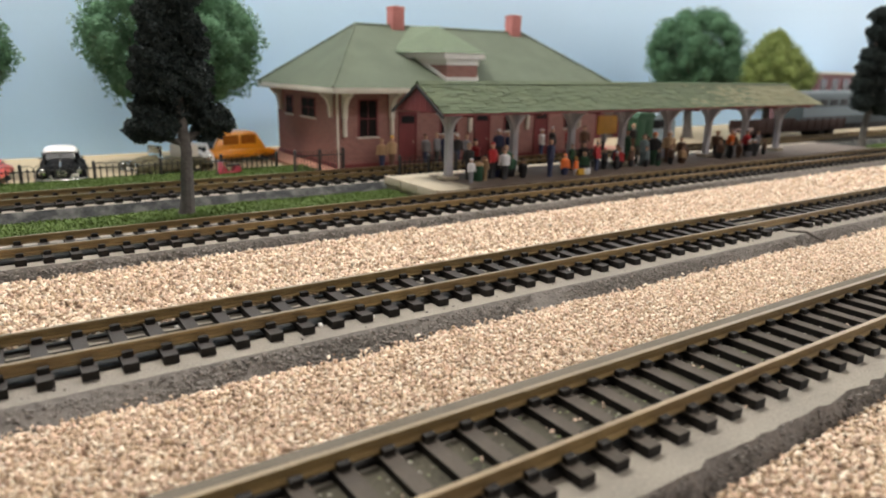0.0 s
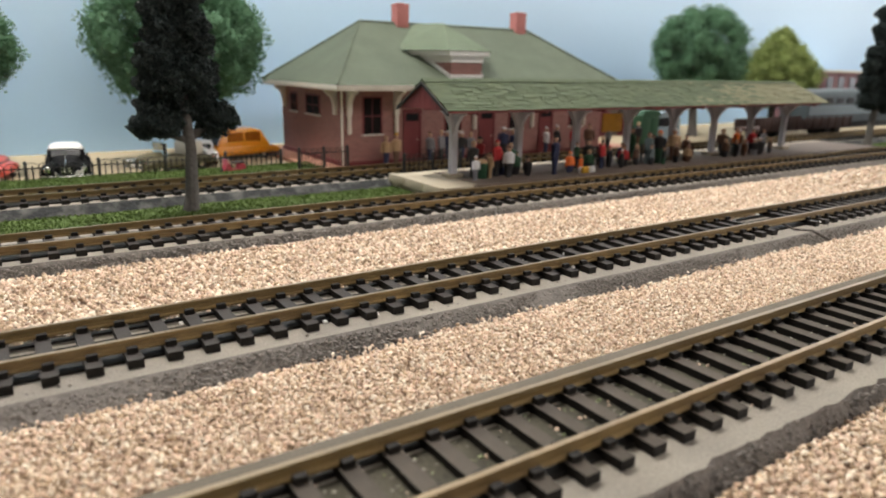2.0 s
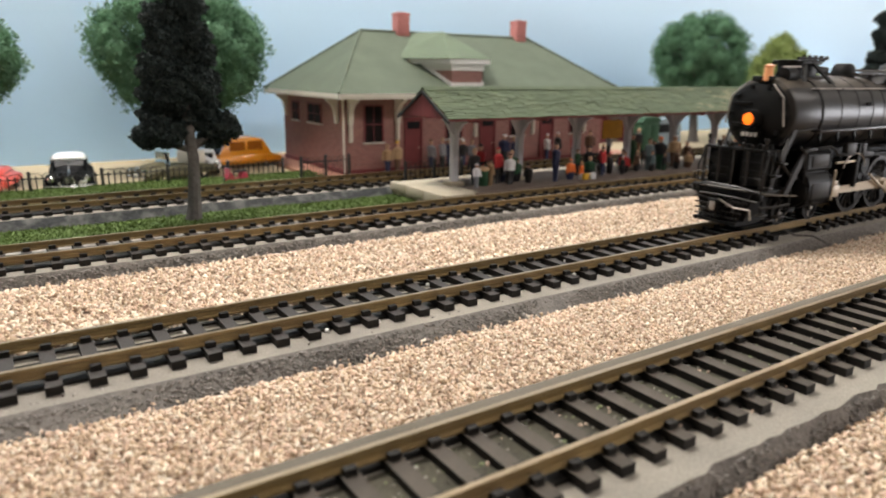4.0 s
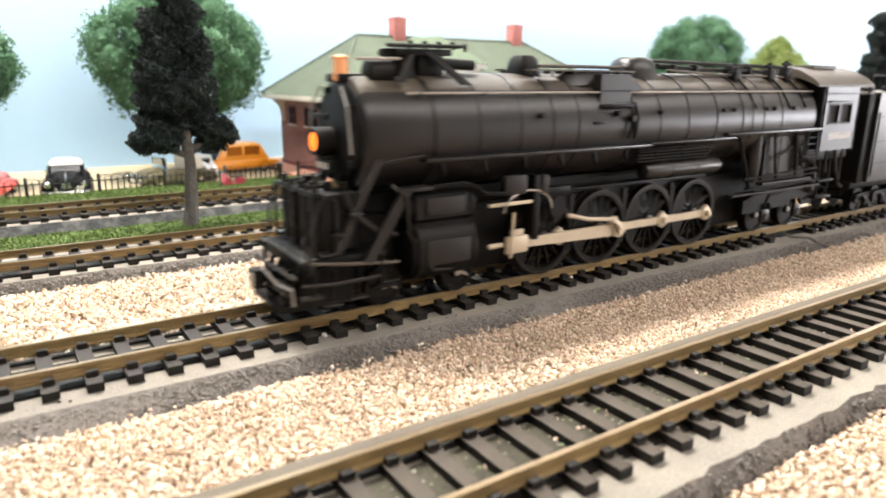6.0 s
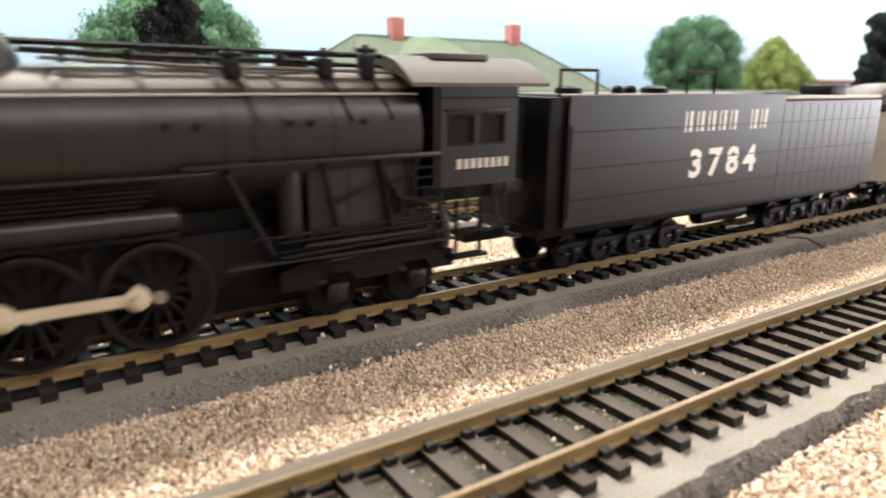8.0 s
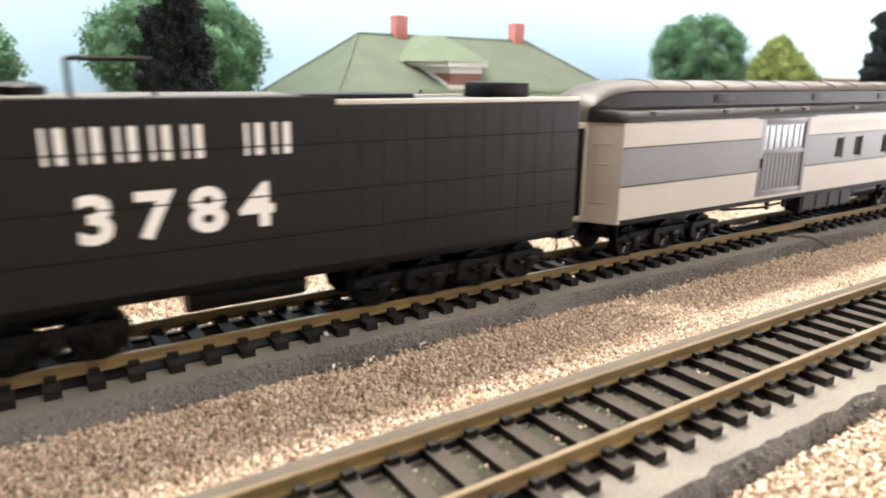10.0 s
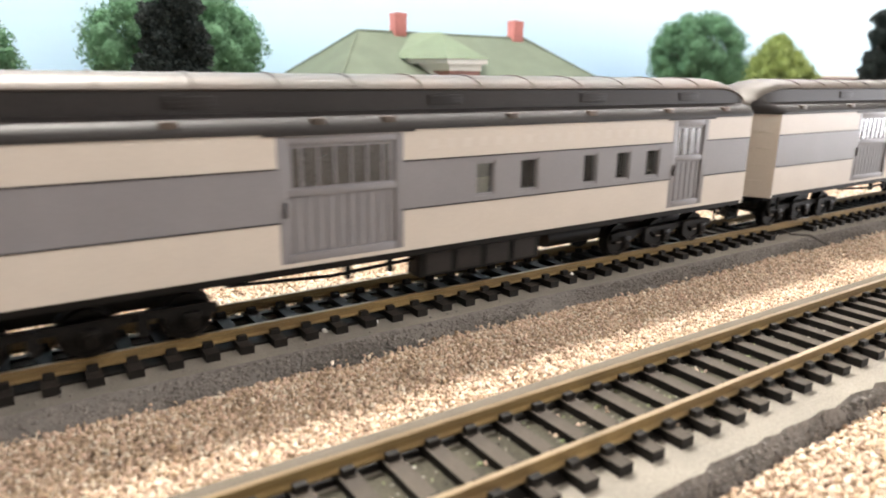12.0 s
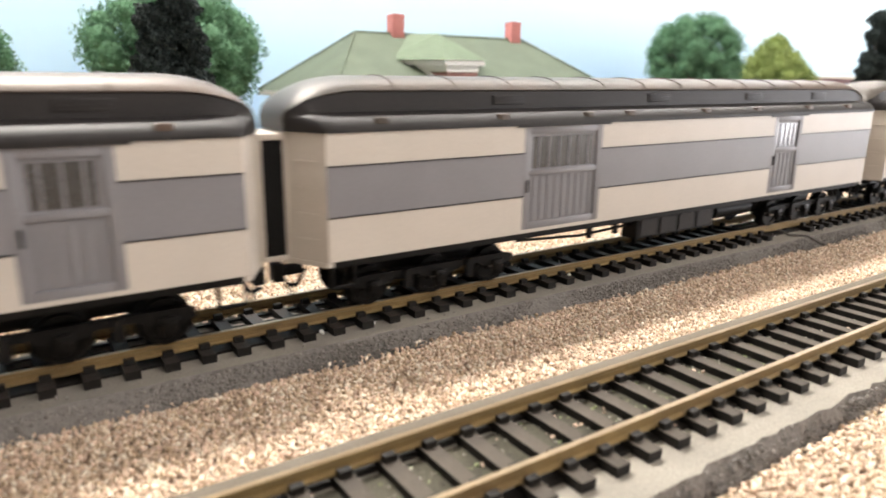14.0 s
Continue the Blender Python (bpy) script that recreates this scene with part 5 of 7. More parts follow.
# ---- trees ----
def tree(x, y, base, trunk_h, trunk_r, blobs, leaf_mat, leaf, count, seed, label, limb=0.5, loose=1.0):
    """Tapered trunk with limbs into clumps; each clump is a cloud of small leaves."""
    rng = np.random.default_rng(seed)
    t = thing("tree", label, "tree", (x, y, base))
    bm = B()
    n = 10
    secs = []
    for f in (0, 0.04, 0.15, 0.45, 0.75, 1.0):
        r = trunk_r * ((1.5 if f == 0 else 1.15 if f == 0.04 else 1.0) - 0.45 * f)
        ox, oy = trunk_r * 0.4 * math.sin(f * 5 + seed), trunk_r * 0.3 * math.cos(f * 4 + seed)
        secs.append([(ox + r * (1 + 0.12 * math.sin(3 * a + f * 6)) * math.cos(a), oy + r * math.sin(a), f * trunk_h) for a in [2 * math.pi * i / n for i in range(n)]])
    sweep(bm, secs)
    trunk = part("trunk", bm, M_BARK, t, "grey furrowed trunk")
    for bx, by, bz, br in blobs:
        start = Vector((0, 0, min(trunk_h * 0.98, max(trunk_h * limb, bz - br * 1.3))))
        end = Vector((bx, by, bz))
        mid = start.lerp(end, 0.5) + Vector((0, 0, -br * 0.15))
        bm = rod(B(), start, mid, trunk_r * 0.34, trunk_r * 0.22, n=6)
        rod(bm, mid, end, trunk_r * 0.22, trunk_r * 0.08, n=6)
        part("limb", bm, M_BARK, trunk)
    total = sum(b[3] ** 2 for b in blobs)
    vs = []
    for bx, by, bz, br in blobs:
        m = int(count * br ** 2 / total)
        d = rng.normal(size=(m, 3))
        d /= np.linalg.norm(d, axis=1)[:, None]
        ph = rng.uniform(0, 6.3, 3)
        lump = 1 + 0.13 * np.sin(5 * d[:, 0] + ph[0]) * np.sin(5 * d[:, 1] + ph[1]) + 0.13 * np.sin(6 * d[:, 2] + 4 * d[:, 0] + ph[2])
        rr = br * lump * (rng.uniform(0.25, 1.5, m) ** 0.6 if loose else rng.uniform(0.5, 1.0, m) ** 0.35)
        c = np.array([bx, by, bz]) + d * rr[:, None] * np.array([1, 1, 0.92])
        a = rng.normal(size=(m, 3))
        b = rng.normal(size=(m, 3))
        a /= np.linalg.norm(a, axis=1)[:, None]
        b -= (b * a).sum(1)[:, None] * a
        b /= np.linalg.norm(b, axis=1)[:, None]
        s = leaf * rng.uniform(0.6, 1.4, m)[:, None]
        bend = np.cross(a, b) * s * 0.35
        vs.append(np.stack([c - a * s, c + b * s * 0.55 + bend, c + a * s, c - b * s * 0.55 + bend], 1))
        m = int(m * 0.5)          # inner leaves close the heart of the clump
        d = rng.normal(size=(m, 3))
        d /= np.linalg.norm(d, axis=1)[:, None]
        c = np.array([bx, by, bz]) + d * br * 0.66
        a = np.cross(d, rng.normal(size=(m, 3)))
        a /= np.linalg.norm(a, axis=1)[:, None]
        b = np.cross(d, a)
        s = leaf * 2.6
        vs.append(np.stack([c - a * s, c + b * s, c + a * s, c - b * s], 1))
    v = np.concatenate(vs).reshape(-1, 3)
    crown = raw("crown", v, np.arange(len(v)).reshape(-1, 4), leaf_mat, t)
    return t


def clumps(seed, n, cx, cz, rx, rz, r, bias=0.0):
    """Clump centres that fill an egg-shaped crown."""
    rng = np.random.default_rng(seed)
    out = [(cx, 0, cz, min(rx, rz) * 0.72)]
    for i in range(n):
        f = (i + 0.5) / n
        zc = 1 - 2 * f
        a = i * 2.39996 + rng.uniform(-0.3, 0.3)
        q = math.sqrt(1 - zc * zc) * (1 - bias * zc)
        out.append((cx + rx * q * math.cos(a) * 0.78, rx * q * math.sin(a) * 0.78, cz + rz * zc * 0.78, r * rng.uniform(0.75, 1.2)))
    return out


tree(70.5, 157, GROUND, 66, 3.1, [(-16, 0, 41, 7), (-10, -5, 42, 7.5), (1, 4, 48, 8), (12, 2, 41, 8), (15, -2, 44, 7), (-13, 2, 48, 7.5), (-3, 5, 50, 8), (7, 3, 52, 8), (-12, 0, 59, 8), (-5, -4, 60, 8.5), (4, -3, 62, 8.5), (10, 2, 63, 6.5), (-11, -2, 69, 8), (1, 2, 71, 8), (8, 0, 75, 6.5), (-7, 0, 80, 8.5), (4, 0, 84, 8.5), (-8, 1, 90, 7.5), (3, 0, 95, 8), (-2, 0, 104, 7.5), (1, 0, 112, 6), (19.5, -2, 42, 4), (-20, 0, 40, 4)],
     M_LEAFDARK, 0.85, 40000, 31, "tall dark green maple with a bare grey trunk", limb=0.5, loose=0)
tree(109, 332, GROUND, 60, 4.5, clumps(32, 60, 0, 82, 60, 48, 11), M_LEAF, 1.0, 60000, 32, "round green tree behind the parking lot")
tree(-14, 322, GROUND, 60, 4.5, clumps(33, 34, 0, 78, 30, 34, 8), M_LEAF, 1.0, 30000, 33, "green tree at the end of the backdrop")
tree(626, 302, GROUND, 62, 5.0, clumps(34, 60, 0, 84, 52, 52, 9.5, bias=-0.12), M_LEAF, 1.1, 52000, 34, "rounded mid-green tree behind the canopy")
tree(776, 302, GROUND, 56, 4.5, clumps(35, 54, 0, 72, 44, 46, 9, bias=0.5) + [(0, 0, 104, 12), (0, 0, 113, 7)], M_LEAFLIGHT, 1.1, 42000, 35, "pointed yellow-green tree behind the canopy")
tree(699, 155, GROUND, 60, 3.6, [(-14, 0, 46, 10), (8, -6, 44, 12), (18, 4, 50, 10), (-8, 4, 62, 12), (10, 2, 66, 13), (-4, 0, 82, 13), (10, 0, 90, 12), (0, 0, 104, 11), (-18, 0, 88, 8), (-20, 0, 62, 8), (4, 0, 122, 10), (-14, 0, 108, 8), (-22, 0, 76, 8), (14, 0, 112, 10), (-12, 0, 122, 8)],
     M_LEAFDARK, 1.0, 30000, 36, "dark green maple beside the far end of the platform", limb=0.55, loose=0)


# ---- distance at the far end ----
shed = thing("brick_warehouse", "dull maroon brick warehouse against the backdrop", "building", (985, 330, GROUND))
part("wall", box(B(), -57, 110, -2, 60, 0, 70), mat("dull_maroon_brick", (0.20, 0.105, 0.115), 0.85, var=0.2, scale=80), shed)
part("roof", box(B(), -59, 113, -5, 63, 70, 73, 0.5), M_CREAM, shed)
part("string_course", box(B(), -58, 111, -2.8, -2, 42, 44), M_CREAM, shed)
for k in range(5):
    w = part("window", box(B(), -48 + k * 30, -32 + k * 30, -2.6, -1.9, 47, 64), M_DARKWIN, shed)
    part("window_sill", box(B(), -50 + k * 30, -30 + k * 30, -3.2, -2, 45.6, 47), M_CREAM, w)
wagon = thing("flat_wagon", "low dark red-brown open wagon behind the platform", "railway car", (690, 224, -5))
M_WAGON = mat("dark_red_brown_wagon", (0.050, 0.026, 0.022), 0.75, var=0.35, scale=90)
part("floor", box(B(), -86, 86, -13, 13, 8, 11, 0.4), M_WAGON, wagon)
for q in (-13.6, 12.6):
    part("side_board", box(B(), -86, 86, q, q + 1.0, 11, 19, 0.2), M_WAGON, wagon)
for k in range(12):
    part("side_stake", box(B(), -82 + k * 14.8, -80 + k * 14.8, -14.6, -13.6, 8, 20.5, 0.2), M_WAGON, wagon)
for px in (-66, -46, 46, 66):
    part("wheelset", lathe_y(B(), [(-9.6, 0.4), (-9.6, 5.4), (9.6, 5.4), (9.6, 0.4)], cx=px, cz=5.4, n=14), M_BLACK, wagon)
coach = thing("parked_coach", "blue-grey parked coach on the far siding", "railway car", (742, 246, -4))
part("body", sweep(B(), [[(x, y, z) for y, z in ((-16, 10), (-16.5, 34), (-14, 42), (-8, 46), (8, 46), (14, 42), (16.5, 34), (16, 10))] for x in (-20, 190)]), M_BLUEGREY, coach, smooth=40)
part("side_stripe", box(B(), -19, 189, -16.9, -16.2, 19, 29), M_PALEBLUE, coach)
part("underframe", box(B(), -18, 188, -13, 13, 3, 10, 0.5), M_BLACK, coach)
for k in range(9):
    part("window", box(B(), -10 + k * 22, 3 + k * 22, -17.2, -16.6, 31, 37), M_DARKWIN, coach)
freight = thing("freight_shed", "low weathered brown freight shed behind the platform", "building", (556, 350, GROUND))
part("wall", box(B(), -84, 84, -14, 40, 0, 36), mat("weathered_brown_boards", (0.17, 0.135, 0.11), 0.85, var=0.25, scale=60), freight)
part("roof", prism_x(B(), [(-22, 34), (13, 46), (46, 34), (46, 36), (13, 48.5), (-22, 36)], -88, 88), mat("dark_tar_roof", (0.06, 0.055, 0.05), 0.9), freight)
for k in range(5):
    part("door", box(B(), -72 + k * 32, -54 + k * 32, -14.6, -13.8, 0.5, 26), M_MAROON, freight)
van = thing("parked_van", "pale grey-blue parked van beyond the platform", "van", (520, 262, GROUND))
part("body", sweep(B(), [[(-20, y, 4), (-20, y, 16), (-15, y, 26), (-6, y, 31), (12, y, 31), (20, y, 24), (21, y, 4)] for y in (-10, 10)]), M_PALEBLUE, van, smooth=50)
for px in (-12, 12):
    part("wheel", lathe_y(B(), [(-10.6, 0.4), (-10.6, 4), (10.6, 4), (10.6, 0.4)], cx=px, cz=4, n=14), M_RUBBER, van)
part("windscreen", box(B(), -14, 14, -10.4, -9.8, 18, 26, 0.3), M_DARKWIN, van)

# feeder wire and rail joint on the train's track
wire = part("feeder_wire", bar(B(), [(270, -9.5, -2.6), (271, -14, -4.2), (276, -19, -4.2), (280, -24, -7.4), (281, -28, -8.6)], 0.5, n=6), M_WIRE)
tagged(wire, "thin dark feeder wire running down the roadbed", "wire")


# ---- the train; x runs back from the pilot, the train heads towards -x ----
moving = []       # (object, function of time giving its pose)
WHEEL_R, CRANK = 12.2, 4.7
CRANK_Y = -12.0


def ride(root, u):
    moving.append((root, lambda t: pose(train_x(t) + u * MM, 0, 0), 1.0))


def roll(ob, x, z, r):
    """A wheelset that turns as its vehicle runs; top towards -x."""
    w = SPEED / (r * MM)
    moving.append((ob, lambda t: pose(x * MM, 0, z * MM, 0, -math.degrees(w * (t - 6.5)), 0), min(0.5, radians(70) / w)))


def wheelset(parent, x, r, label=""):
    bm = rod(B(), (0, -9.5, 0), (0, 9.5, 0), 1.1, n=8)
    for s in (-1, 1):
        lathe_y(bm, [(s * 7.4, 0.5), (s * 7.4, r + 0.9), (s * 8.0, r + 0.8), (s * 8.1, r), (s * 10.2, r - 0.1), (s * 10.2, r - 1.2), (s * 9.7, r - 1.3), (s * 9.6, 1.8), (s * 10.3, 1.6), (s * 10.3, 0.3)], n=20)
    ob = part("wheelset", bm, M_WHEEL, parent, label, (x, 0, r))
    part("wheel_hub", rod(B(), (0, -10.9, 0), (0, -10.2, 0), 1.0, n=10), M_STEEL, ob)
    part("wheel_spoke_mark", box(B(), -0.4, 0.4, -10.0, -9.6, 1.9, r - 1.4), M_STEEL, ob)
    roll(ob, x, r, r)
    return ob


def truck(parent, x, axles, pitch, r, name="truck"):
    """A bogie: frames outside the wheels with journal boxes and springs."""
    t = part(name, box(B(), -pitch * (axles - 1) / 2 - 2, pitch * (axles - 1) / 2 + 2, -3, 3, r + 1, r + 4, 0.4), M_BLACK, parent, at=(x, 0, 0))
    half = pitch * (axles - 1) / 2
    for s in (-1, 1):
        bm = B()
        top, low = r + 3.6, r + 0.4
        pts = [(-half - 6, low + 0.6), (-half - 6, top - 0.6), (-half - 3, top), (half + 3, top), (half + 6, top - 0.6), (half + 6, low + 0.6), (half + 3, low)]
        for i in range(axles - 1, 0, -1):
            c = -half + pitch * (i - 0.5)
            pts += [(c + pitch * 0.28, low), (c + pitch * 0.18, low + 1.4), (c - pitch * 0.18, low + 1.4), (c - pitch * 0.28, low)]
        pts += [(-half - 3, low)]
        prism_y(bm, pts, s * 11.4, s * 13.0)
        part("side_frame", bm, M_BLACK, t, smooth=0)
        for i in range(axles):
            c = -half + pitch * i
            bm = box(B(), c - 1.7, c + 1.7, s * 13.0, s * 14.3, r - 2.2, r + 2.2, 0.4)
            rod(bm, (c, s * 14.2, r), (c, s * 14.7, r), 1.1, n=10)
            part("journal_box", bm, M_WHEEL, t)
            if i < axles - 1:
                bm = B()
                for k in range(5):
                    rod(bm, (c + pitch / 2, s * 13.0, low + k * 0.7 - 0.6), (c + pitch / 2, s * 14.2, low + k * 0.7 - 0.6), 1.3, n=8)
                part("leaf_spring", bm, M_BLACK, t)
    for i in range(axles):
        wheelset(parent, x - half + pitch * i, r)
    return t


def coupler(parent, x, d):
    bm = box(B(), min(x, x + d * 7), max(x, x + d * 7), -1.2, 1.2, 8.6, 11.2, 0.3)
    box(bm, x + d * 7 - 1.6, x + d * 7 + 1.6, -2.4, 1.6, 7.4, 12.4, 0.5)
    rod(bm, (x + d * 6, -2.2, 9), (x + d * 4.4, -4.2, 4.4), 0.35, n=6)
    part("coupler", bm, M_BLACK, parent)


def text_mesh(body, height, mats, parent, name, x, y, z, spread=1.0, width=0.95):
    """Raised lettering on the near side of a vehicle, reading along +x."""
    cu = bpy.data.curves.new(name, "FONT")
    cu.body, cu.size, cu.extrude, cu.space_character, cu.resolution_u, cu.offset = body, height * MM * 1.38, 0.00006, spread, 3, 0.00042
    tmp = new("lettering_source", cu)
    me = bpy.data.meshes.new_from_object(tmp.evaluated_get(bpy.context.evaluated_depsgraph_get()))
    bpy.data.objects.remove(tmp)
    me.materials.clear()
    me.materials.append(mats)
    me.transform(Matrix.Diagonal((width, 1, 1, 1)))
    me.transform(Matrix.Rotation(radians(90), 4, "X"))
    ob = new(name, me)
    ob.parent, ob.location = parent, (x * MM, y * MM, z * MM)
    return ob


# -- locomotive --
BOILER_Z, BOILER_R = 44.6, 15.6
loco = thing("steam_locomotive", "weathered black steam locomotive with bare steel rods", "locomotive")
ride(loco, 0)


def boiler_section(x, r, n=32):
    return [(x, r * math.sin(2 * math.pi * i / n), BOILER_Z + r * math.cos(2 * math.pi * i / n)) for i in range(n)]


n = 32
# top eighths of the boiler: dust plus overhead shading, as a lighter strip
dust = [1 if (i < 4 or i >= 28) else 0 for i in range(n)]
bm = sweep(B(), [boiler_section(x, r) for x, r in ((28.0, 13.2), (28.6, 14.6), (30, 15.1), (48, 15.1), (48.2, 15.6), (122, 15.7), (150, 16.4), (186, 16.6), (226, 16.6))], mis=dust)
boiler = part("boiler", bm, [M_LOCO, M_DUSTYLIT], loco, "black boiler with a dusty top coloured as lit from above")
for x, r in ((48, 15.3), (62, 15.6), (76, 15.6), (88, 15.65), (98, 15.65), (122, 15.75), (134, 16.0), (148, 16.4), (163, 16.5), (178, 16.6), (184, 16.6), (191, 16.6), (203, 16.6)):
    secs = [boiler_section(x + d, r + e, 40) for d, e in ((-0.7, -0.3), (-0.6, 0.2), (0.6, 0.2), (0.7, -0.3))]
    part("boiler_band", sweep(B(), secs), M_LOCO, boiler)
bm = lathe_x(B(), [(28.2, 12.6), (27.0, 12.4), (26.2, 10.5), (25.6, 6.0), (25.2, 2.0), (24.4, 1.6), (24.2, 0.2)], cz=BOILER_Z, n=32)
door = part("smokebox_door", bm, M_BLACK, loco)
for i in range(10):
    a = 2 * math.pi * i / 10
    part("door_dog", box(B(), 25.6, 28.0, 11.4 * math.cos(a) - 0.8, 11.4 * math.cos(a) + 0.8, BOILER_Z + 11.4 * math.sin(a) - 0.8, BOILER_Z + 11.4 * math.sin(a) + 0.8), M_BLACK, door)
for s in (-1, 1):
    part("door_hinge", box(B(), 24.8, 26.6, 2.0, 10.5, BOILER_Z + s * 4.2 - 0.7, BOILER_Z + s * 4.2 + 0.7, 0.2), M_BLACK, door)
# dark block added behind the slats in place of the shaded void
part("pilot_void_block", prism_y(B(), [(13.5, 12.6), (26, 12.6), (26, 3.0), (10.6, 2.4)], -9.6, 9.6), M_BLACK, loco)
# headlight on its bracket, glowing amber
bm = lathe_x(B(), [(27.5, 2.6), (27.5, 3.4), (20.6, 3.6), (20.2, 3.4), (20.2, 2.6), (21.6, 2.4), (22.0, 0.2)], cz=43.0, n=20)
head = part("headlight", bm, M_BLACK, loco)
part("lens", lathe_x(B(), [(21.4, 2.5), (20.4, 2.3), (20.0, 0.2)], cz=43.0, n=20), M_LAMPGLOW, head, "glowing amber headlight lens")
part("light_bracket", box(B(), 22, 28, -2.4, 2.4, 38.4, 39.6, 0.2), M_BLACK, head)
nb = part("number_plate", box(B(), 22.6, 23.2, -4.4, 4.4, 35.6, 38.2, 0.2), M_BLACK, loco)
for k in range(4):
    part("plate_mark", box(B(), 22.4, 22.6, -3.4 + k * 1.8, -2.2 + k * 1.8, 36.1, 37.7), M_LETTERDIM, nb)
# marker lamp in front of the stack
bm = lathe_z(B(), [(57.5, 1.4), (58.0, 2.0), (63.0, 1.7), (63.6, 2.2), (64.2, 0.6)], cx=27.5, cy=-2.0, n=10)
part("marker_lamp", bm, M_MARKER, loco, "amber marker lamp beside the smokestack")
part("bell_bracket", box(B(), 26, 33, -4, 4, 57.5, 59.6, 0.4), M_BLACK, loco)
bm = lathe_z(B(), [(58.5, 5.4), (62.0, 4.6), (64.2, 4.9), (66.0, 5.3), (66.2, 4.2), (63.0, 3.4)], cx=45.5, n=20)
part("smokestack", bm, M_BLACK, loco)
bm = box(B(), 42.5, 58, -6.5, 6.5, 64.4, 66.0, 0.4)
for k in range(5):
    rod(bm, (44 + k * 3, -6.8, 65.8), (44 + k * 3, 6.8, 65.8), 0.35, n=6)
box(bm, 48, 56, -5.6, 5.6, 59, 64.5, 0.8)
part("stack_casting", bm, M_BLACK, loco)
part("exhaust_pipe", rod(B(), (56, -3.2, 62.6), (67, -3.2, 62.2), 1.5, n=12), M_BLACK, loco)
bm = lathe_x(B(), [(33, 0.4), (33.4, 3.0), (40, 3.2), (41, 0.4)], cy=-4.5, cz=60.0, n=14)
part("feedwater_heater", bm, M_BLACK, loco)
part("stack_strut", strap(B(), (50, -5.6, 66), (60, -10.4, 57.0), 3.0, 1.0), M_BLACK, loco)
part("stack_strut", strap(B(), (46, -5.8, 65), (40, -10.0, 57.6), 2.0, 0.9), M_BLACK, loco)
part("stack_rim", bar(B(), [(38, -7.0, 66.6), (60, -7.0, 66.8), (63, -5.0, 67.6), (64.6, -3.0, 66.0)], 0.55), M_BLACK, loco)
part("stack_rim", bar(B(), [(30, -6.0, 63.2), (42, -6.4, 63.4)], 0.4), M_STEEL, loco)
for k in range(4):
    part("stack_bolt", rod(B(), (46 + k * 4.4, -4.8, 66.0), (46 + k * 4.4, -4.8, 68.0), 0.7, n=8), M_BLACK, loco)
part("exhaust_cap", rod(B(), (66.8, -3.2, 62.2), (67.4, -3.2, 62.2), 1.2, n=12), M_STEEL, loco)
for x, h in ((182, 64.6), (204, 65.4), (215, 66.4)):      # valves and boxes along the crown
    bm = box(B(), x - 1.8, x + 1.8, -9.6, -6.2, 57.0, h - 2.4, 0.4)
    rod(bm, (x, -7.8, h - 2.6), (x, -7.8, h), 0.8, n=8)
    rod(bm, (x - 2.6, -8.0, h - 1.2), (x + 2.6, -8.0, h - 1.2), 0.6, n=8)
    part("turret_valve", bm, M_BLACK, loco)
    part("valve_pipe", bar(B(), [(x, -9.4, 59.5), (x + 1, -13.2, 55.6), (x + 3, -16.2, 49.0)], 0.4), M_BLACK, loco)
for x in (150, 162, 182, 194):
    part("pipe_clamp", box(B(), x - 0.8, x + 0.8, -6.6, -3.6, 61.0, 64.0, 0.3), M_BLACK, loco)
part("lagging_pipe", bar(B(), [(146, -6.6, 62.0), (172, -7.4, 60.8), (205, -8.2, 60.4), (222, -8.4, 60.0)], 0.45), M_DUSTYLIT, loco)
part("lagging_pipe", bar(B(), [(140, -2.4, 65.0), (170, -2.6, 64.6), (222, -3.0, 64.0)], 0.7), M_BLACK, loco)
# domes and top gear
for x0, x1, zt, w, nm in ((84, 92, 65.4, 4.6, "relief_valve"), (95, 124, 61.6, 9.6, "sand_dome"), (129, 143, 66.0, 6.6, "steam_dome"), (170, 178, 63.6, 3.6, "whistle_box"), (196, 203, 64.2, 3.8, "turret")):
    bm = B()
    secs = []
    for f, k in ((0.0, 1.12), (0.55, 1.0), (0.86, 0.86), (1.0, 0.62)):
        c, hx, z = (x0 + x1) / 2, (x1 - x0) / 2 * k, 57.0 + (zt - 57.0) * f
        hy = w * k
        secs.append([(c + hx * math.copysign(abs(math.cos(a)) ** 0.6, math.cos(a)), hy * math.copysign(abs(math.sin(a)) ** 0.6, math.sin(a)), z) for a in [2 * math.pi * i / 20 for i in range(20)]])
    sweep(bm, secs)
    part(nm, bm, M_LOCO if "dome" in nm else M_BLACK, loco)
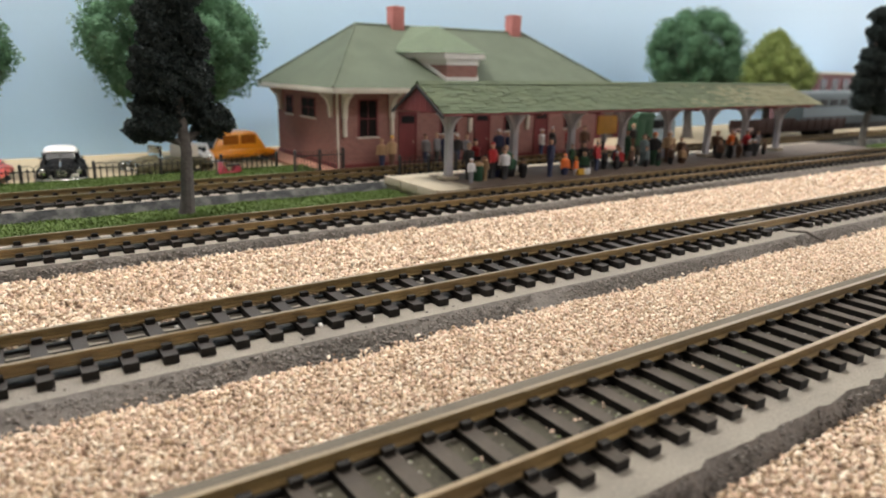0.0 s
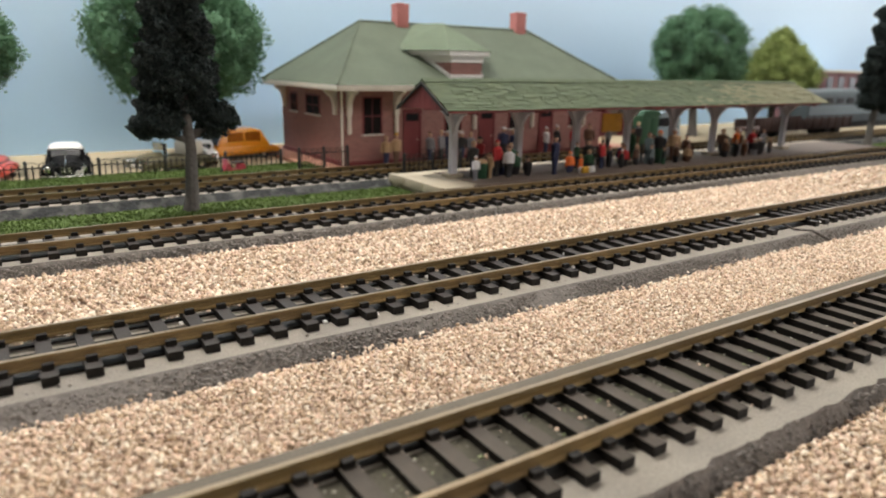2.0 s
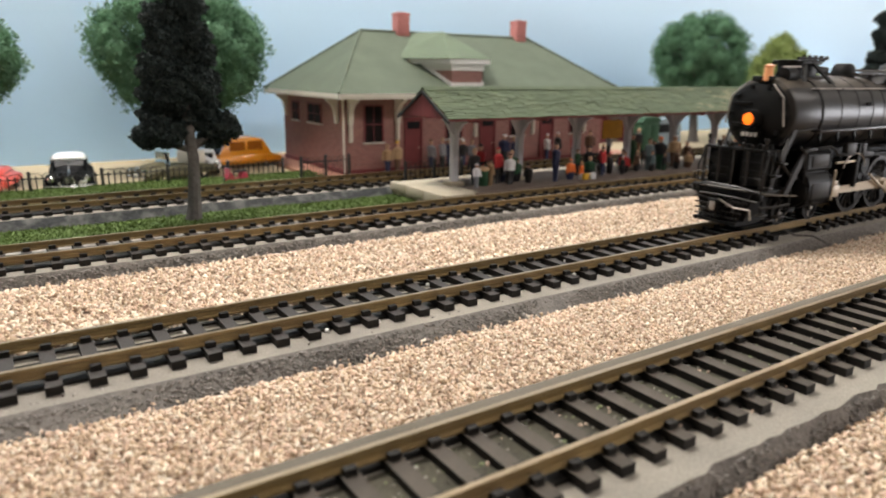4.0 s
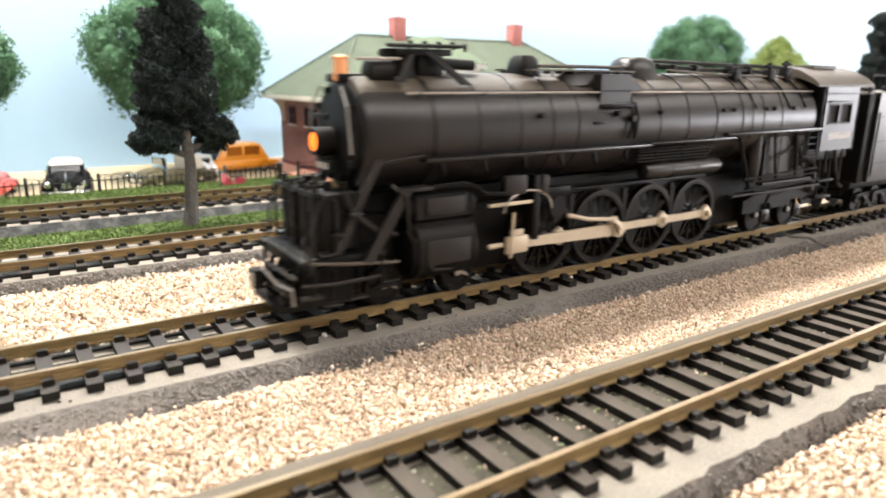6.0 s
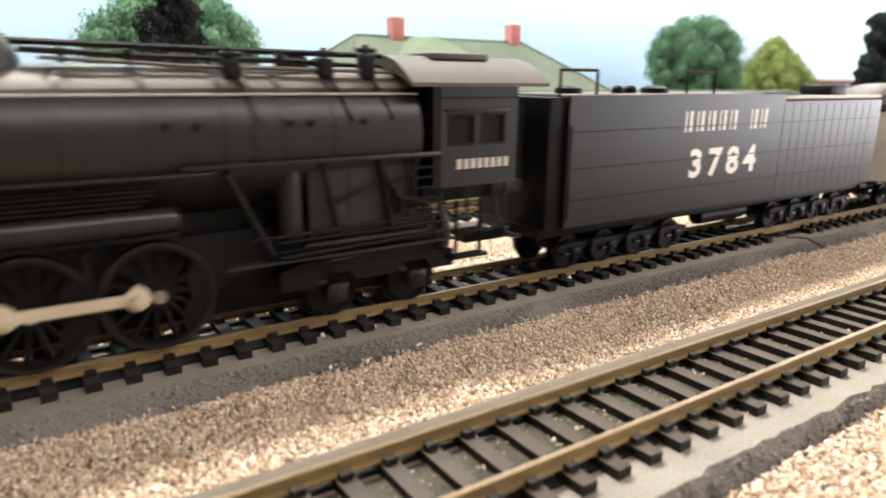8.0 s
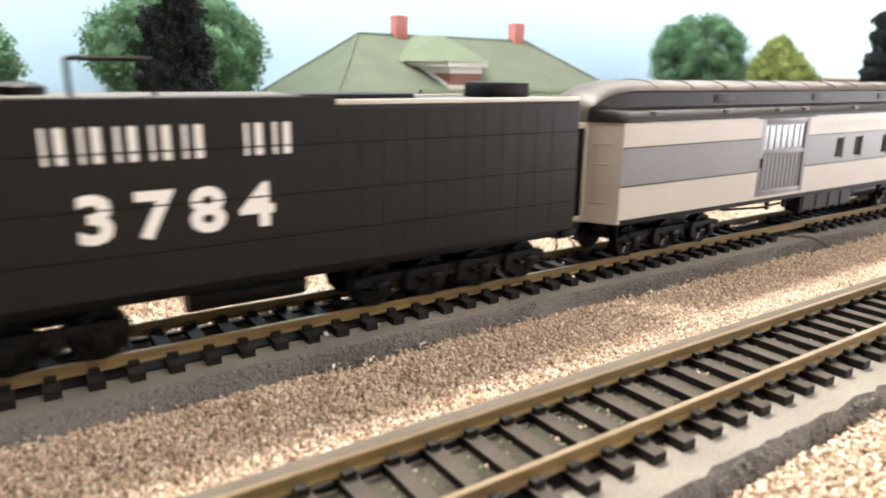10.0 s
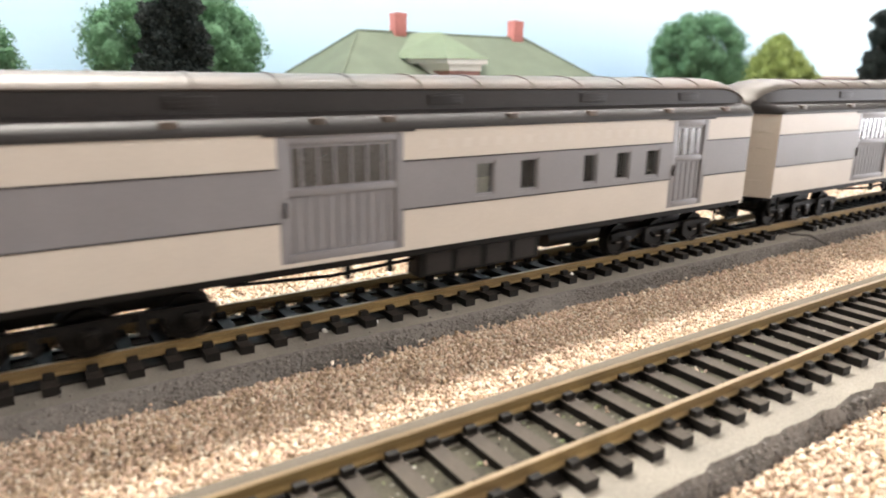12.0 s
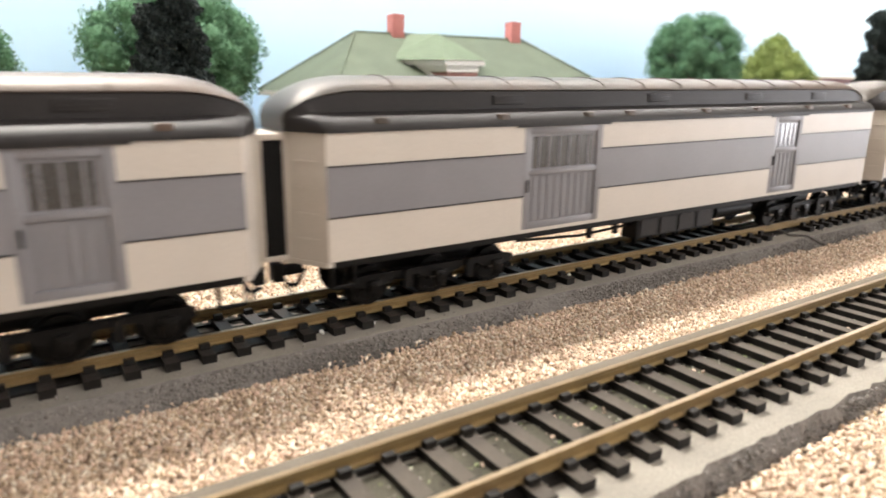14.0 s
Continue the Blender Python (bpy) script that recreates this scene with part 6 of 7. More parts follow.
for s in (-1, 1):     # sand box flank plates with a slatted walkway over the boiler shoulder
    bm = B()
    prism_y(bm, [(107, 60.2), (119, 60.4), (126, 55.8), (120.4, 55.2), (120.4, 51.6), (107, 51.6)], s * 10.4, s * 14.0)
    flank = part("sand_box_flank", bm, M_LOCO, loco, smooth=0)
    part("flank_lip", box(B(), 106.6, 120.8, min(s * 13.4, s * 15.6), max(s * 13.4, s * 15.6), 50.6, 51.5, 0.2), M_BLACK, flank)
    part("flank_seam", box(B(), 107.4, 120, min(s * 13.9, s * 14.2), max(s * 13.9, s * 14.2), 55.2, 55.6), M_BLACK, flank)
    part("sand_pipe", bar(B(), [(121, s * 15.2, 52.0), (122, s * 16.4, 47), (121, s * 16.3, 41)], 0.4), M_BLACK, loco)
    bm = box(B(), 84, 128, s * 7.2 - 1.2, s * 7.2 + 1.2, 61.0, 61.5)
    for k in range(9):
        box(bm, 86 + k * 5, 86.6 + k * 5, s * 7.2 - 1.4, s * 7.2 + 1.4, 60.2, 61.0)
    part("walkway", bm, M_DUSTYLIT, loco)
    bm = bar(B(), [(40, s * 13.0, 55.0), (226, s * 13.9, 55.0)], 0.32)
    rail_obj = part("handrail", bm, M_STEEL, loco)
    for k in range(10):
        part("stanchion", rod(B(), (44 + k * 20, s * 11.6, 54.2), (44 + k * 20, s * 13.4, 55.0), 0.35, n=6), M_BLACK, rail_obj)
    bm = bar(B(), [(143, s * 4.5, 63.6), (168, s * 5, 62.6), (196, s * 5.5, 62.4), (215, s * 4.5, 61.5)], 0.55)
    part("steam_pipe", bm, M_BLACK, loco)
    bm = bar(B(), [(92, s * 3, 62.6), (130, s * 3, 62.6)], 0.5)
    part("steam_pipe", bm, M_DUSTYLIT, loco)
    for x in (82, 113, 133, 166, 172, 192, 197, 210):
        part("washout_plug", rod(B(), (x, s * 14.6, 48.6), (x, s * 16.9, 49.0), 0.8, n=8), M_BLACK, loco)
    bm = bar(B(), [(119, s * 15.9, 47.0), (118.6, s * 16.6, 45.2), (117.8, s * 16.4, 41.0)], 0.5)
    rod(bm, (119, s * 15.6, 47.2), (119, s * 17.4, 47.2), 1.1, n=8)
    part("injector_valve", bm, M_BLACK, loco)
    part("builder_plate", box(B(), 103, 108, s * 15.5, s * 16.0, 45.6, 46.6, 0.2), M_BLACK, loco)
    # running board: long shelf that steps up at the firebox
    bm = box(B(), 43.5, 128, s * 11, s * 17.2, 38.0, 39.0, 0.2)
    box(bm, 128, 174, s * 11, s * 17.2, 38.6, 39.4, 0.2)
    box(bm, 168, 231, s * 15.6, s * 17.6, 39.8, 40.9, 0.2)
    board = part("running_board", bm, M_LOCO, loco)
    for k in range(9):
        x = 50 + k * 14
        part("board_bracket", prism_y(B(), [(x, 38.0), (x + 1.2, 38.0), (x + 1.2, 33.5), (x, 36)], s * 13, s * 14), M_BLACK, board)
    for k in range(5):      # cooling pipes under the board
        part("cooling_pipe", bar(B(), [(124, s * 15.6, 37.2 - k * 1.0), (164 - k, s * 15.6, 37.2 - k * 1.0)], 0.3), M_BLACK, loco)
    bm = lathe_x(B(), [(127.5, 0.4), (128, 2.3), (129.5, 2.7), (140, 2.7), (140.2, 2.9), (141.2, 2.9), (141.4, 2.7), (153, 2.7), (153.2, 2.9), (154.2, 2.9), (154.4, 2.7), (165.5, 2.7), (166.8, 2.3), (167.3, 0.4)], cy=s * 14.6, cz=29.8, n=18)
    part("air_reservoir", bm, M_LOCO, loco)
    # firebox flank with pipes
    bm = box(B(), 196, 225, min(s * 12.6, s * 15.2), max(s * 12.6, s * 15.2), 21.5, 40)
    plate = part("firebox_side", bm, M_GREYBLACK, loco, "grey-black firebox flank plate", smooth=0)
    for k in range(4):
        part("plate_rib", box(B(), 197.4 + k * 8.6, 198.0 + k * 8.6, min(s * 15.1, s * 15.4), max(s * 15.1, s * 15.4), 22, 39.6), M_GREYBLACK, plate, smooth=0)
    bm = lathe_z(B(), [(21.5, 2.4), (22.5, 2.8), (38.5, 2.8), (40.0, 2.4)], cx=192, cy=s * 12.8, n=16)
    part("firebox_column", bm, M_GREYBLACK, loco)
    bm = box(B(), 176, 236, min(s * 14.0, s * 16.8), max(s * 14.0, s * 16.8), 17.2, 17.9)
    box(bm, 194, 228, min(s * 14.0, s * 17.0), max(s * 14.0, s * 17.0), 20.4, 21.2)
    part("step_plate", bm, M_GREYBLACK, loco, smooth=0)
    for pts, r in (([(199, s * 16.4, 40), (203, s * 16.4, 22)], 0.6), ([(214, s * 16.4, 40), (217, s * 16.4, 22)], 0.75), ([(202, s * 16.0, 30), (214, s * 16.0, 34.0)], 0.4), ([(216, s * 16.2, 33), (224, s * 16.2, 36)], 0.4), ([(216, s * 16.2, 30.6), (223, s * 16.2, 25)], 0.5), ([(188, s * 17.0, 18.6), (234, s * 17.0, 20.0)], 0.5), ([(198, s * 16.2, 12), (200, s * 16.6, 16), (208, s * 16.6, 16.4)], 0.6),
                   ([(177, s * 16.4, 38.6), (186, s * 16.4, 20)], 0.8), ([(221, s * 16.6, 39.8), (222, s * 16.8, 33), (219, s * 16.8, 26)], 0.45),
                   ([(182, s * 16.6, 23.4), (232, s * 16.6, 24.6)], 0.45), ([(214, s * 16.2, 38), (219, s * 16.6, 30), (228, s * 16.6, 27.5)], 0.9)):
        part("firebox_pipe", bar(B(), pts, r), M_BLACK, loco)
    bm = box(B(), 186, 232, s * 14.6, s * 16.0, 19.0, 20.0, 0.2)
    bar(bm, [(188, s * 16.4, 22.0), (232, s * 16.4, 22.6)], 0.4)
    bar(bm, [(216, s * 15.0, 26.0), (232, s * 15.0, 28.0)], 0.8)
    part("ash_pan_rail", bm, M_BLACK, loco)
    # ladder at the cab front
    bm = B()
    for k in range(5):
        box(bm, 223.5, 230.5, s * 15.6, s * 16.6, 29.0 + k * 2.6, 29.5 + k * 2.6)
    bar(bm, [(223.5, s * 16.1, 28), (223.5, s * 16.1, 41)], 0.4)
    part("cab_ladder", bm, M_BLACK, loco)
    # cylinders, valve chest, guides
    jacket = [(6, 30.4), (13.8, 30.4), (15.4, 29.0), (15.6, 23.2), (14.4, 22.0), (14.4, 21.4), (16.2, 20.2), (17.2, 17.4), (17.3, 12.0), (16.2, 9.0), (13.6, 7.0), (6, 6.8)]
    bm = prism_x(B(), [(s * y, z) for y, z in jacket], 41.0, 59.4)
    for x in (41.4, 58.2):
        prism_x(bm, [(s * (y + 0.25 if y > 6 else y), z) for y, z in jacket], x, x + 0.8)
    cyl = part("cylinder", bm, M_BLACK, loco, "black cylinder block with lighter grey panels", smooth=40)
    part("chest_panel", box(B(), 44.4, 56.6, min(s * 15.5, s * 15.9), max(s * 15.5, s * 15.9), 24.0, 28.6, 0.15), M_GREYBLACK, cyl)
    part("jacket_panel", box(B(), 43.6, 57.4, min(s * 17.2, s * 17.6), max(s * 17.2, s * 17.6), 11.0, 17.6, 0.2), M_GREYBLACK, cyl)
    for px, d in ((41.0, -1), (59.4, 1)):
        bm = lathe_x(B(), [(px, 6.0), (px + d * 0.8, 5.8), (px + d * 1.4, 4.6), (px + d * 1.6, 0.4)], cy=s * 11.2, cz=13.6, n=22)
        lathe_x(bm, [(px, 3.3), (px + d * 1.4, 3.2), (px + d * 2.0, 2.0), (px + d * 2.1, 0.3)], cy=s * 11.6, cz=26.4, n=18)
        part("cylinder_cover", bm, M_BLACK, cyl)
    bm = bar(B(), [(46, s * 15.8, 31.6), (56, s * 15.8, 31.8), (60, s * 15.8, 30.6), (63, s * 15.8, 28.4), (70, s * 15.8, 27.8)], 0.6)
    part("steam_delivery_pipe", bm, M_BLACK, loco)
    part("lubricator_box", box(B(), 70, 78, min(s * 13.6, s * 16.0), max(s * 13.6, s * 16.0), 27.0, 32.6, 0.5), M_GREYBLACK, loco)
    part("lubricator_box", box(B(), 83.6, 86.4, min(s * 14.0, s * 16.0), max(s * 14.0, s * 16.0), 26.6, 32.0, 0.4), M_GREYBLACK, loco)
    part("link_hoop", bar(B(), [(70 + 9.0 * (1 - math.cos(math.pi * i / 8)) , s * 15.6, 22.0 + 6.0 * math.sin(math.pi * i / 8)) for i in range(9)], 0.35), M_STEEL, loco, "worn steel hoop over the crosshead")
    bm = box(B(), 65.4, 82, s * 14.0, s * 15.0, 23.9, 24.9, 0.2)
    part("crosshead_guide", bm, M_ROD, loco)
    part("guide_yoke", box(B(), 81, 83.4, s * 9, s * 15.6, 13, 32, 0.4), M_BLACK, loco)
    bm = lathe_y(B(), [(s * 12.6, 0.3), (s * 12.6, 3.4), (s * 14.2, 3.4), (s * 14.2, 0.3)], cx=92, cz=21.5, n=16)
    box(bm, 84, 96, s * 13, s * 15, 25.5, 28.0, 0.4)
    part("expansion_link", bm, M_BLACK, loco)
    part("frame_plate", box(B(), 26, 236, s * 5.2, s * 6.6, 4.5, 24.0, 0.3), M_BLACK, loco)
    bm = box(B(), 84, 168, s * 9.4, s * 10.4, 24.8, 26.0, 0.2)
    part("spring_rigging", bm, M_BLACK, loco)
    for k in range(3):
        x = 101 + 24.2 * k
        part("brake_hanger", prism_y(B(), [(x - 1, 24), (x + 1, 24), (x + 0.6, 6), (x - 0.6, 6)], s * 9.4, s * 10.6), M_BLACK, loco)
part("frame_stretcher", box(B(), 30, 232, -4.6, 4.6, 22, 29, 0.4), M_BLACK, loco)
# pilot, deck, front tanks and steps
bm = box(B(), 12, 33, -14.5, 14.5, 14.6, 16.4, 0.4)
deck = part("pilot_deck", bm, M_BLACK, loco)
bm = box(B(), 11.4, 13.4, -15.2, 15.2, 12.6, 15.6, 0.3)
beam = part("pilot_beam", bm, M_BLACK, deck)
part("beam_lip", bar(B(), [(36, -15.4, 13.0), (22, -15.4, 14.4), (12.6, -15.3, 15.7), (11.4, -13, 16.0), (11.0, 0, 16.0), (11.4, 13, 16.0), (12.6, 15.3, 15.7), (36, 15.4, 13.0)], 0.5), M_DUSTYLIT, beam, "dusty worn edge of the beam")
for s in (-1, 1):
    part("beam_brace", bar(B(), [(10.6, s * 12.6, 15.6), (9.4, s * 9.4, 9.0), (7.6, s * 7.6, 3.4)], 0.5), M_WHEEL, beam)
    part("grab_iron", bar(B(), [(12.0, s * 14.8, 15.8), (11.0, s * 14.8, 21.0), (12.6, s * 11.0, 21.4)], 0.3), M_TYRE, beam)
    part("cylinder_cock", bar(B(), [(44, s * 16.4, 12.4), (46, s * 16.8, 9.6), (52, s * 16.6, 9.0)], 0.45), M_TYRE, loco)
part("knuckle", box(B(), 2.2, 4.6, -2.2, 0.4, 8.0, 11.8, 0.5), M_STEEL, deck, "worn steel coupler knuckle")
for k in range(11):     # slats of the pilot
    y = -11 + k * 2.2
    part("pilot_slat", prism_x(B(), [(y - 0.45, 12.5), (y + 0.45, 12.5), (y * 0.8 + 0.45, 3.2), (y * 0.8 - 0.45, 3.2)], 6.6 + abs(k - 5) * 1.0, 7.6 + abs(k - 5) * 1.0), M_WHEEL, deck)
part("pilot_foot", prism_x(B(), [(-9.5, 2.6), (9.5, 2.6), (9.5, 4.0), (-9.5, 4.0)], 6, 14), M_BLACK, deck)
for s in (-1, 1):
    bm = bar(B(), [(31, s * 15.4, 16), (31, s * 15.4, 8), (36, s * 15.4, 8)], 0.6)
    part("pilot_step", box(bm, 28, 35, s * 14.2, s * 16.6, 7.0, 7.8, 0.2), M_BLACK, deck)
    part("cylinder_brace", strap(B(), (20, s * 12.6, 16), (33, s * 13.6, 42), 2.4, 1.2), M_GREYBLACK, loco)
    part("cylinder_brace", strap(B(), (27.5, s * 15.2, 14), (38.5, s * 15.2, 31), 3.2, 1.2), M_GREYBLACK, loco)
    part("brace_shelf", box(B(), 37, 46, min(s * 12, s * 16.2), max(s * 12, s * 16.2), 30.8, 31.8, 0.2), M_GREYBLACK, loco)
    bm = box(B(), 16, 27, s * 2.2, s * 12.5, 17.0, 31.5, 1.0)
    for k in range(4):
        box(bm, 15.6, 16.1, s * 2.8, s * 11.8, 19 + k * 3.2, 20.6 + k * 3.2, 0.1)
    pump = part("air_pump", bm, M_BLACK, loco)
    for k in range(3):
        part("pump_valve", rod(B(), (18 + k * 3, s * (4 + k * 2.6), 31), (18 + k * 3, s * (4 + k * 2.6), 33.6), 1.1, n=10), M_BLACK, pump)
    for pts, r in (([(22, s * 13.2, 32), (24, s * 14.0, 27), (30, s * 14.4, 22), (36, s * 14.6, 20)], 0.6), ([(20, s * 12.8, 30), (20, s * 13.4, 18)], 0.5), ([(27, s * 11, 33), (30, s * 13, 38), (44, s * 15, 39.5)], 0.55),
                   ([(13, s * 14.6, 17), (13, s * 14.6, 24), (16, s * 14.0, 31)], 0.4), ([(34, s * 15.2, 33), (38, s * 16, 30), (39, s * 16, 20), (44, s * 16, 12)], 0.5)):
        part("front_pipe", bar(B(), pts, r), M_LOCO, loco)
    part("flag_holder", lathe_z(B(), [(32, 0.4), (34.5, 0.5), (35.2, 0.9), (36.4, 0.8)], cx=15.5, cy=s * 12.5, n=8), M_LOCO, loco)
    part("brake_hose", bar(B(), [(10.8, s * 5.5, 11), (8.6, s * 6.2, 7), (9.4, s * 6.0, 4.2)], 0.55), M_LOCO, deck)
    part("front_handrail", bar(B(), [(25.6, s * 6, BOILER_Z + 12), (24.8, s * 11, BOILER_Z + 7), (24.8, s * 12.6, BOILER_Z - 4)], 0.35), M_STEEL, loco)
    for k in range(3):
        part("deck_step", box(B(), 14.5 + k * 4, 18 + k * 4, s * 12.4, s * 16.0, 17.0 + k * 4.6, 17.7 + k * 4.6, 0.15), M_LOCO, deck)
bm = box(B(), 14.5, 17, -13.5, 13.5, 31.0, 32.0, 0.2)
bar(bm, [(14.6, -13.4, 17), (14.6, -13.4, 31.5)], 0.45)
bar(bm, [(14.6, 13.4, 17), (14.6, 13.4, 31.5)], 0.45)
part("pump_shield", bm, M_BLACK, loco)
for y, z in ((-11.6, 33.0), (-7.0, 32.6), (-3.0, 33.2), (3.0, 32.8), (8.0, 33.4)):      # fittings on top of the pump shield
    bm = rod(B(), (15.4, y, 31.8), (15.4, y, z + 0.8), 0.7, n=8)
    rod(bm, (14.2, y - 1.2, z + 0.6), (16.6, y + 1.2, z + 0.6), 0.45, n=6)
    part("shield_fitting", bm, M_GREYBLACK, loco)
for k in range(5):
    y = -12.6 + k * 6.3
    part("shield_rib", box(B(), 13.9, 14.5, y - 0.4, y + 0.4, 17, 31.2), M_GREYBLACK, loco)
part("deck_rod", bar(B(), [(8.0, -16.2, 12.8), (6.6, -8, 13.6), (6.2, 0, 13.8), (6.6, 8, 13.6)], 0.5), M_GREYBLACK, deck)
part("deck_rod", bar(B(), [(30, -16.4, 10.4), (18, -16.6, 10.2), (10, -15.8, 10.6)], 0.5), M_GREYBLACK, deck)
for x, z in ((12.0, 7.2), (17.0, 4.6), (24.0, 5.4)):
    part("step_tread", box(B(), x - 2.4, x + 2.4, -17.2, -14.4, z, z + 0.7, 0.15), M_GREYBLACK, deck)
    part("step_hanger", rod(B(), (x, -15.4, z + 0.6), (x + 1.5, -15.0, 13), 0.4, n=6), M_BLACK, deck)
part("coupler_lever", bar(B(), [(5.2, -1.5, 12.4), (6.6, -7.5, 9.6), (8.0, -13.6, 9.4), (8.0, -14.2, 5.6)], 0.4), M_STEEL, deck)
part("uncoupling_bar", bar(B(), [(10.5, -15, 16), (9.6, -6, 17.4), (9.6, 6, 17.4), (10.5, 15, 16)], 0.45), M_LOCO, deck)
for k in range(4):
    part("pilot_crossbar", box(B(), 8.4 - k * 0.6, 9.2 - k * 0.6, -11.5 + k * 0.6, 11.5 - k * 0.6, 11.2 - k * 2.1, 11.8 - k * 2.1, 0.1), M_LOCO, deck)
coupler(loco, 11, -1)
# cab
cab = part("cab_roof", prism_x(B(), [(-18.2, 56.8), (-18.2, 57.7), (-15.5, 60.0), (-10, 62.9), (-4, 64.4), (4, 64.4), (10, 62.9), (15.5, 60.0), (18.2, 57.7), (18.2, 56.8), (12, 59.4), (0, 62.2), (-12, 59.4)], 222, 266), M_DUSTYLIT, loco, "dusty arched cab roof")
part("roof_hatch", box(B(), 234, 252, -8.5, 3.5, 63.6, 65.2, 0.3), M_DUSTYLIT, cab)
for s in (-1, 1):
    bm = B()
    y0, y1 = s * 16.6, s * 17.6
    for a in ((230.4, 255.6, 31.4, 41.9), (230.4, 255.6, 50.2, 57.6), (230.4, 233.0, 41.9, 50.2), (241.4, 243.0, 41.9, 50.2), (251.4, 255.6, 41.9, 50.2)):
        box(bm, a[0], a[1], min(y0, y1), max(y0, y1), a[2], a[3])
    side = part("cab_side", bm, M_TENDER, loco, smooth=0)
    part("window_visor", box(B(), 232.2, 252.2, min(s * 17.4, s * 18.8), max(s * 17.4, s * 18.8), 50.6, 51.2, 0.15), M_TENDER, side)
    part("roof_seam", box(B(), 230.6, 255.4, min(s * 17.5, s * 17.9), max(s * 17.5, s * 17.9), 53.8, 54.3), M_BLACK, side)
    for x0, x1 in ((233.0, 241.4), (243.0, 251.4)):
        bm = B()
        for a in ((x0, x1, 41.9, 42.6), (x0, x1, 49.5, 50.2), (x0, x0 + 0.6, 42.6, 49.5), (x1 - 0.6, x1, 42.6, 49.5)):
            box(bm, a[0], a[1], min(y0, y1) - 0.15, max(y0, y1) + 0.15, a[2], a[3])
        w = part("window_frame", bm, M_BLACK, side, smooth=0)
        part("pane", box(B(), x0 + 0.5, x1 - 0.5, s * 16.8 - 0.1, s * 16.8 + 0.1, 42.5, 49.6), M_STATIONWIN, side)
    for k in range(8):      # small initials below the window, as plain bars
        part("side_mark", box(B(), 236.0 + k * 2.2, 237.2 + k * 2.2, s * 17.6 - 0.05, s * 17.6 + 0.05, 35.9, 38.5), M_LETTERDIM, side)
    part("grab_iron", bar(B(), [(257, s * 17.2, 30), (257, s * 17.2, 52)], 0.4), M_BLACK, side)
part("cab_front", prism_x(B(), [(-17, 31.4), (-17, 56.6), (-10, 61.5), (10, 61.5), (17, 56.6), (17, 31.4)], 229.2, 230.3), M_LOCO, loco)
part("cab_floor", box(B(), 228, 262, -13.0, 13.0, 27, 31, 0.3), M_BLACK, loco)
for s in (-1, 1):
    bm = bar(B(), [(238, s * 14.5, 27), (238, s * 14.5, 12), (246, s * 14.5, 12), (246, s * 14.5, 27)], 0.6)
    box(bm, 236, 248, s * 13, s * 16, 11, 12, 0.2)
    box(bm, 236, 248, s * 13, s * 16, 18, 19, 0.2)
    part("cab_step", bm, M_BLACK, loco)
    part("injector", lathe_z(B(), [(14, 1.0), (15, 2.2), (22, 2.2), (23, 1.4), (26, 1.2)], cx=234, cy=s * 13.5, n=12), M_GREYBLACK, loco)
    for pts, r in (([(232, s * 15, 30), (233, s * 15.4, 20), (229, s * 15.4, 17)], 0.6), ([(241, s * 15, 31), (241, s * 15.6, 22)], 0.5), ([(250, s * 14, 31), (251, s * 15, 22), (256, s * 14, 16), (262, s * 13, 14)], 0.7), ([(254, s * 15, 31), (254, s * 15, 17)], 0.5)):
        part("cab_pipe", bar(B(), pts, r), M_GREYBLACK, loco)
part("drawbar", box(B(), 250, 285, -2, 2, 11, 14, 0.3), M_BLACK, loco)
# wheels of the leading and trailing trucks
lead_truck = part("leading_truck", box(B(), 30, 62, -4, 4, 6, 9, 0.4), M_BLACK, loco)
for x in (34.5, 58.0):
    wheelset(loco, x, 5.6)
for s in (-1, 1):
    part("side_frame", prism_y(B(), [(189, 9), (189, 14), (196, 16), (233, 16), (238, 13.5), (238, 9), (231, 9), (229, 12), (222, 12), (220, 9.5), (209, 9.5), (207, 12), (200, 12), (198, 9)], s * 11.6, s * 13.2), M_BLACK, loco)
for x in (203.0, 226.0):
    wheelset(loco, x, 7.0)
    for s in (-1, 1):
        bm = box(B(), x - 2.6, x + 2.6, s * 13.0, s * 14.6, 4.6, 9.6, 0.5)
        rod(bm, (x, s * 14.4, 7.0), (x, s * 15.0, 7.0), 1.5, n=12)
        part("journal_box", bm, M_LOCO, loco)
# drivers
DRIVERS = [90.0, 114.2, 138.4, 162.6]


spoke_mesh = None


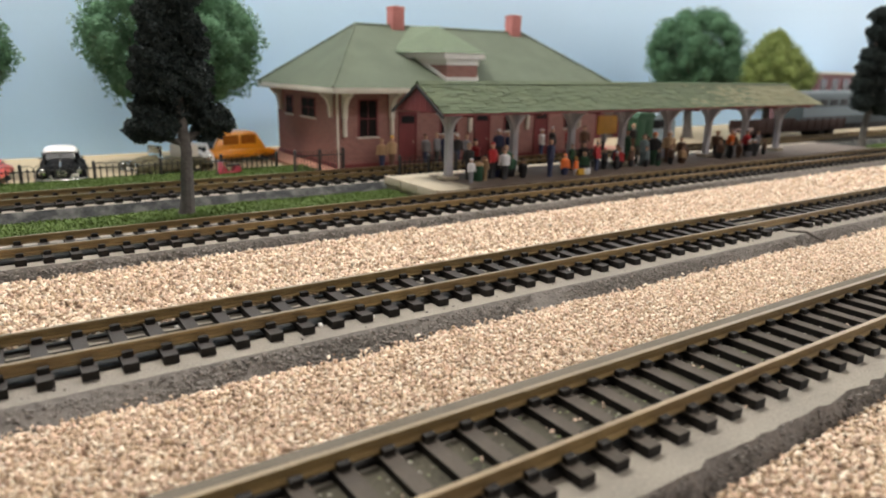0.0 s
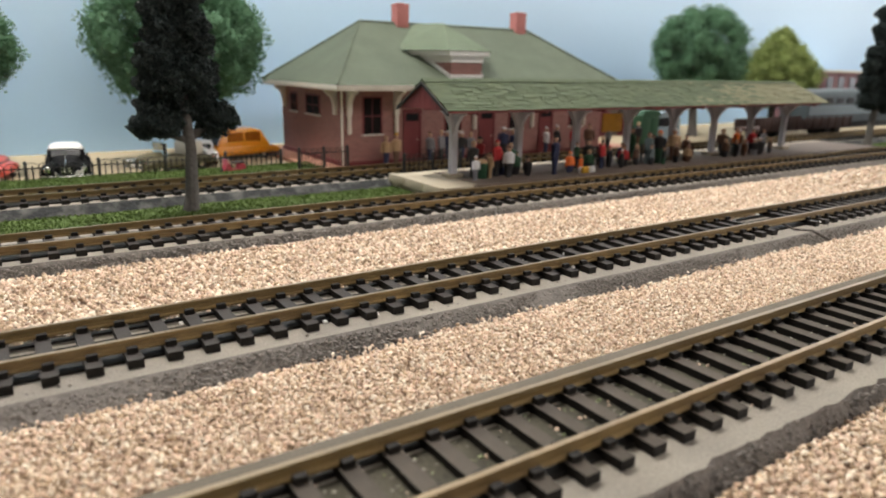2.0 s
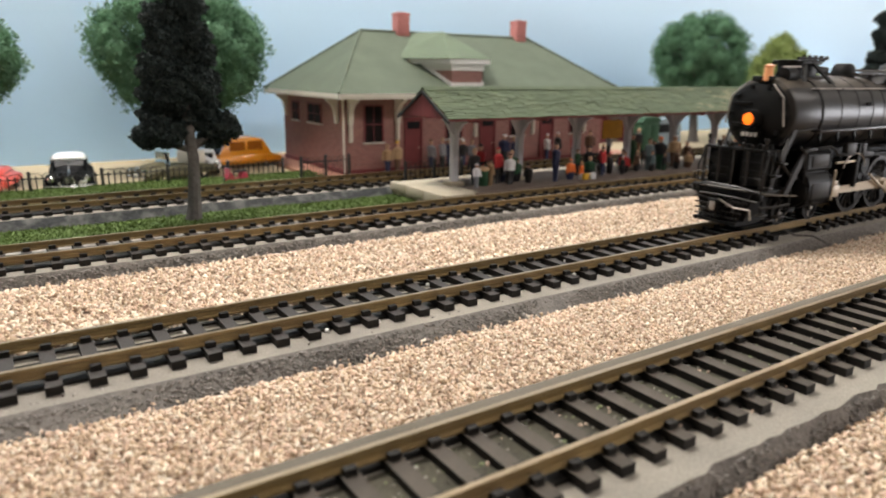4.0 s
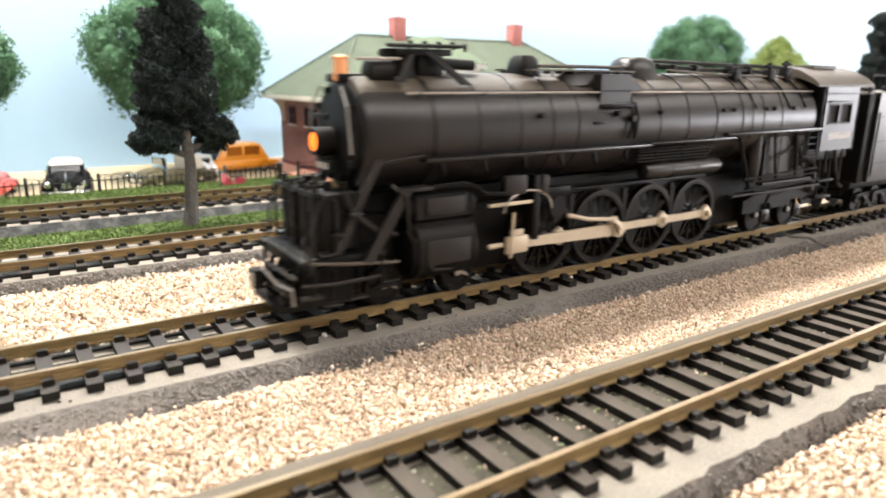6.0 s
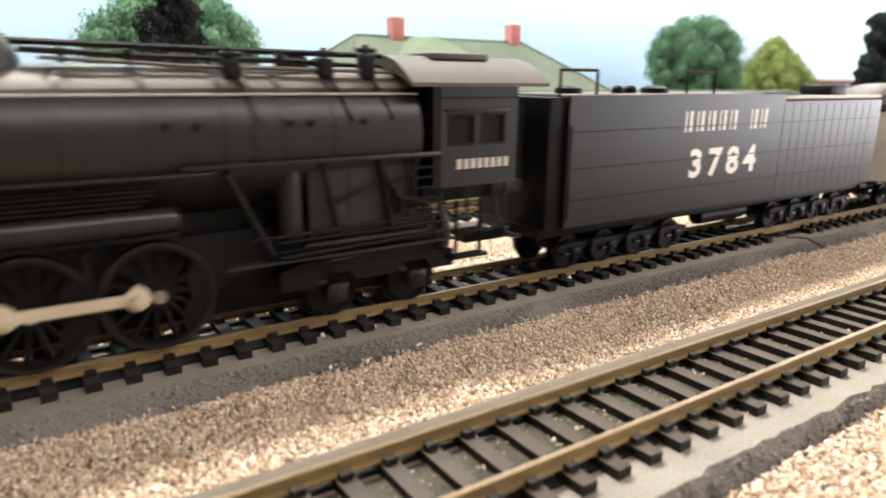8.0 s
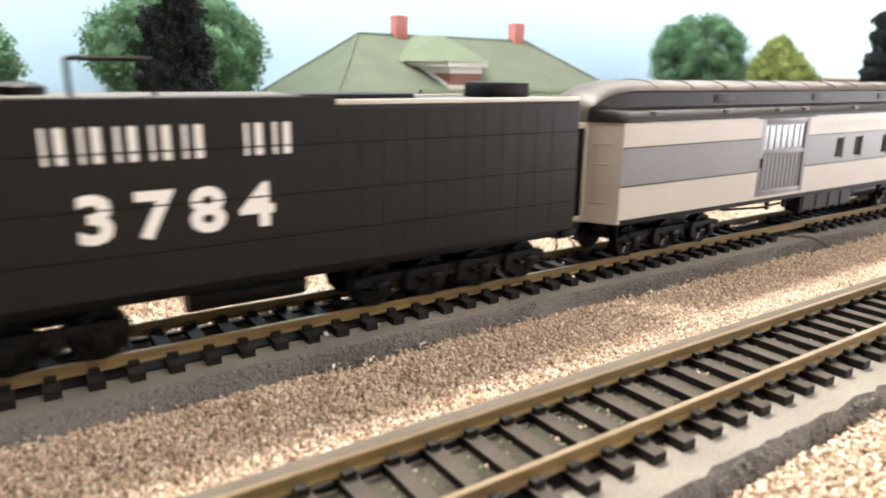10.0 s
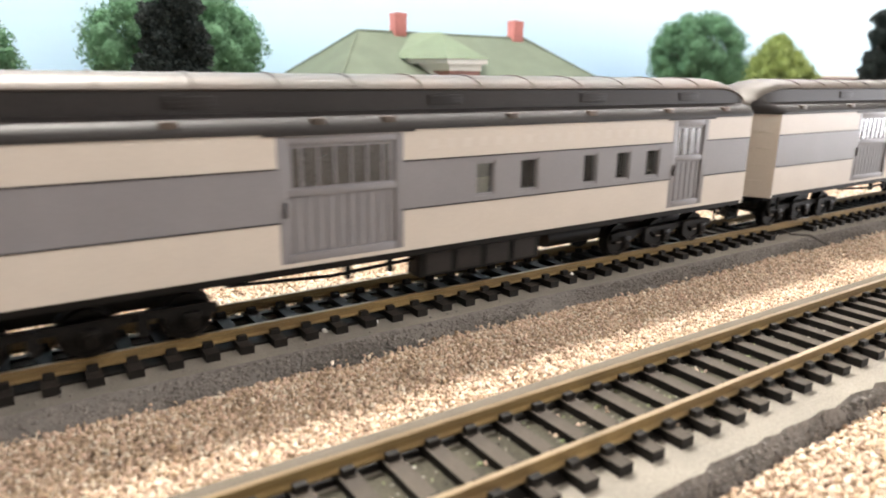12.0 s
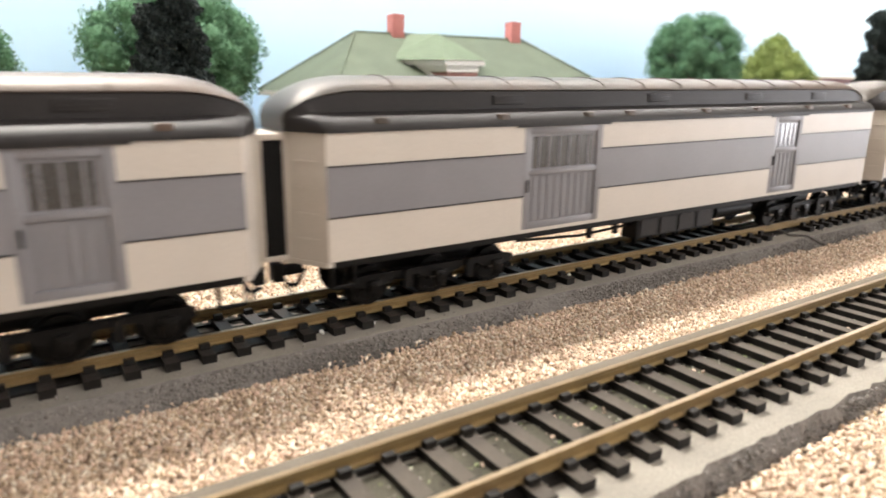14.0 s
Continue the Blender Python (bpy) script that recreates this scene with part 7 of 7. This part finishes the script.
def driver(x, main):
    """Driving wheelset: rims, hubs, spokes, counterweights, pins."""
    global spoke_mesh
    bm = rod(B(), (0, -9, 0), (0, 9, 0), 1.8, n=10)
    ob = part("driving_wheels", bm, M_BLACK, loco, "black spoked driving wheels with steel tyres", (x, 0, WHEEL_R))
    for s in (-1, 1):
        bm = ring_y(B(), [(s * 7.4, 10.2), (s * 7.4, WHEEL_R + 0.9), (s * 8.0, WHEEL_R + 0.8), (s * 8.1, WHEEL_R), (s * 10.4, WHEEL_R - 0.1), (s * 10.4, 10.4), (s * 9.8, 10.2)])
        part("rim", bm, M_WHEEL, ob)
        part("hub", lathe_y(B(), [(s * 7.8, 0.4), (s * 7.8, 2.9), (s * 10.6, 2.7), (s * 10.6, 0.4)], n=16), M_BLACK, ob)
        for k in range(14):
            if spoke_mesh is None:
                first = part("spoke", rod(B(), (2.4, 0, 0), (10.5, 0, 0), 0.85, 0.6, n=6, caps=False), M_WHEEL, ob)
                spoke_mesh = first.data
                bpy.data.objects.remove(first)
            sp = new("spoke", spoke_mesh)
            sp.parent, sp.location = ob, (0, s * 9.2 * MM, 0)
            sp.rotation_euler = (0, 2 * math.pi * (k + 0.5) / 14, 0)
        pts = [(-(r) * math.cos(b), -(r) * math.sin(b)) for r, bs in ((10.6, (-0.9, -0.45, 0, 0.45, 0.9)), (6.6, (0.7, 0, -0.7))) for b in bs]
        part("counterweight", prism_y(B(), pts, s * 8.4, s * 10.2), M_WHEEL, ob)
    for s in (-1, 1):
        bm = ring_y(B(), [(s * 10.35, 11.2), (s * 10.5, 11.3), (s * 10.5, WHEEL_R - 0.2), (s * 10.3, WHEEL_R - 0.1)])
        part("tyre", bm, M_TYRE, ob)
    part("crank_pin", rod(B(), (CRANK, -9.0, 0), (CRANK, -14.2, 0), 1.0, n=10), M_ROD, ob)
    part("crank_pin", rod(B(), (CRANK, 9.0, 0), (CRANK, 14.2, 0), 1.0, n=10), M_ROD, ob)
    part("axle_hub", rod(B(), (0, -10.5, 0), (0, -11.0, 0), 1.5, n=12), M_STEEL, ob)
    if main:
        bm = bar(B(), [(CRANK, -15.4, 0), (CRANK * 0.15, -15.4, 3.4)], 0.9, n=8)
        rod(bm, (CRANK, -14, 0), (CRANK, -16, 0), 1.5, n=12)
        part("eccentric_crank", bm, M_ROD, ob)
    return ob


def crank_angle(t):
    return radians(218) + SPEED / (WHEEL_R * MM) * 1.044 * (t - 6.5)


def wheel_turn(t):
    return math.degrees(crank_angle(t))


for i, x in enumerate(DRIVERS):
    ob = driver(x, i == 1)
    moving.append((ob, lambda t, x=x: pose(x * MM, 0, WHEEL_R * MM, 0, -wheel_turn(t), 0), 1 / 7.5))

# side rods: they keep level while the pins carry them round
for s in (-1, 1):
    bm = B()
    y0, y1 = s * 11.4, s * 12.6
    for a, b in zip(DRIVERS[:-1], DRIVERS[1:]):
        prism_y(bm, [(a + 1.5, 1.2), (b - 1.5, 1.2), (b - 1.5, -1.2), (a + 1.5, -1.2)], y0 + s * 0.15, y1 - s * 0.15)
    for a in DRIVERS:
        lathe_y(bm, [(y0, 0.4), (y0, 2.6), (y1, 2.6), (y1 + s * 0.15, 2.3), (y1 + s * 0.15, 0.4)], cx=a, n=18)
        rod(bm, (a, y1, 0), (a, y1 + s * 0.7, 0), 1.15, n=12)
        rod(bm, (a, s * 12, 2.0), (a, s * 12, 3.0), 0.8, n=8)
    side_rod = part("side_rod", bm, M_ROD, loco, "bare steel side rod")
    moving.append((side_rod, lambda t: pose(CRANK * MM * math.cos(crank_angle(t)), 0, (WHEEL_R + CRANK * math.sin(crank_angle(t))) * MM), 1 / 15))

MAIN_L = 43.0


def cross_x(t):
    px, pz = DRIVERS[1] + CRANK * math.cos(crank_angle(t)), CRANK * math.sin(crank_angle(t))
    return px - math.sqrt(MAIN_L ** 2 - pz ** 2)


for s in (-1, 1):
    bm = prism_y(B(), [(-MAIN_L + 1, 1.3), (-1, 2.1), (-1, -2.1), (-MAIN_L + 1, -1.3)], s * 13.2, s * 14.2)
    lathe_y(bm, [(s * 12.8, 0.4), (s * 12.8, 2.7), (s * 14.6, 2.7), (s * 14.6, 0.4)], cx=0, n=18)
    lathe_y(bm, [(s * 12.8, 0.4), (s * 12.8, 1.9), (s * 14.4, 1.9), (s * 14.4, 0.4)], cx=-MAIN_L, n=14)
    main_rod = part("main_rod", bm, M_ROD, loco, "bare steel main rod")
    moving.append((main_rod, lambda t: pose((DRIVERS[1] + CRANK * math.cos(crank_angle(t))) * MM, 0, (WHEEL_R + CRANK * math.sin(crank_angle(t))) * MM, 0,
                                            -math.degrees(math.asin(CRANK * math.sin(crank_angle(t)) / MAIN_L)), 0), 1 / 15))
    bm = box(B(), -4, 4, s * 13.6, s * 15.2, -2.6, 2.6, 0.5)
    box(bm, -2.2, 2.2, s * 13.8, s * 15.0, 2.6, 4.4, 0.3)
    rod(bm, (-9, s * 13, 0), (-4, s * 13, 0), 0.8, n=8)
    bar(bm, [(-2.6, s * 15.3, -3.6), (-2.0, s * 15.3, 9.6)], 0.55)
    crosshead = part("crosshead", bm, M_ROD, loco, "bare steel crosshead")
    moving.append((crosshead, lambda t: pose(cross_x(t) * MM, 0, WHEEL_R * MM), 1 / 15))


def ecc_pin(t):
    a = crank_angle(t)
    ex, ez = CRANK * 0.15, 3.4
    return (DRIVERS[1] + ex * math.cos(a) - ez * math.sin(a), WHEEL_R + ex * math.sin(a) + ez * math.cos(a))


bm = bar(B(), [(0, -15.4, 0), (-12, -15.4, 0.5), (-20, -15.0, 2.0)], 0.65, n=8)
rod(bm, (0, -14.8, 0), (0, -16.0, 0), 1.2, n=10)
ecc = part("eccentric_rod", bm, M_ROD, loco, "bare steel eccentric rod")
moving.append((ecc, lambda t: pose(ecc_pin(t)[0] * MM, 0, ecc_pin(t)[1] * MM, 0, math.degrees(math.atan2(17.0 - ecc_pin(t)[1], 22)) * 1.0, 0), 1 / 15))

# -- tender --
tender = thing("tender", "long satin black tender with white lettering", "tender")
ride(tender, 268)
L = 194.0
prof = [(-17.4, 15.5), (-17.5, 16.5), (-17.5, 51.5), (-16.6, 52.6), (-8, 53.2), (8, 53.2), (16.6, 52.6), (17.5, 51.5), (17.5, 16.5), (17.4, 15.5)]
part("tank", prism_x(B(), prof, 7, L), M_TENDER, tender, "satin black tender tank")
part("coal_bunker", prism_x(B(), [(-17.55, 50), (-17.55, 54.2), (-16.4, 54.2), (-16.2, 53), (16.2, 53), (16.4, 54.2), (17.55, 54.2), (17.55, 50)], 7.2, 118), M_TENDER, tender)
part("front_wall", box(B(), 0.5, 6.9, -16.2, 16.2, 15, 53.8, 0.4), M_BLACK, tender)
part("underframe", box(B(), 0, L + 1, -14, 14, 12.2, 15.6, 0.4), M_BLACK, tender)
for s in (-1, 1):
    for z in (23.5, 33.0, 43.8):
        part("seam", box(B(), 7.5, L - 0.5, s * 17.5 - 0.12, s * 17.5 + 0.12, z, z + 0.35), M_BLACK, tender)
    for k in range(12):
        part("rivet_strip", box(B(), 118 + k * 6, 118.5 + k * 6, s * 17.5 - 0.1, s * 17.5 + 0.1, 17, 51), M_TENDER, tender)
    part("top_rail", box(B(), 118, L, s * 16.4 - 0.5, s * 16.4 + 0.5, 52.4, 53.6, 0.2), M_CREAM, tender)
    part("grab_iron", bar(B(), [(7.4, s * 18.1, 18), (7.4, s * 18.1, 46)], 0.4), M_BLACK, tender)
    for k in range(8):
        if k == 5:
            continue
        for d, w in ((0.0, 0.8), (2.3, 1.5)):
            part("name_block", box(B(), 59.7 + k * 6.2 + d, 59.7 + w + k * 6.2 + d, s * 17.5 - 0.06, s * 17.5 + 0.06, 42.2, 49.0), M_LETTER, tender)
text_mesh("3784", 9.4, M_LETTER, tender, "road_number", 63.6, -17.55, 27.0, spread=1.45, width=1.12)
bm = box(B(), 10, 112, -13, 13, 53.0, 54.6, 1.0)
part("tank_cover", bm, M_DUSTYLIT, tender)
for x, r in ((18, 4.2), (40, 2.0), (46, 2.0), (58, 4.6)):
    part("hatch", lathe_z(B(), [(54, r), (56.2, r), (57.0, r * 0.6)], cx=x, cy=-5, n=14), M_BLACK, tender)
for x in (8, 66):
    part("rail_hoop", bar(B(), [(x, -12, 53.6), (x, -12, 61.5), (x + 15, -12, 61.5), (x + 15, -12, 53.6)], 0.5), M_BLACK, tender)
part("rear_step", box(B(), L - 2, L + 4, -15, 15, 12, 14, 0.3), M_BLACK, tender)
part("top_box", box(B(), L - 24, L - 10, -7, 7, 52.5, 57.5, 1.0), M_BLACK, tender)
part("water_hatch", box(B(), L - 80, L - 50, -9, 9, 52.5, 54.6, 0.6), M_BLACK, tender)
truck(tender, 41, 4, 16.6, 5.6)
truck(tender, 156, 4, 16.6, 5.6)
part("brake_tank", rod(B(), (84, -8, 9.5), (112, -8, 9.5), 3.0, n=14), M_BLACK, tender)
coupler(tender, L + 2, 1)


# -- passenger cars --
def car_roof(parent, length):
    """Clerestory roof whose raised deck rounds down at both ends."""
    half = [(17.9, 45.6), (18.0, 46.4), (17.2, 47.6), (15.0, 48.9), (12.2, 49.6), (11.0, 49.9), (10.7, 54.6), (11.3, 55.0), (10.2, 56.2), (7.4, 57.5), (3.8, 58.2), (0.0, 58.4)]
    ring = [(-y, z) for y, z in half] + [(y, z) for y, z in reversed(half[:-1])]
    xs = [-6.4, -6.0, -5.0, -3.4, -1.6, 0.2, 3.0, 6.5, 10.0, 13.0]
    xs = xs + [length - x for x in reversed(xs)]
    secs = []
    for x in xs:
        d = min(x, length - x) + 6.4
        reach = 8.2 + max(0.0, d - 0.4) * 1.66      # the eave follows the slanted end walls
        f = min(1.0, d / 19.4)
        k = math.sqrt(1 - (1 - f) ** 2)
        g = 0.55 + 0.45 * k
        sec = []
        for y, z in ring:
            if z > 49.95:
                z = 48.4 + (z - 48.4) * k
                y = y * (0.78 + 0.22 * k)
            else:
                z = 45.6 + (z - 45.6) * (0.45 + 0.55 * min(1, k * 1.5))
                y = y * (0.97 + 0.03 * min(1, k * 1.6))
            sec.append((x, max(-reach, min(reach, y)), z))
        secs.append(sec)
    m = len(half)
    half_m = [1, 1, 1, 1, 1, 1, 0, 0, 0, 0, 0]
    mis = half_m + half_m[::-1] + [1]
    bm = sweep(B(), secs, mis=mis)
    roof = part("roof", bm, [M_CARROOF, M_CARROOFDARK], parent, "weathered brown clerestory roof with dark sides", smooth=50)
    k = 0
    while 22 + k * 18.6 < length - 20:      # seams over the raised deck
        x = 22 + k * 18.6
        secs = [[(x + a, y * (1 + e / 60), z + e) for y, z in [(-11.2, 54.9), (-10.2, 56.2), (-7.4, 57.5), (-3.8, 58.2), (0, 58.4), (3.8, 58.2), (7.4, 57.5), (10.2, 56.2), (11.2, 54.9)]] for a, e in ((-0.4, -0.1), (-0.35, 0.28), (0.35, 0.28), (0.4, -0.1))]
        part("roof_seam", sweep(B(), secs, closed=False, caps=False), M_CARROOF, roof)
        k += 1
    for s in (-1, 1):
        for x in (58, 122, 176, 222):
            if x < length - 20:
                bm = box(B(), x - 5.5, x + 5.5, s * 10.6 - 0.5, s * 10.6 + 0.5, 50.9, 53.6, 0.2)
                for q in range(3):
                    box(bm, x - 4.9, x + 4.9, s * 11.1 - 0.15, s * 11.1 + 0.15, 51.3 + q * 0.8, 51.65 + q * 0.8)
                part("roof_vent", bm, M_CARROOFDARK, roof)
        for x in (15, 52, 84, 102, 140, 170, 205, 235):
            if x < length - 6:
                part("eave_lamp", box(B(), x - 1.8, x + 1.8, s * 16.4 - 1.0, s * 16.4 + 1.0, 47.2, 48.9, 0.4), M_CARROOF, roof)
    return roof


def car_door(parent, x0, x1, s, bars):
    """A recessed baggage door: frame, ribbed lower panel, barred window, handle."""
    y = s * 16.9
    bm = box(B(), x0, x1, min(y, y - s), max(y, y - s), 16.2, 45.0)
    d = part("baggage_door", bm, M_CARGREY, parent, "grey door with a barred window", smooth=0)
    bm = B()
    for a in ((x0 - 0.6, x0 + 2.2, 16.0, 45.4), (x1 - 2.2, x1 + 0.6, 16.0, 45.4), (x0 + 2.2, x1 - 2.2, 43.2, 45.4), (x0 + 2.2, x1 - 2.2, 31.6, 33.2), (x0 + 2.2, x1 - 2.2, 16.0, 18.2)):
        box(bm, a[0], a[1], min(y, y + s * 0.55), max(y, y + s * 0.55), a[2], a[3], 0.12)
    part("door_frame", bm, M_CARGREY, d)
    w0, w1 = x0 + 3.6, x1 - 3.6
    part("window_recess", box(B(), w0, w1, y - 0.05 if s < 0 else y, y if s < 0 else y + 0.05, 33.6, 42.4), M_DOORGLASS, d)
    for k in range(bars):
        x = w0 + (w1 - w0) * (k + 0.5) / bars
        part("window_bar", box(B(), x - 0.28, x + 0.28, min(y, y + s * 0.3), max(y, y + s * 0.3), 33.6, 42.4), M_CARGREY, d)
    ribs = max(3, int((x1 - x0 - 5) / 2.6))
    for k in range(ribs):
        x = x0 + 2.6 + (x1 - x0 - 5.2) * (k + 0.5) / ribs
        part("door_rib", box(B(), x - 0.25, x + 0.25, min(y, y + s * 0.28), max(y, y + s * 0.28), 18.4, 31.4), M_CARGREY, d)
    part("door_handle", bar(B(), [(x0 + 1.4, y + s * 0.9, 27), (x0 + 1.4, y + s * 0.9, 30.5)], 0.3), M_BLACK, d)
    part("door_track", box(B(), x0 - 3, x1 + 3, min(y + s * 0.4, y + s * 1.0), max(y + s * 0.4, y + s * 1.0), 45.1, 45.7), M_CARROOFDARK, d)


def passenger_car(u, length, doors, windows, label, marks):
    car = thing("baggage_car", label, "railway car", group="cars of the train")
    ride(car, u)
    openings = [(a, b, 16.2, 45.0) for a, b, n in doors] + [(a, b, 27.2, 36.6) for a, b in windows]
    xs = sorted({0.0, length} | {v for o in openings for v in o[:2]})
    zs = [15.2, 16.2, 25.9, 27.2, 36.6, 38.0, 45.0, 46.2]
    tone = [0, 0, 1, 1, 1, 0, 0]
    for s in (-1, 1):
        bm = B()
        for i in range(len(xs) - 1):
            for j in range(len(zs) - 1):
                cx, cz = (xs[i] + xs[i + 1]) / 2, (zs[j] + zs[j + 1]) / 2
                if any(o[0] < cx < o[1] and o[2] < cz < o[3] for o in openings):
                    continue
                box(bm, xs[i], xs[i + 1], min(s * 16.6, s * 17.5), max(s * 16.6, s * 17.5), zs[j], zs[j + 1], mi=tone[j])
        side = part("car_side", bm, [M_CARCREAM, M_CARGREY], car, "cream and grey banded car side", smooth=0)
        for z in (25.75, 37.85):
            for a, b in zip([0.0] + [d[1] for d in doors], [d[0] for d in doors] + [length]):
                part("band_moulding", box(B(), a, b, min(s * 17.4, s * 17.75), max(s * 17.4, s * 17.75), z, z + 0.3), M_CARROOFDARK, side)
        for a, b, nbar in doors:
            car_door(car, a, b, s, nbar)
        for a, b in windows:
            bm = B()
            for q in ((a, b, 27.2, 28.0), (a, b, 35.9, 36.6), (a, a + 0.6, 28.0, 35.9), (b - 0.6, b, 28.0, 35.9)):
                box(bm, q[0], q[1], min(s * 16.5, s * 17.2), max(s * 16.5, s * 17.2), q[2], q[3])
            w = part("window_frame", bm, M_CARGREY, side, smooth=0)
            pane = part("pane", box(B(), a + 0.4, b - 0.4, s * 16.6 - 0.15, s * 16.6 + 0.15, 27.8, 36.0), M_PANE, side)
            pane.visible_shadow = False
        for x0, x1, z0, z1, m in marks:
            k = 0
            while x0 + k * 5.2 < x1:
                part("side_mark", box(B(), x0 + k * 5.2, x0 + k * 5.2 + 2.6, s * 17.5 - 0.04, s * 17.5 + 0.04, z0, z1), m, side)
                k += 1
        part("sill", box(B(), 0.4, length - 0.4, min(s * 15.4, s * 17.2), max(s * 15.4, s * 17.2), 13.8, 15.2), M_BLACK, car)
    part("car_floor", box(B(), 1, length - 1, -16.4, 16.4, 13.2, 15.4), M_BLACK, car)
    part("centre_sill", prism_y(B(), [(48, 13.4), (length - 48, 13.4), (length - 66, 9.0), (66, 9.0)], -3, 3), M_BLACK, car)
    for x, d in ((0.0, -1), (length, 1)):
        for s in (-1, 1):       # end walls slant in from the corners to the vestibule door
            plan = [(0.0, 17.45), (5.6, 7.6), (4.6, 7.2), (-1.0, 16.5)]
            bm = sweep(B(), [[(x + d * px, s * py, z) for px, py in plan] for z in (15.0, 45.9)])
            end = part("car_end", bm, M_CARCREAM, car, "cream slanted end wall", smooth=0)
            for k in range(4):
                z = 20.4 + k * 6.2
                part("ladder_rung", bar(B(), [(x + d * 1.5, s * 14.95, z), (x + d * 4.5, s * 9.65, z)], 0.2), M_CARCREAM, end)
            part("end_sill", sweep(B(), [[(x + d * px, s * py, z) for px, py in ((-1.2, 17.3), (0.3, 17.3), (6.2, 7.0), (4.4, 7.0))] for z in (13.9, 15.0)]), M_CARCREAM, end)
        bm = B()
        for a in ((-7.6, -6.3, 15.0, 45.4), (6.3, 7.6, 15.0, 45.4), (-6.3, 6.3, 43.2, 45.4)):
            box(bm, min(x + d * 4.8, x + d * 6.4), max(x + d * 4.8, x + d * 6.4), *a, 0.3)
        door = part("end_door_frame", bm, M_CARCREAM, car, "thin cream frame round the end door")
        part("end_door", box(B(), min(x + d * 4.6, x + d * 5.4), max(x + d * 4.6, x + d * 5.4), -6.3, 6.3, 15.0, 43.2), M_DARKDOOR, door, "black end door")
        if d < 0:       # black bellows with a cream face plate on the leading end
            bellows = part("diaphragm", box(B(), x - 11.6, x - 5.5, -6.9, 6.9, 15.4, 43.6, 0.3), M_DARKDOOR, car, "black bellows with a cream face plate")
            for k in range(5):
                part("bellows_fold", box(B(), x - 11.0 + k, x - 10.6 + k, -7.2, 7.2, 15.2, 43.9, 0.1), M_DARKDOOR, bellows)
            part("face_plate", box(B(), x - 12.4, x - 11.6, -7.5, 7.5, 14.8, 45.2, 0.3), M_CARCREAM, bellows)
            part("bellows_cover", box(B(), x - 11.6, x - 6.4, -7.5, 7.5, 43.6, 45.2, 0.3), M_CARCREAM, bellows)
            part("bellows_sill", box(B(), x - 11.6, x - 6.4, -7.5, 7.5, 14.6, 15.8, 0.2), M_CARCREAM, bellows)
        part("buffer_plate", box(B(), min(x + d * 4, x + d * 7), max(x + d * 4, x + d * 7), -6.4, 6.4, 13.4, 15.0, 0.3), M_CARCREAM, car)
        for s in (-1, 1):
            part("corner_step", bar(B(), [(x - d * 1.0, s * 16.6, 15), (x - d * 1.0, s * 16.6, 8.5), (x - d * 7, s * 16.6, 8.5), (x - d * 7, s * 16.6, 15)], 0.5), M_BLACK, car)
        coupler(car, x, d)
        part("air_hose", bar(B(), [(x + d * 1, -5, 11), (x + d * 4, -5.6, 7), (x + d * 6.5, -5, 8)], 0.5), M_BLACK, car)
    car_roof(car, length)
    truck(car, 34, 3, 20, 5.4)
    truck(car, length - 37, 3, 20, 5.4)
    for s in (-1, 1):
        bm = box(B(), 112, 154, min(s * 8, s * 14.5), max(s * 8, s * 14.5), 6.0, 13.4, 0.5)
        battery = part("battery_box", bm, M_BLACK, car, smooth=0)
        for k in range(4):
            part("battery_lid", box(B(), 114 + k * 10, 122 + k * 10, s * 14.5 - 0.3, s * 14.5 + 0.3, 7, 12.6), M_GREYBLACK, battery, smooth=0)
        part("underfloor_pipe", bar(B(), [(62, s * 12, 11.6), (88, s * 12, 10.0), (112, s * 12, 11.0)], 0.5), M_BLACK, car)
        for x in (92, 104):
            part("queen_post", box(B(), x, x + 1.4, s * 11, s * 12.4, 8.6, 13.4), M_BLACK, car)
    part("air_tank", rod(B(), (160, -9, 10), (182, -9, 10), 3.0, n=14), M_BLACK, car)
    return car


passenger_car(481.2, 250.0, [(73.6, 105.6, 6), (207.0, 225.4, 3)], [(127.6, 134), (142.8, 149.6), (167, 173), (181, 187.4), (194.6, 201.4)],
              "cream and grey baggage car with five side windows", [(113, 200, 40.6, 43.0, M_LETTERDIM)])
passenger_car(750.2, 256.0, [(59.2, 89.6, 6), (181.4, 200.6, 4)], [], "cream and grey baggage car with two barred doors", [])
passenger_car(1025.6, 250.0, [(73.6, 105.6, 6), (207.0, 225.4, 3)], [(127.6, 134), (142.8, 149.6), (167, 173), (181, 187.4), (194.6, 201.4)],
              "cream and grey baggage car at the tail", [])


# ---- motion of the train ----
def motions():
    for ob, where, step in moving:
        last = round(14.0 * FPS)
        stops = sorted(set(range(0, last, max(1, int(step * FPS + 1e-6)))) | {last})
        walk(ob, [(k / FPS, where(k / FPS)) for k in stops])


motions()
